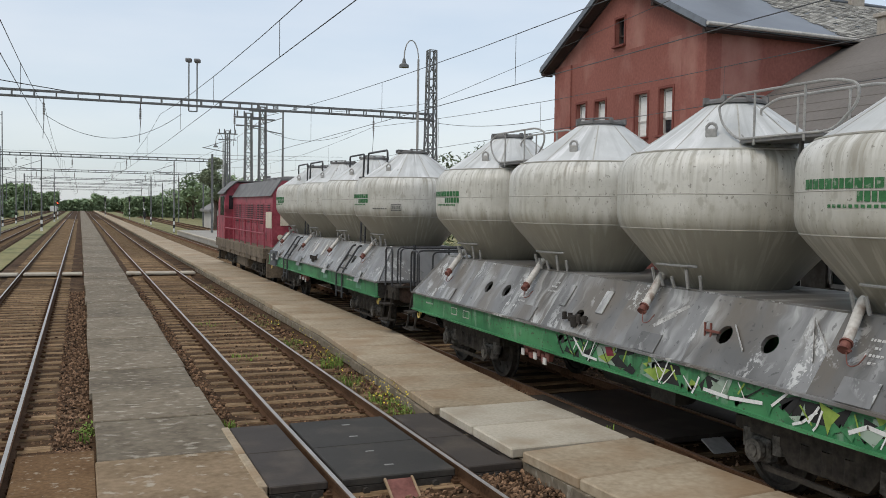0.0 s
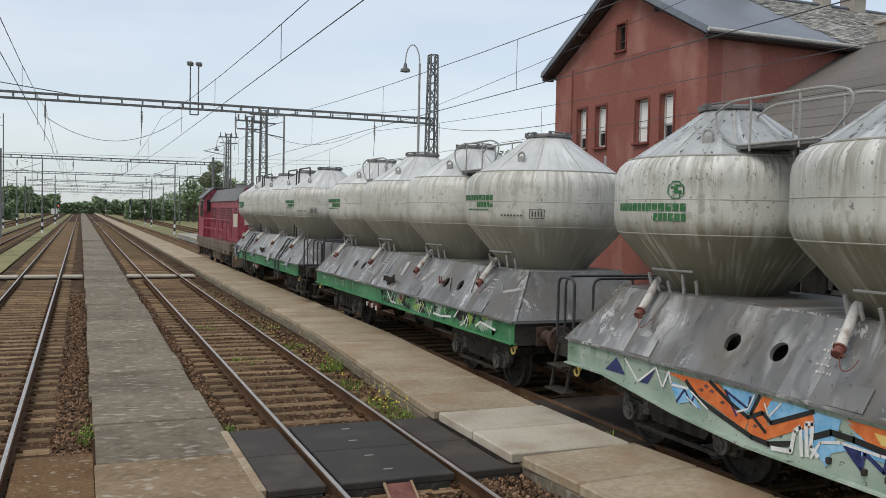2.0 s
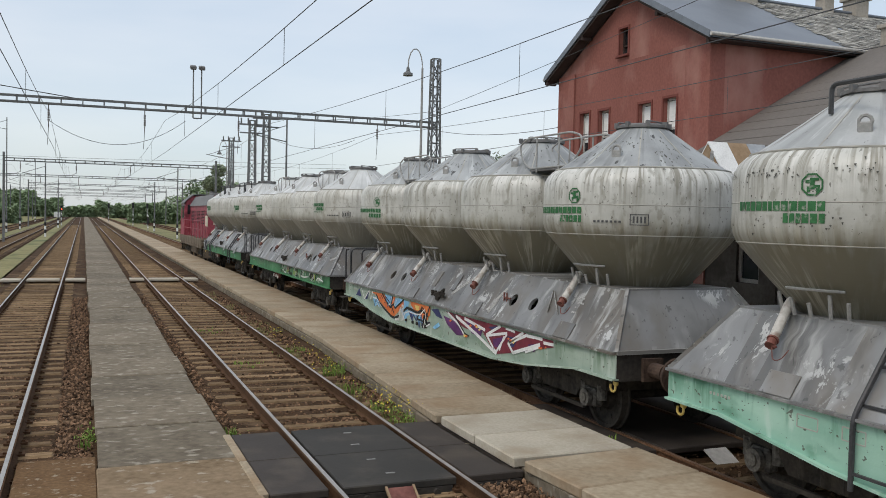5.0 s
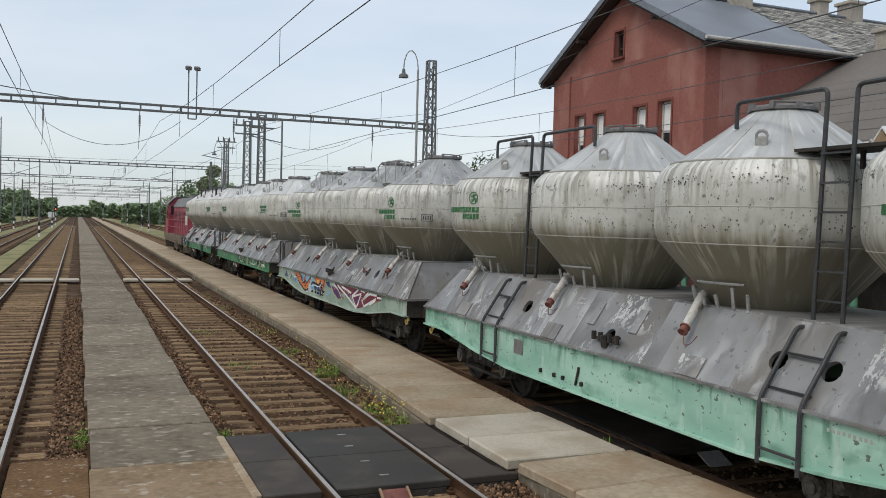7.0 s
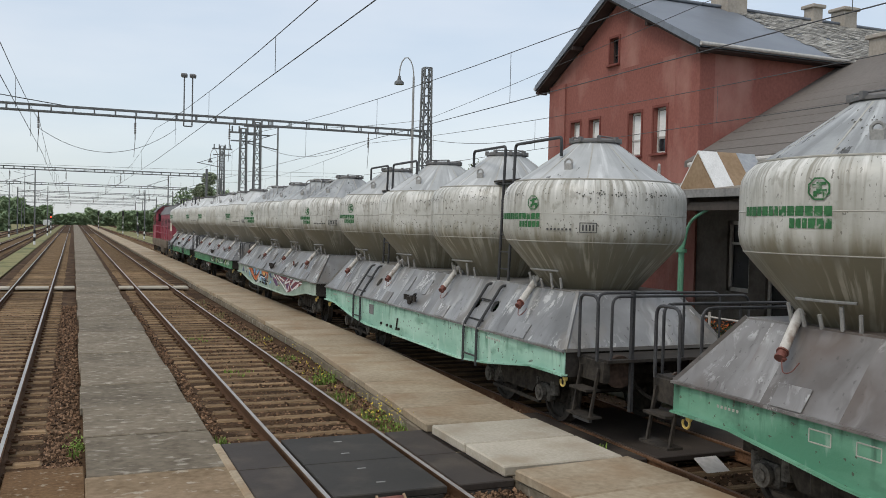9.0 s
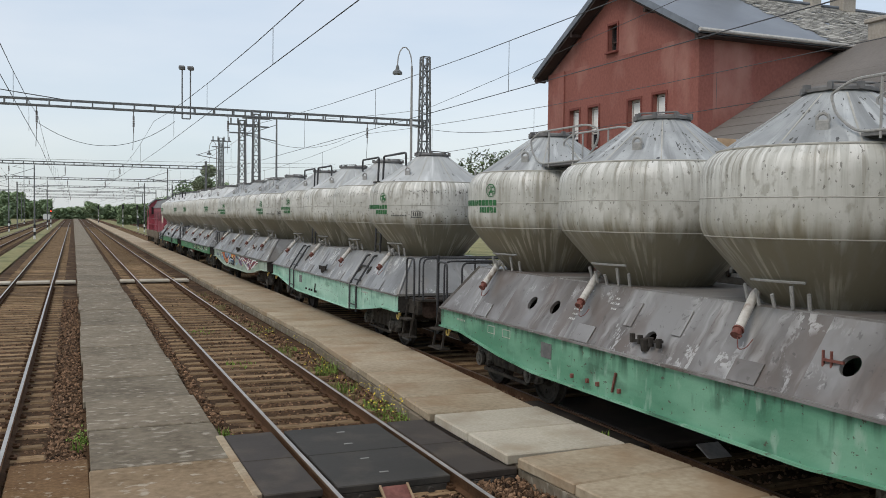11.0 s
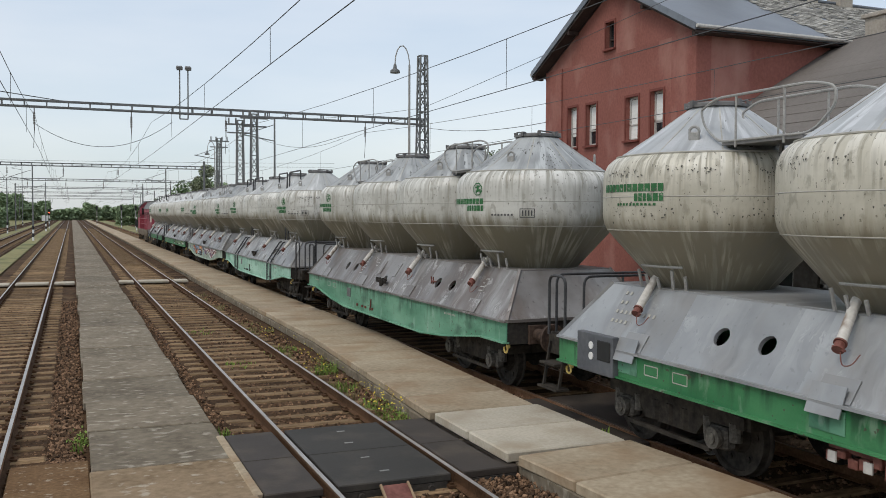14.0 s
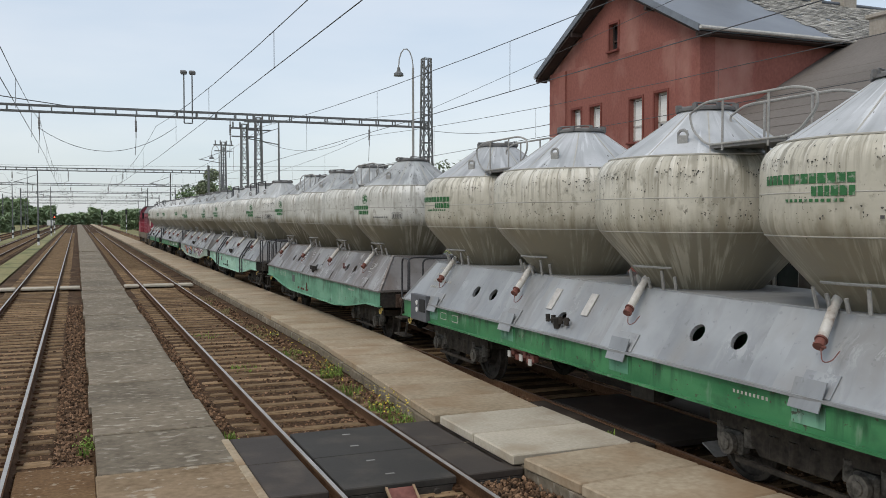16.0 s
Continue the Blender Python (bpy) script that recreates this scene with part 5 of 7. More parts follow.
for _ in range(52000):
    if rng.uniform(0, 1) < 0.6:
        x = rng.uniform(-75, -13)
        y = 215 + 0.4 * x + rng.uniform(0, 14)
        hh = 6.3 + 2.2 * noise.noise((x * 0.13, 2.7, 0)) + 1.2 * noise.noise((x * 0.5, 8.1, 0)) - max(0, (x + 22) * 0.35)
    else:
        x = rng.uniform(11, 62)
        y = 250 - 0.5 * x + rng.uniform(0, 12)
        hh = 4.6 + 1.8 * noise.noise((x * 0.13, 5.7, 0)) + 1.2 * noise.noise((x * 0.5, 3.1, 0))
    pts.append((x, y, rng.uniform(-0.3, max(1.0, hh))))
verts, faces = clumps(rng, pts, 0.5)
from_arrays("tree_belt", verts, faces, M_LEAFHAZED, None, "dense green belt of trees behind the yard", "trees", "stuff")
pts = []
for _ in range(9000):
    y = rng.uniform(70, 260)
    x = -22 - rng.uniform(0, 9) if rng.uniform(0, 1) < 0.55 else 22 + 0.03 * y + rng.uniform(0, 8)
    hh = 1.6 + 1.6 * noise.noise((x * 0.2, y * 0.08, 0))
    pts.append((x, y, rng.uniform(-0.3, max(0.3, hh))))
verts, faces = clumps(rng, pts, 0.4)
from_arrays("bushes", verts, faces, M_LEAF, None, "low green bushes along the yard's edge", "bushes", "stuff")


def house(x, y, w, d, eave, ridge, label):
    h = empty("house", (x, y, -0.3), label, "house", "far houses")
    bm = B()
    prism(bm, [(-w / 2, 0), (w / 2, 0), (w / 2, eave), (0, ridge), (-w / 2, eave)], "y", -d / 2, d / 2)
    part("wall", bm, M_HOUSE, h)
    for s in (-1, 1):
        bm = B()
        prism(bm, [(s * (w / 2 + 0.5), eave - 0.3), (0, ridge + 0.1), (0, ridge + 0.35), (s * (w / 2 + 0.5), eave)], "y", -d / 2 - 0.5, d / 2 + 0.5)
        part("roof", bm, M_HOUSEROOF, h)
    bm = B()
    box(bm, (1.0, 0, ridge + 0.4), (0.7, 0.7, 1.4))
    part("chimney", bm, M_BRICK, h)
    for k in (-1, 1):
        bm = B()
        box(bm, (k * w * 0.22, -d / 2 - 0.02, eave * 0.55), (1.1, 0.06, 1.3))
        part("window", bm, M_GLASSDARK, h)
    return h


house(28.3, 290, 8.4, 12, 4.2, 6.95, "small pale house with a grey gable roof beyond the yard")
house(20.0, 132, 5.6, 10, 2.7, 4.3, "low pale shed with a grey roof beyond the yard")
bm = B()
for k in range(8):
    box(bm, (25.0 + k * 1.0, 270, 0.95), (0.97, 0.12, 2.5))
tagged(part("concrete_fence", bm, M_PATHNEW), "pale concrete panel fence beyond the yard", "fence")
v = empty("parked_van", (-8.3, 330, -0.2), "white van parked beside the far tracks", "van")
bm = B()
prism(bm, [(-2.4, 0.4), (2.4, 0.4), (2.4, 1.3), (1.7, 1.4), (1.1, 2.2), (-2.4, 2.2)], "x", -0.95, 0.95)
part("body", bm, M_WHITE, v)
bm = B()
for yy in (-1.5, 1.5):
    for xx in (-0.85, 0.85):
        rod(bm, (xx - 0.12, yy, 0.35), (xx + 0.12, yy, 0.35), 0.35, 14)
part("wheels", bm, M_BLACK, v)


# ---- the freight train ----
# every vehicle's own origin is at its middle, on the rail; the train runs towards +y
HL, HW, BZ, TZ = 6.36, 1.40, 1.27, 2.05          # half length, half width, base and top of the sheet casing
TANKS = (4.77, 1.59, -1.59, -4.77)
KEYED, WHEELS = [], []

TANK_LOW = [(0.60, 2.0), (0.74, 2.04), (1.30, 2.66), (1.40, 2.78)]
TANK_MID = [(1.40, 2.78), (1.44, 2.86), (1.46, 2.96), (1.46, 3.44), (1.445, 3.54), (1.40, 3.63), (1.325, 3.70), (1.27, 3.725)]
TANK_TOP = [(1.27, 3.725), (0.80, 4.045), (0.37, 4.355), (0.34, 4.38)]


def made(name, bm, material, smooth=False):
    ob = part(name, bm, material, None, "", smooth)
    me = ob.data
    bpy.data.objects.remove(ob)
    return me


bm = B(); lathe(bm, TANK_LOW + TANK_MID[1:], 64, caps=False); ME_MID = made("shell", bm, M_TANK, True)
bm = B(); lathe(bm, TANK_TOP, 64); ME_TOP = made("upper_cone", bm, M_TANKTOP, True)
bm = B()
lathe(bm, [(1.275, 3.715), (1.295, 3.72), (1.295, 3.735), (1.26, 3.742)], 64, caps=False)
lathe(bm, [(1.459, 3.192), (1.464, 3.197), (1.464, 3.203), (1.459, 3.208)], 64, caps=False)
lathe(bm, [(1.398, 2.775), (1.407, 2.778), (1.409, 2.786), (1.403, 2.79)], 64, caps=False)
for k in range(10):
    a = 0.3 + k * math.pi / 5
    bar(bm, (1.25 * math.cos(a), 1.25 * math.sin(a), 3.735), (0.40 * math.cos(a), 0.40 * math.sin(a), 4.33), 0.018, 0.006)
ME_SEAM = made("weld_seam", bm, M_SEAM, True)
bm = B()
lathe(bm, [(0.34, 4.36), (0.40, 4.365), (0.40, 4.40), (0.36, 4.405), (0.34, 4.43), (0.1, 4.445)], 28)
for k in range(8):
    a = k * math.pi / 4
    box(bm, (0.39 * math.cos(a), 0.39 * math.sin(a), 4.41), (0.07, 0.05, 0.08), Euler((0, 0, a)).to_matrix())
for s in (-1, 1):
    tube(bm, rounded([(s * 0.25, 0.28, 4.4), (s * 0.25, 0.29, 4.46), (s * 0.25, -0.29, 4.46), (s * 0.25, -0.28, 4.4)], 0.03), 0.012, 6)
ME_LID = made("filling_lid", bm, M_ROOFGREY)
bm = B()
box(bm, (0, 0, 0.05), (0.14, 0.04, 0.13), chamfer=0.015)
tube(bm, [(0.06 * math.cos(a), 0, 0.12 + 0.06 * math.sin(a)) for a in np.linspace(0, 2 * math.pi, 10)[:-1]], 0.02, 6, True)
ME_EYE = made("lifting_eye", bm, M_GREYTUBE)
bm = B()
for k, (dy, h) in enumerate(((-0.5, 0.17), (-0.33, 0.24), (-0.12, 0.14), (0.1, 0.17), (0.32, 0.22))):
    a = dy / 0.95
    rod(bm, (-0.97 * math.cos(a), 0.97 * math.sin(a), 2.05), (-(0.97 + 0.05) * math.cos(a), 1.02 * math.sin(a), 2.05 + h), 0.022, 6)
tube(bm, [(-1.05 * math.cos(a), 1.05 * math.sin(a), 2.33) for a in np.linspace(-0.5, 0.15, 5)], 0.016, 6)
ME_STUBS = made("clamp_bolts", bm, M_GREYTUBE)
bm = B()
tube(bm, rounded([(-0.6, 0.32, 2.12), (-0.82, 0.30, 2.2), (-1.22, 0.12, 1.80)], 0.1), 0.052, 12)
ME_PIPE = made("discharge_pipe", bm, M_PIPE, True)
bm = B()
rod(bm, (-1.20, 0.13, 1.82), (-1.275, 0.097, 1.745), 0.05, 12)
rod(bm, (-1.22, 0.12, 1.80), (-1.235, 0.114, 1.788), 0.064, 12)
rod(bm, (-1.27, 0.10, 1.75), (-1.285, 0.093, 1.735), 0.058, 12)
bar(bm, (-1.27, 0.02, 1.735), (-1.27, 0.17, 1.76), 0.02)
tube(bm, rounded([(-1.29, 0.06, 1.72), (-1.335, 0.0, 1.60), (-1.31, -0.09, 1.62), (-1.24, -0.12, 1.72)], 0.06), 0.006, 6)
ME_CAP = made("pipe_coupling", bm, M_CAP)


def radius_at(z):
    """The tank's radius at a height."""
    prof = TANK_LOW + TANK_MID[1:] + TANK_TOP[1:]
    for (r0, z0), (r1, z1) in zip(prof, prof[1:]):
        if z0 <= z <= z1:
            return r0 + (r1 - r0) * (z - z0) / (z1 - z0)
    return prof[-1][0]


def smear(bm, a, z0, z1, w, lift):
    """A narrow run of dirt or lime down the tank, tapering below."""
    steps = 4
    left, right = [], []
    for i in range(steps + 1):
        z = z1 + (z0 - z1) * i / steps
        r = radius_at(z) + lift
        half = w / 2 * (1.0, 1.15, 0.9, 0.6, 0.15)[i] / r
        left.append(bm.verts.new((r * math.cos(a - half), r * math.sin(a - half), z)))
        right.append(bm.verts.new((r * math.cos(a + half), r * math.sin(a + half), z)))
    for i in range(steps):
        bm.faces.new((left[i], right[i], right[i + 1], left[i + 1]))


def spots(seed, bands, count):
    r = random.Random(seed)
    bm = B()
    for k in range(count):
        z = r.gauss(*r.choice(bands))
        a = math.pi + r.uniform(-1.9, 1.9)
        if noise.noise((a * 3.0, seed, z * 2)) < -0.05:
            continue
        s = r.uniform(0.004, 0.012)
        smear(bm, a, z - s * r.uniform(0.8, 1.6), z + s, s * r.uniform(1.2, 2.4), 0.004 + 0.00002 * k)
    return bm


ME_SPOT = [made("flaked_paint", spots(40 + k, ((3.5, 0.03), (3.5, 0.03), (2.98, 0.045), (3.3, 0.25)), 620), M_FLAKE) for k in range(2)]
ME_TOPSPOT = [made("flaked_paint", spots(50 + k, ((3.8, 0.06), (3.95, 0.1), (4.1, 0.12)), 260), M_FLAKE) for k in range(2)]


def on_tank(bm, u, z, w, h, lift=0.009):
    """A thin patch that follows the shell: u along the curve from the middle of the side, metres."""
    cols = max(1, int(w / 0.06))
    top, low = [], []
    for i in range(cols + 1):
        a = math.pi + (u - w / 2 + w * i / cols) / 1.46
        r = 1.462 + lift
        top.append(bm.verts.new((r * math.cos(a), r * math.sin(a), z + h / 2)))
        low.append(bm.verts.new((r * math.cos(a), r * math.sin(a), z - h / 2)))
    for i in range(cols):
        bm.faces.new((low[i], low[i + 1], top[i + 1], top[i]))


def lettering(right, z, logo=True):
    """Two rows of short green bars where the owner's name stands, a thin third row or a ring-shaped badge."""
    bm = B()
    r = random.Random(5)
    for count, zz, w in ((13, z, 1.08 / 13), (6, z - 0.118, 0.49 / 6)):
        edge = right
        for k in range(count):
            wide = w * r.uniform(0.75, 1.25) - 0.014
            on_tank(bm, edge - wide / 2, zz, wide, 0.094, 0.004)
            edge -= wide + 0.014
    if logo:
        u, zc = right - 0.13, z + 0.205
        ring = []
        for rad in (0.115, 0.097):
            ring.append([bm.verts.new((-1.47 * math.cos((u + rad * math.cos(t)) / 1.46), -1.47 * math.sin((u + rad * math.cos(t)) / 1.46), zc + rad * math.sin(t))) for t in (k * math.pi / 4 + math.pi / 8 for k in range(8))])
        for k in range(8):
            bm.faces.new((ring[0][k], ring[0][(k + 1) % 8], ring[1][(k + 1) % 8], ring[1][k]))
        for du, dz, w, h in ((0.0, 0.01, 0.05, 0.11), (0.05, -0.02, 0.05, 0.032), (0.03, 0.05, 0.07, 0.026), (-0.045, 0.03, 0.045, 0.028), (-0.035, -0.045, 0.035, 0.055), (0.055, -0.055, 0.035, 0.04)):
            on_tank(bm, u + du, zc + dz, w, h, 0.004)
    else:
        for k in range(11):
            on_tank(bm, right - 0.12 - 0.062 * k, z - 0.205, 0.04, 0.03, 0.004)
    return bm


def number_panel():
    bm = B()
    u, z = 1.40, 3.0
    for c, w, h in (((u, z + 0.07), 0.25, 0.012), ((u, z - 0.07), 0.25, 0.012), ((u - 0.12, z), 0.012, 0.14), ((u + 0.12, z), 0.012, 0.14)):
        on_tank(bm, c[0], c[1], w, h)
    for k in range(4):
        on_tank(bm, u - 0.075 + 0.05 * k, z, 0.024, 0.09)
    for k in range(7):
        on_tank(bm, u - 0.62 + 0.06 * k, z - 0.03, 0.035, 0.03)
    return bm


ME_NUM = made("number_panel", number_panel(), M_DARKLETTER)


def plate_with_holes(bm, y0, y1, holes, sgn):
    """A sloping sheet from the base edge to the top edge with round holes (y, height share, radius)."""
    def at(y, s, d=0.0):
        nx, nz = (TZ - BZ), 0.5
        k = math.hypot(nx, nz)
        return (sgn * (HW - 0.52 * s + d * nx / k), y, BZ + (TZ - BZ) * s + d * nz / k)
    cuts = sorted({y0, y1, *[h[0] - 0.2 for h in holes], *[h[0] + 0.2 for h in holes]})
    for a, b in zip(cuts, cuts[1:]):
        mine = [h for h in holes if a < h[0] < b]
        if not mine:
            v = [bm.verts.new(at(*p)) for p in ((a, 0), (b, 0), (b, 1), (a, 1))]
            bm.faces.new(v if sgn > 0 else v[::-1])
            continue
        hy, hs, hr = mine[0]
        n = 16
        length = math.hypot(0.52, TZ - BZ)
        rim, edge, back = [], [], []
        for k in range(n):
            t = 2 * math.pi * (k + 0.5) / n
            c, s = math.cos(t), math.sin(t)
            rim.append(bm.verts.new(at(hy + hr * c, hs + hr * s / length)))
            back.append(bm.verts.new(at(hy + hr * c, hs + hr * s / length, -0.05)))
            q = max(abs(c), abs(s))
            ey = a if c < -0.72 else b if c > 0.72 else hy + (b - a) / 2 * c / q
            es = 0.0 if s < -0.69 else 1.0 if s > 0.69 else None
            if es is None:
                es = min(1, max(0, hs + (0.5 * s / q if abs(c) >= abs(s) else 0.5 * s)))
            edge.append(bm.verts.new(at(min(b, max(a, hy + (b - a) / 2 * c / q)), es if abs(s) >= abs(c) else min(1, max(0, 0.5 + 0.5 * s / q)))))
        for k in range(n):
            j = (k + 1) % n
            bm.faces.new((rim[k], rim[j], edge[j], edge[k]))
            bm.faces.new((rim[j], rim[k], back[k], back[j]))
        corners = [at(a, 0), at(b, 0), at(b, 1), at(a, 1)]
        for cpos in corners:
            near = sorted(range(n), key=lambda i: (edge[i].co - Vector(cpos)).length)[:2]
            if min((edge[i].co - Vector(cpos)).length for i in near) > 0.002:
                v = bm.verts.new(cpos)
                bm.faces.new((edge[near[0]], edge[near[1]], v))
    return bm


def stroke(bm, pts, w, x):
    """A flat painted stroke on an upright face at x."""
    for (y0, z0), (y1, z1) in zip(pts, pts[1:]):
        d = math.hypot(y1 - y0, z1 - z0) or 1
        ny, nz = -(z1 - z0) / d * w / 2, (y1 - y0) / d * w / 2
        ey, ez = (y1 - y0) / d * w * 0.2, (z1 - z0) / d * w * 0.2
        bm.faces.new([bm.verts.new((x, y, z)) for y, z in ((y0 + ny - ey, z0 + nz - ez), (y1 + ny + ey, z1 + nz + ez), (y1 - ny + ey, z1 - nz + ez), (y0 - ny - ey, z0 - nz - ez))])


def patch(bm, pts, x):
    bm.faces.new([bm.verts.new((x, y, z)) for y, z in pts])


def belly(fish, y):
    """The height of the side beam's lower edge."""
    if not fish:
        return 0.93
    a = abs(y)
    return 0.65 if a < 2.7 else 0.65 + (a - 2.7) * 0.075 if a < 3.9 else min(0.93, 0.74 + (a - 3.9) * 0.125)


def graffiti(parent, fish, style):
    r = random.Random(style)
    x = -HW - 0.012
    def inside(y, share):
        lo = belly(fish, y) + (0.05 if fish else 0.012)
        return lo + (BZ - (0.06 if fish else 0.03) - lo) * share
    layers, count = {}, [0]

    def add(m, level, pts, width=0.0):
        bm = layers.setdefault((level, m.name), (m, B()))[1]
        count[0] += 1
        xx = x - 0.0012 * level - 0.00006 * count[0]
        if width:
            stroke(bm, [(y, inside(y, q)) for y, q in pts], width, xx)
        else:
            patch(bm, [(y, inside(y, q)) for y, q in pts], xx)

    def outlined(m, edge, pts, width=0.045, level=2):
        add(m, level, pts)
        add(edge, level + 1, pts + pts[:1], width)

    if style == 3:
        # orange ribbons with black outlines over pale blue letters, then angular white strokes on purple and wine
        add(M_ORANGE, 3, [(4.09, 0.91), (3.15, 0.98), (2.93, 0.66), (2.67, 0.42), (2.72, 0.19), (3.08, 0.36), (3.46, 0.55), (3.64, 0.75)])
        add(M_ORANGE, 3, [(2.67, 0.42), (2.48, 0.98), (2.35, 0.98), (2.45, 0.66), (2.37, 0.34), (2.46, 0.09), (2.69, 0.16)])
        add(M_ORANGE, 3, [(2.41, 0.41), (1.82, 0.98), (1.79, 0.67), (2.08, 0.45), (2.46, 0.09)])
        add(M_ORANGE, 3, [(1.41, 0.90), (0.91, 0.97), (0.24, 0.98), (0.23, 0.64), (0.36, 0.57), (0.52, 0.79), (0.83, 0.59), (1.14, 0.63)])
        add(M_ORANGE, 3, [(1.43, 0.98), (0.23, 0.98), (0.36, 0.43), (0.62, 0.38), (0.96, 0.67)])
        add(M_YELLOW, 4, [(1.12, 0.88), (0.84, 0.89), (0.87, 0.71), (1.04, 0.70)])
        add(M_CAP, 4, [(3.36, 0.89), (3.30, 0.86), (3.34, 0.78), (3.40, 0.82)])
        add(M_CAP, 4, [(3.26, 0.82), (3.20, 0.78), (3.24, 0.71), (3.30, 0.74)])
        add(M_CAP, 4, [(3.43, 0.77), (3.38, 0.74), (3.42, 0.66), (3.48, 0.70)])
        add(M_CAP, 4, [(3.08, 0.64), (3.03, 0.61), (3.07, 0.54), (3.12, 0.57)])
        add(M_CAP, 4, [(2.58, 0.38), (2.53, 0.36), (2.57, 0.29), (2.61, 0.32)])
        add(M_SKYBLUE, 2, [(3.09, 0.97), (2.57, 0.98), (2.64, 0.61), (2.85, 0.41)])
        add(M_SKYBLUE, 2, [(2.42, 0.93), (2.03, 0.96), (2.06, 0.74), (2.39, 0.49)])
        add(M_SKYBLUE, 2, [(1.78, 0.33), (1.40, 0.59), (0.83, 0.56), (1.03, 0.42), (1.43, 0.41), (1.78, 0.14)])
        add(M_SKYBLUE, 2, [(1.00, 0.54), (0.75, 0.52), (0.83, 0.02)])
        add(M_SKYBLUE, 2, [(0.72, 0.57), (0.53, 0.78), (0.45, 0.60), (0.69, 0.14)])
        add(M_NAVY, 2, [(1.43, 0.50), (1.25, 0.50), (1.23, 0.13), (1.29, 0.21)])
        add(M_NAVY, 2, [(1.18, 0.50), (0.96, 0.27), (1.09, 0.31)])
        add(M_NAVY, 2, [(5.38, 0.02), (5.12, 0.88), (4.91, 0.22)])
        add(M_NAVY, 2, [(4.60, 0.24), (4.27, 0.91), (4.44, 0.28)])
        add(M_SKYBLUE, 2, [(4.02, 0.68), (3.63, 0.65), (3.42, 0.22), (3.63, 0.31), (3.83, 0.13)])
        add(M_SKYBLUE, 2, [(2.23, 0.98), (1.48, 0.94), (1.63, 0.02), (1.92, 0.38)])
        add(M_SKYBLUE, 2, [(1.35, 0.77), (0.71, 0.67), (0.62, 0.19), (0.95, 0.35)])
        add(M_NAVY, 2, [(0.18, 0.90), (-0.20, 0.98), (-0.43, 0.65), (-0.11, 0.69)])
        add(M_SKYBLUE, 2, [(0.09, 0.22), (-0.22, 0.48), (-0.31, 0.36), (-0.03, 0.17)])
        add(M_BLACK, 5, [(3.70, 0.82), (3.46, 0.46), (3.08, 0.28), (2.62, 0.10), (2.38, 0.07), (2.07, 0.23)], 0.055)
        add(M_BLACK, 5, [(3.29, 0.98), (2.93, 0.63), (2.68, 0.47), (2.47, 0.65), (2.35, 0.50), (1.80, 0.96)], 0.045)
        add(M_BLACK, 5, [(2.52, 0.98), (2.64, 0.56), (2.42, 0.28)], 0.04)
        add(M_BLACK, 5, [(1.83, 0.46), (1.59, 0.67), (1.33, 0.66), (0.94, 0.59), (0.71, 0.74), (0.46, 0.66), (0.42, 0.29), (0.22, 0.35)], 0.06)
        add(M_BLACK, 5, [(0.71, 0.88), (0.52, 0.77), (0.36, 0.57)], 0.035)
        add(M_BLACK, 5, [(0.72, 0.82), (0.95, 0.35), (0.51, 0.32), (0.26, 0.98)], 0.04)
        add(M_NAVY, 4, [(2.85, 0.41), (3.04, 0.88), (2.68, 0.64), (2.65, 0.90)], 0.03)
        add(M_NAVY, 4, [(1.43, 0.50), (1.24, 0.18), (1.21, 0.48), (1.00, 0.25), (0.97, 0.53), (0.83, 0.02), (0.77, 0.47)], 0.035)
        add(M_NAVY, 4, [(0.70, 0.55), (0.69, 0.14), (0.45, 0.60)], 0.035)
        add(M_NAVY, 4, [(3.86, 0.18), (3.72, 0.58), (3.60, 0.30), (3.52, 0.60)], 0.03)
        add(M_WHITE, 6, [(1.82, 0.09), (1.71, 0.43), (1.47, 0.54), (1.04, 0.52), (0.76, 0.56), (0.55, 0.81), (0.46, 0.62), (0.58, 0.08), (0.22, 0.31)], 0.028)
        add(M_WHITE, 6, [(4.02, 0.94), (3.96, 0.59), (3.66, 0.64)], 0.03)
        add(M_WHITE, 6, [(3.61, 0.60), (3.31, 0.31)], 0.02)
        add(M_WHITE, 6, [(3.67, 0.41), (3.49, 0.24)], 0.018)
        add(M_WHITE, 6, [(2.45, 0.85), (2.38, 0.61), (2.22, 0.94)], 0.02)
        add(M_WHITE, 6, [(2.85, 0.50), (2.68, 0.64), (2.59, 0.97)], 0.02)
        add(M_WHITE, 6, [(4.92, 0.95), (4.63, 0.22), (4.27, 0.95), (4.13, 0.38), (4.02, 0.94)], 0.028)
        add(M_WHITE, 7, [(2.33, 0.02), (2.07, 0.08), (2.03, 0.49), (1.96, 0.60), (1.93, 0.07)], 0.045)
        add(M_WHITE, 7, [(1.86, 0.10), (1.89, 0.69), (1.81, 0.73), (1.82, 0.29), (1.73, 0.16)], 0.045)
        add(M_WINE, 1, [(-0.58, 0.98), (-1.54, 0.98), (-2.37, 0.98), (-2.24, 0.67), (-1.56, 0.56), (-1.03, 0.71)])
        add(M_WINE, 1, [(-2.37, 0.98), (-3.78, 0.98), (-4.73, 0.98), (-4.74, 0.68), (-4.33, 0.51), (-3.35, 0.15), (-2.77, 0.02), (-2.24, 0.67)])
        add(M_PURPLE, 2, [(-0.45, 0.80), (-1.03, 0.71), (-1.51, 0.31), (-1.11, 0.23), (-0.66, 0.51)])
        add(M_PURPLE, 2, [(-1.55, 0.85), (-2.28, 0.74), (-2.15, 0.34), (-1.78, 0.49)])
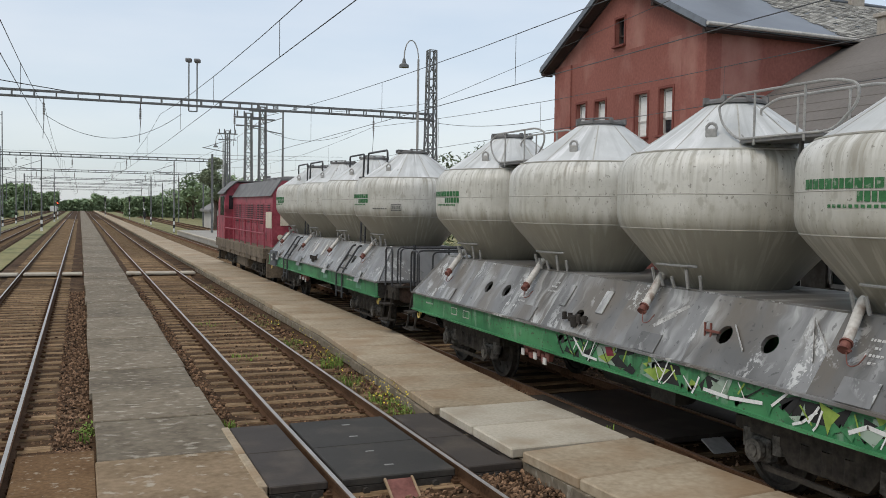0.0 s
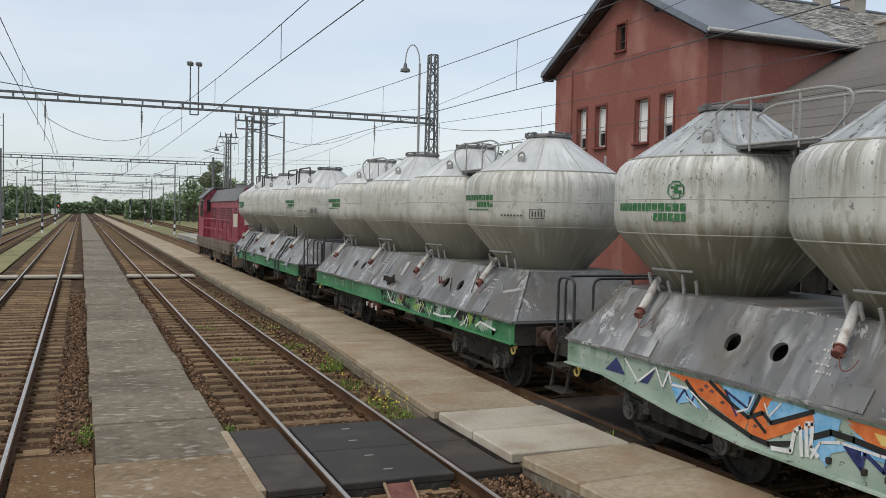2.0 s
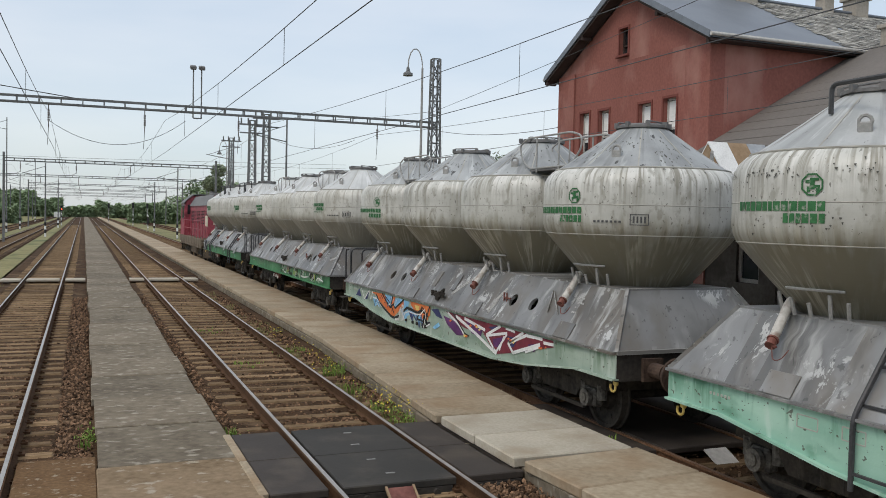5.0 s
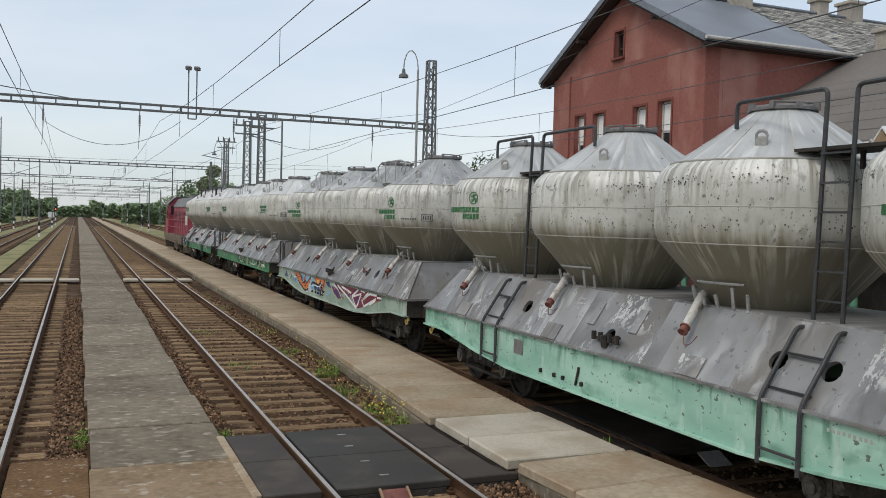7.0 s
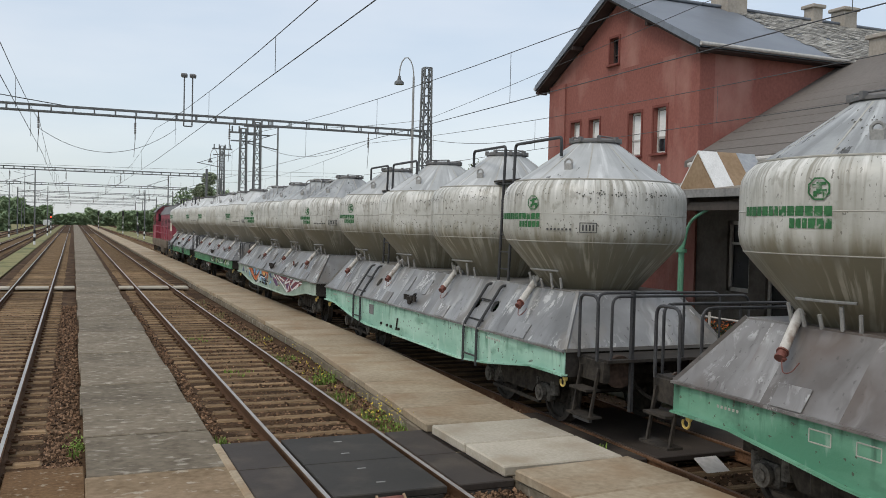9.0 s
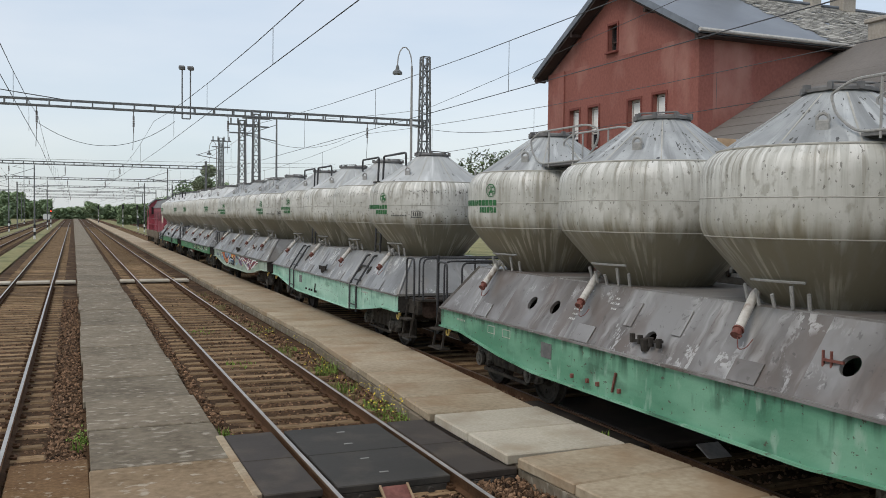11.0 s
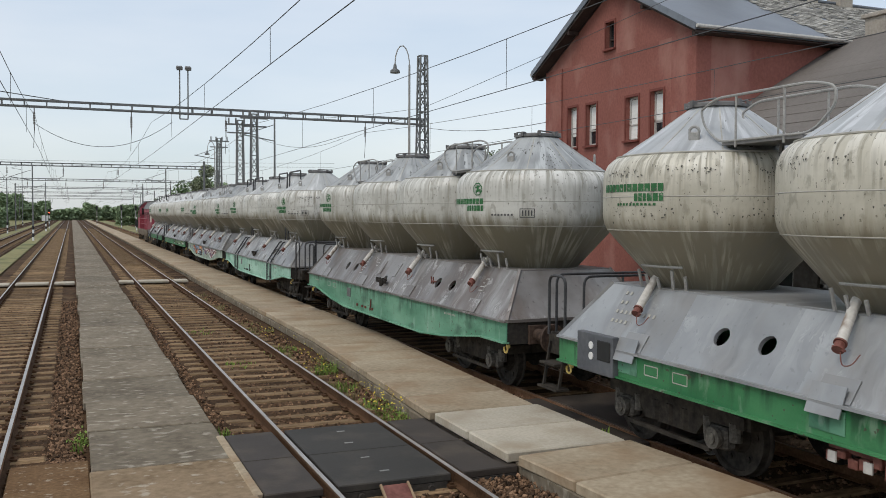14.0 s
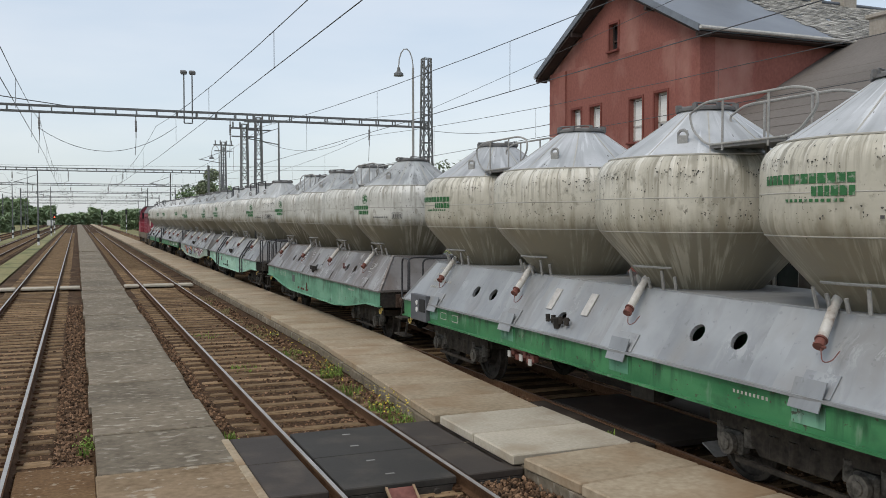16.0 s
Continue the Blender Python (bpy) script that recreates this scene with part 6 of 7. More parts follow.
        add(M_PURPLE, 2, [(-2.67, 0.50), (-3.10, 0.66), (-2.94, 0.26), (-2.72, 0.26)])
        add(M_NAVY, 2, [(-3.22, 0.71), (-3.64, 0.77), (-3.44, 0.37), (-3.28, 0.39)])
        add(M_PURPLE, 2, [(-3.93, 0.59), (-4.33, 0.72), (-4.14, 0.33)])
        add(M_NAVY, 2, [(-2.49, 0.85), (-2.91, 0.98), (-2.75, 0.77)])
        add(M_PALEGREEN, 2, [(-1.73, 0.47), (-2.34, 0.42), (-2.72, 0.04), (-2.25, 0.05)])
        add(M_WHITE, 4, [(-0.69, 0.95), (-1.24, 0.63), (-1.45, 0.36)], 0.045)
        add(M_WHITE, 4, [(-1.09, 0.91), (-1.99, 0.50), (-2.81, 0.05)], 0.06)
        add(M_WHITE, 4, [(-1.49, 0.91), (-2.36, 0.72)], 0.055)
        add(M_WHITE, 4, [(-2.96, 0.98), (-2.43, 0.58), (-2.72, 0.19), (-2.84, 0.08)], 0.05)
        add(M_WHITE, 4, [(-2.43, 0.55), (-3.21, 0.81)], 0.045)
        add(M_WHITE, 4, [(-2.79, 0.06), (-3.21, 0.78)], 0.045)
        add(M_WHITE, 4, [(-3.78, 0.98), (-3.26, 0.48), (-3.92, 0.94)], 0.05)
        add(M_WHITE, 4, [(-3.26, 0.48), (-3.44, 0.18), (-4.33, 0.68)], 0.055)
        add(M_WHITE, 4, [(-3.93, 0.91), (-4.40, 0.93)], 0.05)
        add(M_WHITE, 4, [(-3.17, 0.96), (-3.49, 0.93)], 0.035)
        add(M_WHITE, 4, [(-3.87, 0.29), (-4.33, 0.58)], 0.035)
        add(M_WHITE, 4, [(-3.10, 0.66), (-2.94, 0.18)], 0.04)
        add(M_WHITE, 4, [(-4.45, 0.79), (-4.74, 0.80)], 0.045)
        add(M_YELLOW, 5, [(-1.97, 0.72), (-2.03, 0.79), (-2.09, 0.76), (-2.04, 0.69)])
        add(M_YELLOW, 5, [(-2.08, 0.66), (-2.14, 0.73), (-2.20, 0.70), (-2.14, 0.63)])
        add(M_ORANGE, 5, [(-1.92, 0.75), (-1.98, 0.82), (-2.04, 0.80), (-1.98, 0.72)])
        add(M_ORANGE, 5, [(-0.75, 0.66), (-0.82, 0.74), (-0.90, 0.71), (-0.82, 0.63)])
        add(M_ORANGE, 5, [(-3.23, 0.62), (-3.27, 0.68), (-3.32, 0.66), (-3.28, 0.59)])
        add(M_ORANGE, 5, [(-3.31, 0.58), (-3.35, 0.64), (-3.40, 0.61), (-3.36, 0.55)])
        add(M_YELLOW, 5, [(-3.41, 0.52), (-3.46, 0.59), (-3.50, 0.56), (-3.46, 0.49)])
        add(M_ORANGE, 5, [(-4.28, 0.53), (-4.32, 0.60), (-4.36, 0.57), (-4.32, 0.49)])
        add(M_ORANGE, 5, [(-4.34, 0.52), (-4.38, 0.60), (-4.42, 0.56), (-4.38, 0.48)])
        add(M_YELLOW, 5, [(-1.44, 0.28), (-1.51, 0.36), (-1.58, 0.33), (-1.51, 0.25)])
        add(M_ORANGE, 5, [(-1.52, 0.28), (-1.59, 0.36), (-1.65, 0.34), (-1.59, 0.26)])
        add(M_ORANGE, 5, [(-1.69, 0.69), (-1.75, 0.77), (-1.82, 0.74), (-1.75, 0.66)])
        add(M_ORANGE, 5, [(-4.48, 0.59), (-4.52, 0.67), (-4.55, 0.64), (-4.52, 0.56)])
        add(M_BLACK, 3, [(-0.96, 0.97), (-1.51, 0.38), (-1.68, 0.34)], 0.03)
    else:
        # a tangle of dark, lime and white wedges running into one another
        edge_hi = [(0.7 - 0.45 * k, r.uniform(0.85, 1.0)) for k in range(15)]
        edge_lo = [(y + r.uniform(-0.1, 0.1), r.uniform(0.03, 0.35)) for y, _ in edge_hi]
        for k in range(14):
            if k not in (9, 10):
                add((M_GREEN, M_BLACK, M_GREEN, M_PALEGREEN, M_BLACK)[k % 5], 1, [edge_hi[k], edge_hi[k + 1], edge_lo[k + 1], edge_lo[k]])
        for k in range(46):
            y0, q = r.uniform(-5.6, 0.6), r.uniform(0.1, 0.75)
            w, lean = r.uniform(0.08, 0.34), r.uniform(-0.3, 0.3)
            m = (M_BLACK, M_GREEN, M_GREEN, M_LIME, M_GREEN, M_PALEGREEN, M_BLACK)[k % 7]
            add(m, 2, [(y0, q), (y0 - w, min(0.97, q + r.uniform(0.1, 0.4))), (y0 - w - lean, min(0.98, q + r.uniform(0.3, 0.7))), (y0 - w * 0.6 - lean * 0.4, max(0.02, q - r.uniform(0.1, 0.5)))])
        for k in range(30):
            y0, q = r.uniform(-5.6, 0.5), r.uniform(0.15, 0.6)
            d = r.choice((-1, 1)) * r.uniform(0.1, 0.35)
            add((M_WHITE, M_WHITE, M_LIME, M_BLACK)[k % 4], 3, [(y0, min(0.97, q + r.uniform(0.4, 0.8))), (y0 + d * 0.6, q), (y0 + d, max(0.03, q - r.uniform(0.3, 0.6)))][: 3 if k % 2 else 2], r.uniform(0.012, 0.032))
        add(M_WHITE, 4, [(-2.9, 0.32), (-3.3, 0.27), (-3.8, 0.42)], 0.04)
        add(M_WHITE, 4, [(-0.1, 0.92), (-0.35, 0.25), (-0.7, 0.2)], 0.035)
        add(M_WHITE, 4, [(-4.9, 0.3), (-5.1, 0.62), (-5.7, 0.4)], 0.04)
        add(M_WINE, 4, [(-0.9, 0.9), (-1.05, 0.95), (-1.12, 0.6), (-0.95, 0.5)])
    for (level, _), (m, bm) in layers.items():
        tagged(part("graffiti", bm, m, parent, "spray-painted graffiti strokes"), kind="stuff")


wheel_bm = B()
for s in (-1, 1):
    ring = [(0.19, s * 0.685), (0.19, s * 0.82)]
    prof = [(0.06, 0.60), (0.17, 0.62), (0.19, 0.70), (0.39, 0.715), (0.40, 0.69), (0.488, 0.69), (0.488, 0.712), (0.462, 0.73), (0.458, 0.82), (0.40, 0.82), (0.395, 0.775), (0.20, 0.76), (0.17, 0.85), (0.08, 0.85)]
    n = 32
    rings = [[wheel_bm.verts.new((s * h, r * math.cos(2 * math.pi * j / n), r * math.sin(2 * math.pi * j / n))) for j in range(n)] for r, h in prof]
    for a, b in zip(rings, rings[1:]):
        for j in range(n):
            wheel_bm.faces.new((a[j], a[(j + 1) % n], b[(j + 1) % n], b[j]))
    for k in range(6):
        t = k * math.pi / 3
        rod(wheel_bm, (s * 0.70, 0.3 * math.cos(t), 0.3 * math.sin(t)), (s * 0.785, 0.3 * math.cos(t), 0.3 * math.sin(t)), 0.035, 8)
rod(wheel_bm, (-0.98, 0, 0), (0.98, 0, 0), 0.07, 12)
ME_WHEEL = made("wheelset", wheel_bm, M_BOGIE, True)

bm = B()
for s in (-1, 1):
    prism(bm, [(-1.3, 0.62), (-1.3, 0.75), (-0.6, 0.80), (-0.45, 0.92), (0.45, 0.92), (0.6, 0.80), (1.3, 0.75), (1.3, 0.62), (0.65, 0.60), (0.5, 0.40), (-0.5, 0.40), (-0.65, 0.60)], "x", s * 1.0 - 0.05, s * 1.0 + 0.05)
    for y in (-0.28, 0, 0.28):
        rod(bm, (s * 1.0, y, 0.42), (s * 1.0, y, 0.66), 0.085, 10)
    bar(bm, (s * 1.08, -0.8, 0.3), (s * 1.08, 0.8, 0.3), 0.05)
box(bm, (0, 0, 0.72), (2.0, 0.42, 0.26))
for y in (-1.3, 1.3):
    box(bm, (0, y, 0.68), (2.0, 0.1, 0.14))
ME_BOGIE = made("bogie_frame", bm, M_BOGIE)
bm = B()
box(bm, (0, 0, 0.46), (0.16, 0.3, 0.26), chamfer=0.03)
rod(bm, (-0.1, 0, 0.46), (-0.16, 0, 0.46), 0.125, 16)
rod(bm, (-0.16, 0, 0.46), (-0.18, 0, 0.46), 0.07, 12)
for s in (-1, 1):
    rod(bm, (0, s * 0.22, 0.45), (0, s * 0.22, 0.66), 0.075, 10)
ME_BOX = made("axle_box", bm, M_AXLEBOX)
bm = B()
rod(bm, (0, 0, 0), (0, 0.34, 0), 0.10, 14)
rod(bm, (0, 0.30, 0), (0, 0.54, 0), 0.075, 14)
rod(bm, (0, 0.54, 0), (0, 0.585, 0), 0.23, 24, 0.22)
box(bm, (0, 0.05, 0), (0.3, 0.06, 0.3))
ME_BUFFER = made("buffer", bm, M_BUFFER)
bm = B()
box(bm, (0, 0.2, 0), (0.12, 0.4, 0.1))
for k in range(3):
    tube(bm, [(0.07 * math.cos(a), 0.44 + 0.08 * k, -0.08 - 0.09 * k + 0.08 * math.sin(a)) for a in np.linspace(0, 2 * math.pi, 10)[:-1]], 0.022, 6, True)
tube(bm, rounded([(0.35, 0.05, -0.05), (0.36, 0.3, -0.3), (0.2, 0.5, -0.42)], 0.15), 0.025, 6)
ME_COUPLER = made("coupling", bm, M_DARKSTEEL)


def add_bogie(v, y):
    share("bogie_frame", ME_BOGIE, v, (0, y, 0))
    for d in (-0.9, 0.9):
        w = share("wheelset", ME_WHEEL, v, (0, y + d, 0.46))
        WHEELS.append((w, y + d))
        for s, rz in ((-1, 0), (1, 180)):
            share("axle_box", ME_BOX, v, (s * 1.0, y + d, 0), rz)


def wagon(mid, label, beam, skirt, fish, front, rear, names=(0, 3), title=(0.6, 3.2), title_rear=None, logo=True, paint=0, ladders=False, pads=False, box_front=False, tagbars=False, coat=(), flakes=False):
    """A cement wagon: four turned tanks over a sheet casing on a side-beam frame. front, rear: a railed end platform there."""
    v = empty("cement_wagon", (TRACK_C, mid, 0), label, "freight wagon", "cement wagons of the train")
    KEYED.append((v, mid))
    signs = [made("green_lettering", lettering(*at, logo), M_SIGNGREEN) for at in (title, title_rear or title)]
    for s in (-1, 1):
        bm = B()
        ys = [-HL, -5.4, -4.6, -3.9, -2.7, 0, 2.7, 3.9, 4.6, 5.4, HL]
        outline = [(y, belly(fish, y)) for y in ys] + [(HL, BZ - 0.03), (-HL, BZ - 0.03)]
        prism(bm, outline, "x", s * HW - 0.008, s * HW + 0.008)
        for y in np.linspace(-HL + 0.1, HL - 0.1, 9):
            zb = belly(fish, y)
            box(bm, (s * (HW - 0.05), y, (zb + BZ) / 2), (0.08, 0.02, BZ - zb - 0.06))
        beam_ob = part("side_beam", bm, beam, v)
        bm = B()
        for a, b in zip(ys, ys[1:]):
            prism(bm, [(a, belly(fish, a) - 0.025), (b, belly(fish, b) - 0.025), (b, belly(fish, b)), (a, belly(fish, a))], "x", s * HW - 0.06, s * HW + 0.045)
        bmesh.ops.remove_doubles(bm, verts=bm.verts[:], dist=0.0008)
        part("lower_flange", bm, beam, beam_ob)
        if s < 0 and paint:
            graffiti(beam_ob, fish, paint)
        if s < 0:
            bm = B()
            for k in range(9):
                box(bm, (-HW - 0.011, -4.3 + k * 0.06, 1.14), (0.004, 0.03, 0.035))
            for k in range(6):
                box(bm, (-HW - 0.011, 5.6 - k * 0.06, 1.12), (0.004, 0.032, 0.03))
            for k in (0, 1):
                for c, s2 in (((4.2 - k * 0.55, 1.16), (0.26, 0.012)), ((4.2 - k * 0.55, 1.04), (0.26, 0.012)), ((4.33 - k * 0.55, 1.10), (0.012, 0.12)), ((4.07 - k * 0.55, 1.10), (0.012, 0.12))):
                    box(bm, (-HW - 0.011, *c), (0.004, *s2))
            tagged(part("painted_marking", bm, M_PALERUN, beam_ob), kind="stuff")
            if fish:
                for y in (1.6, 1.2, 0.95, 0.45):
                    bm = B()
                    box(bm, (-HW - 0.025, y, 0.78), (0.05, 0.045, 0.06), chamfer=0.008)
                    part("brake_knob", bm, M_CAP if beam is M_JADE else M_DARKSTEEL, beam_ob)
                bm = B()
                bar(bm, (-HW - 0.03, 0.6, 0.74), (-HW - 0.03, 0.52, 1.0), 0.025)
                part("brake_handle", bm, M_CAP if beam is M_JADE else M_DARKSTEEL, beam_ob)
            if fish and not paint:
                bm = B()
                box(bm, (-HW - 0.014, 2.35, 1.02), (0.012, 0.3, 0.22))
                part("label_holder", bm, M_ROOFGREY, beam_ob)
    for s in (-1, 1):
        bm = B()
        box(bm, (0, s * (HL - 0.06), 1.07), (2 * HW - 0.02, 0.1, 0.36))
        part("headstock", bm, M_DARKSTEEL, v)
    bm = B()
    box(bm, (0, 0, 1.02), (0.5, 2 * HL - 0.3, 0.3))
    for y in np.linspace(-5.5, 5.5, 10):
        box(bm, (0, y, 1.06), (2 * HW - 0.1, 0.12, 0.2))
    part("centre_sill", bm, M_DARKSTEEL, v)
    bm = B()
    rod(bm, (-0.3, -1.2, 0.62), (-0.3, 0.6, 0.62), 0.2, 16)
    rod(bm, (0.4, 0.2, 0.7), (0.4, 1.2, 0.7), 0.15, 14)
    bar(bm, (0, -3.2, 0.6), (0, 3.2, 0.66), 0.05)
    box(bm, (-0.9, -1.6, 0.72), (0.2, 0.5, 0.25))
    part("brake_gear", bm, M_DARKSTEEL, v)
    # sheet casing
    cuts = [-HL, -4.9, -4.35, -3.95, -2.45, -1.2, -0.85, 0.9, 1.9, 2.3, 4.0, 5.0, 5.4, HL]
    holes = [(3.25, 0.46, 0.115), (2.55, 0.46, 0.115), (-2.9, 0.46, 0.115), (-3.6, 0.46, 0.115), (0.06, 0.28, 0.11)]
    for s in (-1, 1):
        for i, (a, b) in enumerate(zip(cuts, cuts[1:])):
            bm = B()
            if i in (0, len(cuts) - 2):
                e = HL - 0.56
                if i == 0:
                    q = [(s * HW, -HL, BZ), (s * HW, b, BZ), (s * (HW - 0.52), b, TZ), (s * (HW - 0.52), -e, TZ)]
                else:
                    q = [(s * HW, a, BZ), (s * HW, HL, BZ), (s * (HW - 0.52), e, TZ), (s * (HW - 0.52), a, TZ)]
                bm.faces.new([bm.verts.new(p) for p in q])
            else:
                plate_with_holes(bm, a, b, [h for h in holes if a < h[0] < b and s < 0], s)
                bmesh.ops.remove_doubles(bm, verts=bm.verts[:], dist=0.0008)
            ob = part("casing_sheet", bm, skirt, v)
        # a lip along the lower edge
        bm = B()
        box(bm, (s * (HW + 0.015), 0, BZ - 0.012), (0.09, 2 * HL, 0.03))
        part("casing_lip", bm, skirt, v)
    for s in (-1, 1):
        bm = B()
        e = HL - 0.56
        nx = 3
        for k in range(nx):
            a, b = -1 + 2 * k / nx, -1 + 2 * (k + 1) / nx
            bm.faces.new([bm.verts.new(p) for p in ((a * HW, s * (HL - 0.006 * (k % 2)), BZ), (b * HW, s * (HL - 0.006 * (k % 2)), BZ), (b * (HW - 0.52), s * e, TZ), (a * (HW - 0.52), s * e, TZ))])
        part("end_sheet", bm, END_COAT[skirt], v)
        bm = B()
        for x in (-1, 1):
            bar(bm, (x * HW, s * HL, BZ), (x * (HW - 0.52), s * e, TZ), 0.05)
        bar(bm, (-HW, s * (HL + 0.01), BZ), (HW, s * (HL + 0.01), BZ), 0.05)
        part("corner_angle", bm, skirt, v)
    bm = B()
    box(bm, (0, 0, TZ - 0.02), (2 * (HW - 0.52) + 0.03, 2 * (HL - 0.56) + 0.03, 0.035))
    part("casing_top", bm, skirt, v)
    # repair patches, lids and small fittings on the near casing
    tilt = Euler((0, math.atan2(0.52, TZ - BZ) , 0)).to_matrix()

    def on_casing(y, share_up, lift=0.012):
        return (-(HW - 0.52 * share_up) - lift * 0.83, y, BZ + (TZ - BZ) * share_up + lift * 0.55)
    slip = -0.1 if tagbars else 0.0
    for y, w, h in ((0.62 + slip, 0.17, 0.36), (-0.38 + slip, 0.17, 0.36)):
        bm = B()
        box(bm, on_casing(y, 0.58), (0.02, w, h), tilt, 0.006)
        part("cover_plate", bm, M_FASCIA if pads else skirt, v)
    bm = B()
    c = on_casing(0.0, 0.22, 0.06)
    bar(bm, (c[0], -0.3, c[2] + 0.03), (c[0], 0.3, c[2] - 0.03), 0.035)
    for y in (-0.26, -0.1, 0.12, 0.28):
        rod(bm, (c[0] - 0.02, y, c[2] - 0.05), (c[0] - 0.02, y, c[2] + 0.06), 0.035, 8)
    rod(bm, (c[0], 0.02, c[2] - 0.12), (c[0] - 0.02, 0.02, c[2] + 0.03), 0.06, 10)
    part("valve_manifold", bm, M_DARKSTEEL, v)
    if not pads and not ladders:
        bm = B()
        for y in (-2.75,):
            c = on_casing(y, 0.46, 0.03)
            for d in (-0.05, 0.05):
                bar(bm, (c[0], y + 0.1 + d, c[2] - 0.09), (c[0], y + 0.1 + d, c[2] + 0.09), 0.02)
            bar(bm, (c[0], y - 0.1, c[2]), (c[0], y + 0.15, c[2]), 0.025)
        part("hole_bracket", bm, M_CAP, v)
    for k, y in enumerate(TANKS):
        bm = B()
        c = on_casing(y - 0.12, 0.14)
        box(bm, c, (0.014, 0.42, 0.26), tilt, 0.004)
        part("reinforcing_patch", bm, skirt, v)
    if tagbars:
        bm = B()
        for row in range(4):
            for k in range((2, 2, 9, 4)[row]):
                c = on_casing(5.35 - 0.1 * k, 0.85 - row * 0.15, 0.008)
                box(bm, c, (0.004, 0.042, 0.05), tilt)
        tagged(part("painted_marking", bm, M_PALERUN, v), kind="stuff")
    else:
        bm = B()
        r = random.Random(int(mid * 10))
        for y0, top, rows, wide in ((2.05, 0.84, 7, 0.3), (1.25, 0.78, 3, 0.26), (-4.75, 0.72, 4, 0.22)):
            for row in range(rows):
                y = y0 - r.uniform(0, 0.1)
                while y > y0 - wide * r.uniform(0.5, 1.0):
                    w = r.uniform(0.018, 0.04)
                    box(bm, on_casing(y - w / 2, top - row * 0.085, 0.006), (0.003, w, 0.028), tilt)
                    y -= w + 0.014
        tagged(part("painted_marking", bm, M_CHALK, v), kind="stuff")
    scrawls = {
        3: [(-2.49, 0.66, -2.23, 0.15), (-2.41, 0.41, -2.32, 0.08), (-3.98, 0.77, -4.17, 0.37), (-3.98, 0.77, -4.48, 0.37), (-0.44, 0.31, -1.13, 0.85)],
        2: [(-2.1, 0.75, -1.7, 0.45), (-1.95, 0.6, -1.65, 0.38), (-4.0, 0.85, -4.25, 0.35), (-4.0, 0.85, -4.35, 0.5), (-5.25, 0.62, -5.4, 0.5), (-5.4, 0.5, -5.75, 0.58), (-5.75, 0.58, -6.05, 0.66), (-3.3, 0.3, -3.0, 0.6)],
    }
    for ya, sa, yb, sb in scrawls.get(paint, ()):
        bm = B()
        bar(bm, on_casing(ya, sa, 0.010), on_casing(yb, sb, 0.010), 0.004, 0.045)
        part("paint_stroke", bm, M_CHALK, v, "pale scrawled paint stroke")
    # tanks
    for k, y in enumerate(TANKS):
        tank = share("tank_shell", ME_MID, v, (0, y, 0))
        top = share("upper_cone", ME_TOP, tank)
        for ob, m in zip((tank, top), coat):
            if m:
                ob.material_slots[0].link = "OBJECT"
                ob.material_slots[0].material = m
        share("weld_seam", ME_SEAM, tank)
        spread = []
        if flakes:
            spread.append(ME_SPOT[k % 2])
        if not coat:
            spread.append(ME_TOPSPOT[k % 2])
        for me in spread:
            tagged(share(me.name.split(".")[0], me, tank), kind="stuff")
        share("filling_lid", ME_LID, tank, (0, 0, 0), k * 37)
        share("clamp_bolts", ME_STUBS, tank)
        back = -0.16 if tagbars else 0.0
        share("discharge_pipe", ME_PIPE, tank, (0, back, 0))
        share("pipe_coupling", ME_CAP, tank, (0, back, 0))
        for a in (100, 215, 330):
            share("lifting_eye", ME_EYE, tank, (1.02 * math.cos(radians(a)), 1.02 * math.sin(radians(a)), 3.87), a + 90)
        if k in names:
            tagged(share("green_lettering", signs[0 if k < 2 else 1], tank), kind="stuff")
        if k == 3:
            tagged(share("number_panel", ME_NUM, tank), kind="stuff")
    # walkways between the tank tops with their railings
    for y in (3.18, -3.18):
        bm = B()
        box(bm, (-0.42, y, 3.81), (0.62, 1.25, 0.035))
        for d in (-0.5, 0, 0.5):
            bar(bm, (-0.42, y + d, 3.80), (-0.42, y + d, 3.60), 0.04)
        wk = part("walkway", bm, M_DARKSTEEL if ladders else M_ROOFGREY, v)
        tubes = M_BLACKTUBE if ladders else M_GREYTUBE
        bm = B()
        if ladders:
            tube(bm, rounded([(-0.72, y + 1.55, 4.12), (-0.72, y + 1.55, 4.42), (-0.72, y + 0.2, 4.42), (-0.80, y + 0.2, 2.02)], 0.08), 0.026)
            tube(bm, rounded([(-0.72, y - 1.75, 4.12), (-0.72, y - 1.75, 4.42), (-0.72, y - 0.18, 4.42), (-0.80, y - 0.18, 2.02)], 0.08), 0.026)
            for z in np.arange(2.25, 3.8, 0.3):
                bar(bm, (-0.78, y - 0.18, z), (-0.78, y + 0.2, z), 0.022)
        else:
            for x in (-0.73, -0.1):
                tube(bm, rounded([(x, y + 1.0, 4.2), (x, y + 0.95, 4.05), (x, y + 0.7, 3.84), (x, y - 0.75, 3.84), (x, y - 1.05, 4.1), (x, y - 1.05, 4.28), (x, y - 0.75, 4.36), (x, y + 0.75, 4.36), (x, y + 1.0, 4.25), (x, y + 1.0, 4.2)], 0.15), 0.016, 6)
                for d in (-0.35, 0.4):
                    rod(bm, (x, y + d, 3.76), (x, y + d, 4.36), 0.014, 6)
        part("walkway_railing", bm, tubes, wk)
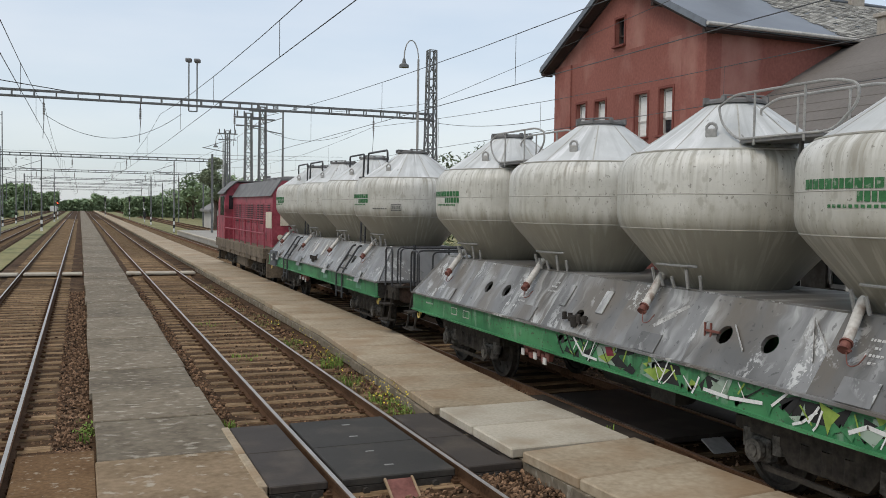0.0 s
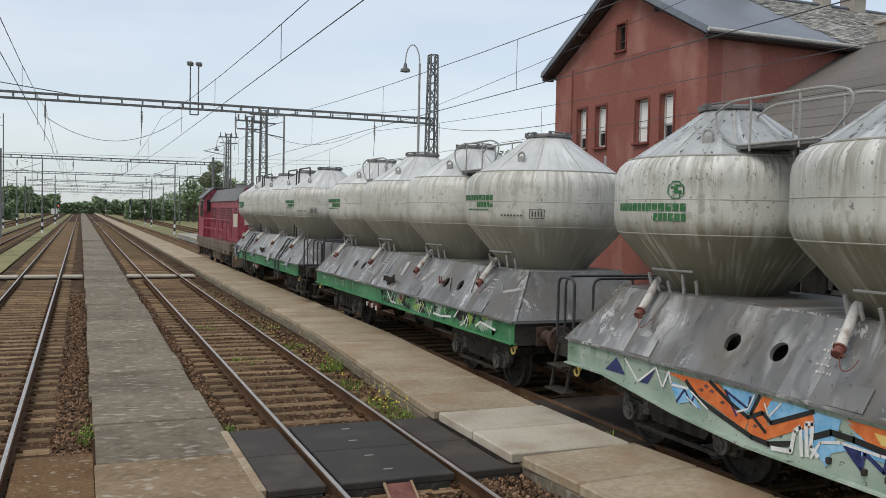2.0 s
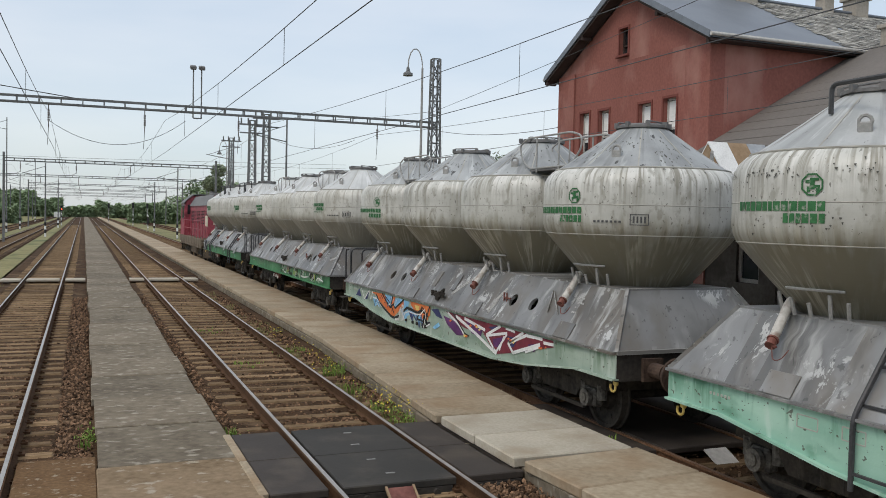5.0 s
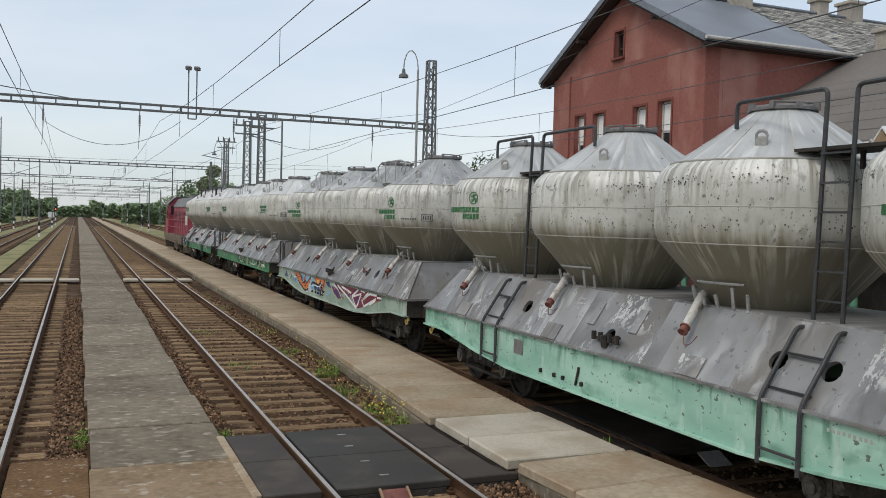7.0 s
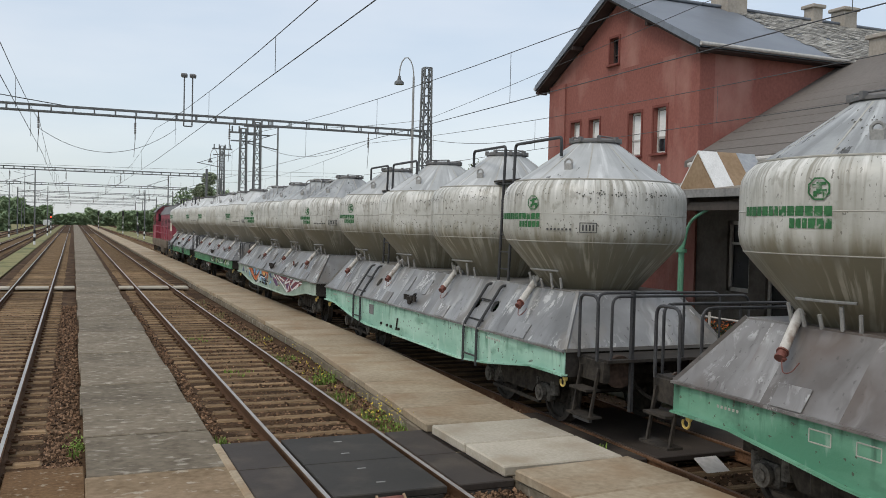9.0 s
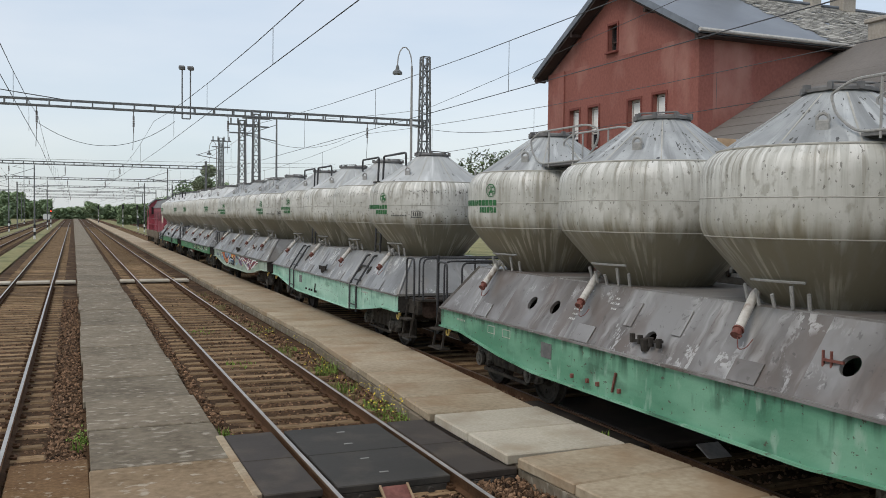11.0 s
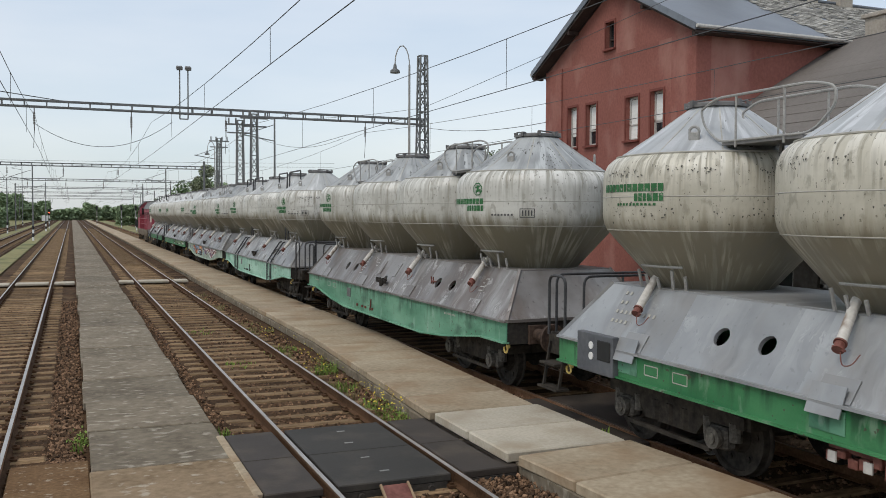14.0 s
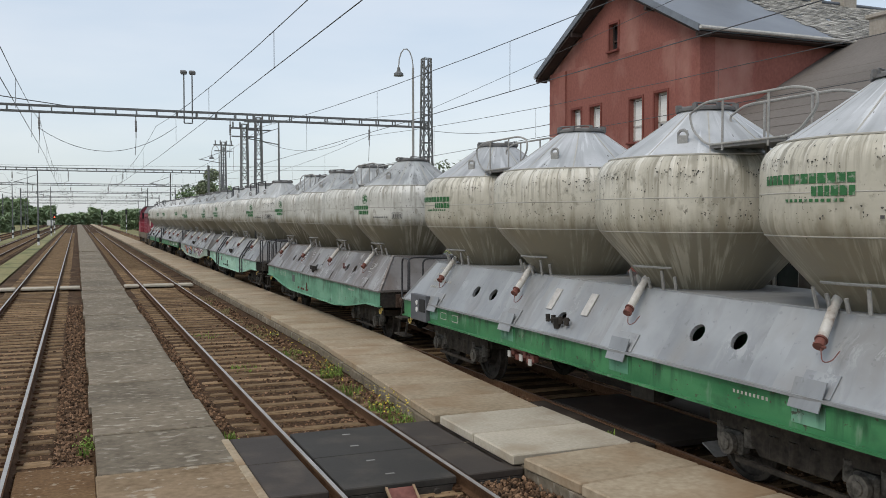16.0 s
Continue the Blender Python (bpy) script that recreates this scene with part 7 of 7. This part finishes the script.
        if not ladders:
            bm = B()
            tube(bm, rounded([(-0.1, y - 1.0, 4.22), (-0.1, y - 1.9, 4.26), (-0.1, y - 1.95, 4.1)], 0.05), 0.02, 6)
            part("link_bar", bm, M_ROOFGREY, wk)
    if ladders:
        for y in (3.35, -3.25):
            bm = B()
            for d in (-0.27, 0.27):
                tube(bm, rounded([(-HW - 0.06, y + d, 0.62), (-HW - 0.06, y + d, BZ), (-(HW - 0.40), y + d, 1.98), (-(HW - 0.52), y + d, 1.97)], 0.1), 0.026)
            for xx, z in ((-HW - 0.06, 0.78), (-HW + 0.06, 1.38), (-HW + 0.25, 1.72)):
                bar(bm, (xx, y - 0.27, z), (xx, y + 0.27, z), 0.026)
            part("side_ladder", bm, M_BLACKTUBE, v)
    # buffers and couplings
    for s, rz in ((1, 0), (-1, 180)):
        for x in (-0.875, 0.875):
            share("buffer", ME_BUFFER, v, (x, s * HL, 1.04), rz)
        share("coupling", ME_COUPLER, v, (0, s * HL, 1.0), rz)
        bm = B()
        box(bm, (-HW + 0.1, s * (HL - 0.15), 0.86), (0.05, 0.1, 0.1), chamfer=0.02)
        tube(bm, [(-HW + 0.06, s * (HL - 0.15) + 0.06 * math.cos(a), 0.80 + 0.06 * math.sin(a)) for a in np.linspace(2.6, 6.8, 8)], 0.016, 6)
        part("tow_hook", bm, M_YELLOW, v)
    for s, on in ((1, front), (-1, rear)):
        if not on:
            continue
        y = s * HL
        bm = B()
        box(bm, (0, y + s * 0.36, 1.20), (2.3, 0.68, 0.04))
        plat = part("end_platform", bm, M_DARKSTEEL, v)
        for x in (-1.15, 1.15):
            bm = B()
            box(bm, (x, y + s * 0.36, 1.05), (0.1, 0.62, 0.28))
            part("platform_bracket", bm, M_BOGIE, plat)
        bm = B()
        for z, w in ((0.44, 0.56), (0.80, 0.44)):
            box(bm, (-1.30, y + s * 0.36, z), (0.22, w, 0.03))
        for d in (0.14, 0.58):
            bar(bm, (-1.22, y + s * d, 1.1), (-1.34, y + s * d, 0.42), 0.035)
        part("footstep", bm, M_BOGIE, plat)
        bm = B()
        for x in (-1.25,):
            h = 1.98
            tube(bm, rounded([(x, y + s * 0.12, 1.2), (x, y + s * 0.12, h + 0.1), (x + 0.0, y + s * 0.58, h + 0.1), (x, y + s * 0.58, 1.2)], 0.14), 0.022)
        for d, x0, x1 in ((0.10, -0.95, 1.2), (0.66, -1.08, 1.25)):
            tube(bm, rounded([(x0, y + s * d, 1.2), (x0, y + s * d, 2.08), (x1, y + s * d, 2.08), (x1, y + s * d, 1.2)], 0.14), 0.02)
        rod(bm, (0.1, y + s * 0.66, 1.2), (0.1, y + s * 0.66, 2.08), 0.018, 6)
        if ladders:
            bar(bm, (-0.75, y + s * 0.66, 0.5), (-0.75, y + s * 0.66, 2.15), 0.045, 0.06)
            bar(bm, (-1.35, y + s * 0.2, 0.4), (-1.35, y + s * 0.62, 0.4), 0.05)
        part("end_railing", bm, M_BLACKTUBE, plat)
    if box_front:
        bm = B()
        box(bm, (-HW - 0.05, HL - 1.05, 1.16), (0.1, 0.85, 0.52), chamfer=0.01)
        cab = part("control_box", bm, M_BOXGREY, v, "dark grey control box with two white dials")
        bm = B()
        for z in (1.12, 1.26):
            rod(bm, (-HW - 0.10, HL - 0.98, z), (-HW - 0.112, HL - 0.98, z), 0.05, 14)
        part("dial", bm, M_WHITE, cab)
        bm = B()
        box(bm, (-HW - 0.105, HL - 1.28, 1.22), (0.02, 0.3, 0.26), chamfer=0.01)
        part("window_frame", bm, M_BLACK, cab)
    if not fish:
        bm = B()
        r = random.Random(3)
        for k in range(7):
            y = 1.5 - k * 0.13
            box(bm, (-HW + 0.06, y, 0.80 + r.uniform(-0.05, 0.05)), (0.1, r.uniform(0.06, 0.12), r.uniform(0.07, 0.15)), chamfer=0.012)
        bar(bm, (-HW + 0.08, 1.55, 0.86), (-HW + 0.08, 0.65, 0.83), 0.04)
        valve = part("brake_valve", bm, M_CAP, v, "rusty red brake valve gear")
        bm = B()
        for y, z in ((1.45, 0.78), (1.05, 0.77), (0.75, 0.74)):
            box(bm, (-HW - 0.002, y, z), (0.02, 0.09, 0.1))
        tagged(part("valve_plate", bm, M_FASCIA, valve), kind="stuff")
    if pads:
        for k, y in enumerate(TANKS):
            bm = B()
            box(bm, (-HW - 0.035, y - 0.08, BZ + 0.02), (0.012, 0.40, 0.30), Euler((0, 0.35, random.uniform(-0.03, 0.03))).to_matrix())
            part("drip_plate", bm, skirt, v)
            bm = B()
            box(bm, (-HW - 0.014, y - 0.08, BZ - 0.17), (0.006, 0.42, 0.22))
            part("patch_plate", bm, M_JADE, v, "patch of faded green paint")
    for y in (4.3, -4.3):
        add_bogie(v, y)
    return v


wagon(25.9, "cement wagon with four grey tanks and bright green side beam", M_GREEN, M_SKIRT, False, False, True, title=(0.58, 3.265), names=(0, 3), logo=False, ladders=True, box_front=True, pads=True, coat=(M_TANKCLEAN, M_TANKTOPWHITE))
wagon(10.78, "cement wagon with four grey tanks and graffitied green beam", M_GREEN, M_SKIRTDARK, False, True, False, title=(0.58, 3.265), names=(0, 3), logo=False, paint=2, coat=(M_TANKCLEAN, M_TANKTOPWHITE))
wagon(-3.62, "cement wagon with four stained tanks and colourful graffiti along the beam", M_PALEGREEN, M_SKIRTDARK, True, True, False, title=(0.79, 3.105), title_rear=(0.56, 3.12), names=(0, 3), paint=3)
wagon(-17.46, "cement wagon with stained tanks, black ladders and mint green beam", M_MINT, M_SKIRT, True, False, True, title=(0.63, 3.16), names=(0, 3), coat=(None, M_TANKTOPGREY), ladders=True, flakes=True)
wagon(-32.63, "cement wagon with dusty tanks, rust-tinged casing and jade beam", M_JADE, M_SKIRTBROWN, True, True, False, title=(0.58, 3.2), names=(0, 3))
wagon(-47.02, "cement wagon with dirty beige tanks and clean pale grey casing", M_GREEN, M_SKIRTCLEAN, False, True, False, title=(0.66, 3.31), title_rear=(0.55, 3.33), names=(0, 3), logo=False, pads=True, box_front=True, tagbars=True, coat=(M_TANKBEIGE, M_TANKTOPBLUE), flakes=True)


def locomotive(mid):
    v = empty("diesel_locomotive", (TRACK_C, mid, 0), "faded red diesel locomotive with grey roof and end cab", "locomotive")
    KEYED.append((v, mid))
    L = 6.2
    bm = B()
    box(bm, (0, 0, 1.2), (2.9, 2 * L, 0.42), chamfer=0.02)
    for x in (-1.36, 1.36):
        for k in range(9):
            box(bm, (x, -5.4 + k * 1.3, 1.08), (0.14, 1.05, 0.5), chamfer=0.02)
    part("main_frame", bm, M_LOCOFRAME, v)
    bm = B()
    prism(bm, [(-1.4, 1.42), (-1.4, 3.2), (-1.25, 3.75), (-0.8, 4.1), (0.8, 4.1), (1.25, 3.75), (1.4, 3.2), (1.4, 1.42)], "y", 3.7, 5.7)
    cab = part("cab", bm, M_RED, v)
    bm = B()
    prism(bm, [(-1.45, 3.55), (-1.27, 3.8), (-0.8, 4.14), (0.8, 4.14), (1.27, 3.8), (1.45, 3.55), (1.43, 3.62), (0.8, 4.2), (-0.8, 4.2), (-1.43, 3.62)], "y", 3.55, 5.85)
    part("cab_roof", bm, M_ROOFGREY, cab)
    for y in (4.4,):
        bm = B()
        box(bm, (-1.405, y, 2.98), (0.02, 1.1, 0.9), chamfer=0.004)
        part("side_window", bm, M_GLASSDARK, cab)
    for x in (-0.75, 0.75):
        for y, s in ((3.69, -1), (5.71, 1)):
            bm = B()
            box(bm, (x, y, 3.15), (0.9, 0.02, 0.65))
            part("end_window", bm, M_GLASSDARK, cab)
    for y0, y1, h, nm in ((-5.7, 3.7, 4.0, "long_hood"),):
        bm = B()
        prism(bm, [(-1.0, 1.42), (-1.0, h - 0.55), (-0.65, h), (0.65, h), (1.0, h - 0.55), (1.0, 1.42)], "y", y0, y1)
        hood = part(nm, bm, M_RED, v)
        bm = B()
        prism(bm, [(-1.08, h - 0.62), (-0.68, h + 0.03), (0.68, h + 0.03), (1.08, h - 0.62), (0.64, h - 0.02), (-0.64, h - 0.02)], "y", y0 - 0.02, y1)
        part("hood_roof", bm, M_ROOFGREY, hood)
        k = y0 + 0.25
        while k < y1 - 0.7:
            bm = B()
            box(bm, (-1.005, k + 0.35, 2.35), (0.02, 0.66, 1.5), chamfer=0.004)
            door = part("hood_door", bm, M_RED, hood)
            bm = B()
            for z in np.arange(2.3, 3.05, 0.09):
                box(bm, (-1.02, k + 0.35, z), (0.02, 0.5, 0.045))
            part("louvre", bm, M_BLACK if int(k) % 2 else M_WINE, door)
            k += 0.74
    bm = B()
    box(bm, (0, -5.71, 2.55), (1.4, 0.02, 0.6))
    part("warning_panel", bm, M_CREAM, v, "cream warning panel on the hood end")
    bm = B()
    box(bm, (-1.03, -5.15, 2.45), (0.03, 1.05, 0.62))
    part("side_panel", bm, M_CREAM, v, "cream side panel")
    for x in (-0.7, 0.7):
        for y, s in ((-5.72, -1), (5.72, 1)):
            bm = B()
            rod(bm, (x, y, 1.8), (x, y + s * 0.05, 1.8), 0.11, 14)
            part("headlight", bm, M_CREAM, v)
    bm = B()
    box(bm, (0, -2.4, 4.08), (0.9, 1.5, 0.18), chamfer=0.03)
    rod(bm, (0, 0.6, 3.9), (0, 0.6, 4.35), 0.17, 14)
    for y in (-4.8, -3.8, -1.0):
        rod(bm, (0, y, 4.0), (0, y, 4.16), 0.42, 18)
    part("roof_equipment", bm, M_ROOFGREY, v)
    bm = B()
    for x in (-1.38, 1.38):
        for z in (1.95, 2.45):
            rod(bm, (x, -6.1, z), (x, 3.6, z), 0.028, 6)
            rod(bm, (x, 5.8, z), (x, 6.1, z), 0.028, 6)
        for y in (-6.1, -4.7, -3.3, -1.9, -0.5, 0.9, 2.3, 3.6, 6.1):
            rod(bm, (x, y, 1.4), (x, y, 2.45), 0.028, 6)
    part("handrail", bm, M_RED, v)
    for s, rz in ((1, 0), (-1, 180)):
        for x in (-0.875, 0.875):
            share("buffer", ME_BUFFER, v, (x, s * L, 1.04), rz)
        share("coupling", ME_COUPLER, v, (0, s * L, 1.0), rz)
        bm = B()
        box(bm, (0, s * (L - 0.05), 0.75), (2.6, 0.12, 0.9))
        part("buffer_beam", bm, M_LOCOFRAME, v)
        bm = B()
        for z in (0.4, 0.75):
            box(bm, (-1.3, s * (L - 0.45), z), (0.25, 0.4, 0.03))
        for d in (0.3, 0.6):
            bar(bm, (-1.3, s * (L - d), 1.1), (-1.3, s * (L - d), 0.4), 0.04)
        part("footstep", bm, M_BOGIE, v)
    bm = B()
    box(bm, (0, 0.2, 0.72), (2.3, 2.6, 0.75), chamfer=0.06)
    part("fuel_tank", bm, M_LOCOFRAME, v)
    for y in (3.6, -3.6):
        add_bogie_loco(v, y)
    return v


def add_bogie_loco(v, y):
    share("bogie_frame", ME_BOGIE, v, (0, y, 0.05))
    for d in (-1.2, 1.2):
        w = share("wheelset", ME_WHEEL, v, (0, y + d, 0.46))
        WHEELS.append((w, y + d))
        for s, rz in ((-1, 0), (1, 180)):
            share("axle_box", ME_BOX, v, (s * 1.0, y + d, 0), rz)


locomotive(39.45)


# slates on the rear part of the wing's roof
slate_bm = B()
box(slate_bm, (0, 0, 0), (0.29, 0.27, 0.014))
SLOPE_TOP = (APEX + 0.34 - (EAVE - OV * RAKE + 0.27)) / (mid - WY0 + OV)
SLATE_TILT = math.atan(SLOPE_TOP)
ME_SLATE = None
rest_v, rest_f = [], []
run = (mid - WY0 + OV) / math.cos(SLATE_TILT)
for row in range(int(run / 0.2)):
    d = 0.12 + row * 0.2
    y = (WY0 - OV) + d * math.cos(SLATE_TILT)
    z = EAVE - OV * RAKE + 0.285 + d * math.sin(SLATE_TILT)
    for col in range(30):
        x = 20.5 + 0.35 * noise.noise((row * 0.4, 3, 0)) + (row % 2) * 0.15 + col * 0.302
        if random.random() < 0.03:
            continue
        m = Matrix.Translation((x, y, z)) @ Euler((SLATE_TILT - 0.05, random.uniform(-0.03, 0.03), random.uniform(-0.06, 0.06))).to_matrix().to_4x4()
        if col < 11:
            if ME_SLATE is None:
                ob = part("slate", slate_bm, M_SLATE, station)
                ME_SLATE = ob.data
            else:
                ob = share("slate", ME_SLATE, station)
            ob.matrix_basis = inv @ m
        else:
            k = len(rest_v)
            rest_v += [tuple(inv @ m @ Vector(p)) for p in ((-0.145, -0.135, 0), (0.145, -0.135, 0), (0.145, 0.135, 0), (-0.145, 0.135, 0), (-0.145, -0.135, 0.014), (0.145, -0.135, 0.014), (0.145, 0.135, 0.014), (-0.145, 0.135, 0.014))]
            rest_f += [(k + 4, k + 5, k + 6, k + 7), (k, k + 1, k + 5, k + 4), (k + 1, k + 2, k + 6, k + 5), (k + 3, k, k + 4, k + 7)]
from_arrays("slate_field", rest_v, rest_f, M_SLATE_REST, station, kind="stuff")


def motions():
    """The train draws away along its track, and its wheels roll."""
    for v, mid in KEYED:
        walk(v, [(t, pose(TRACK_C, mid + s, 0)) for t, s in RUN])
    ts, ss = [r[0] for r in RUN], [r[1] for r in RUN]
    times = [4 * i / 30 for i in range(120)] + [16.0]
    for w, y in WHEELS:
        walk(w, [(t, pose(0, y, 0.46, -math.degrees(float(np.interp(t, ts, ss)) / 0.46))) for t in times])


motions()
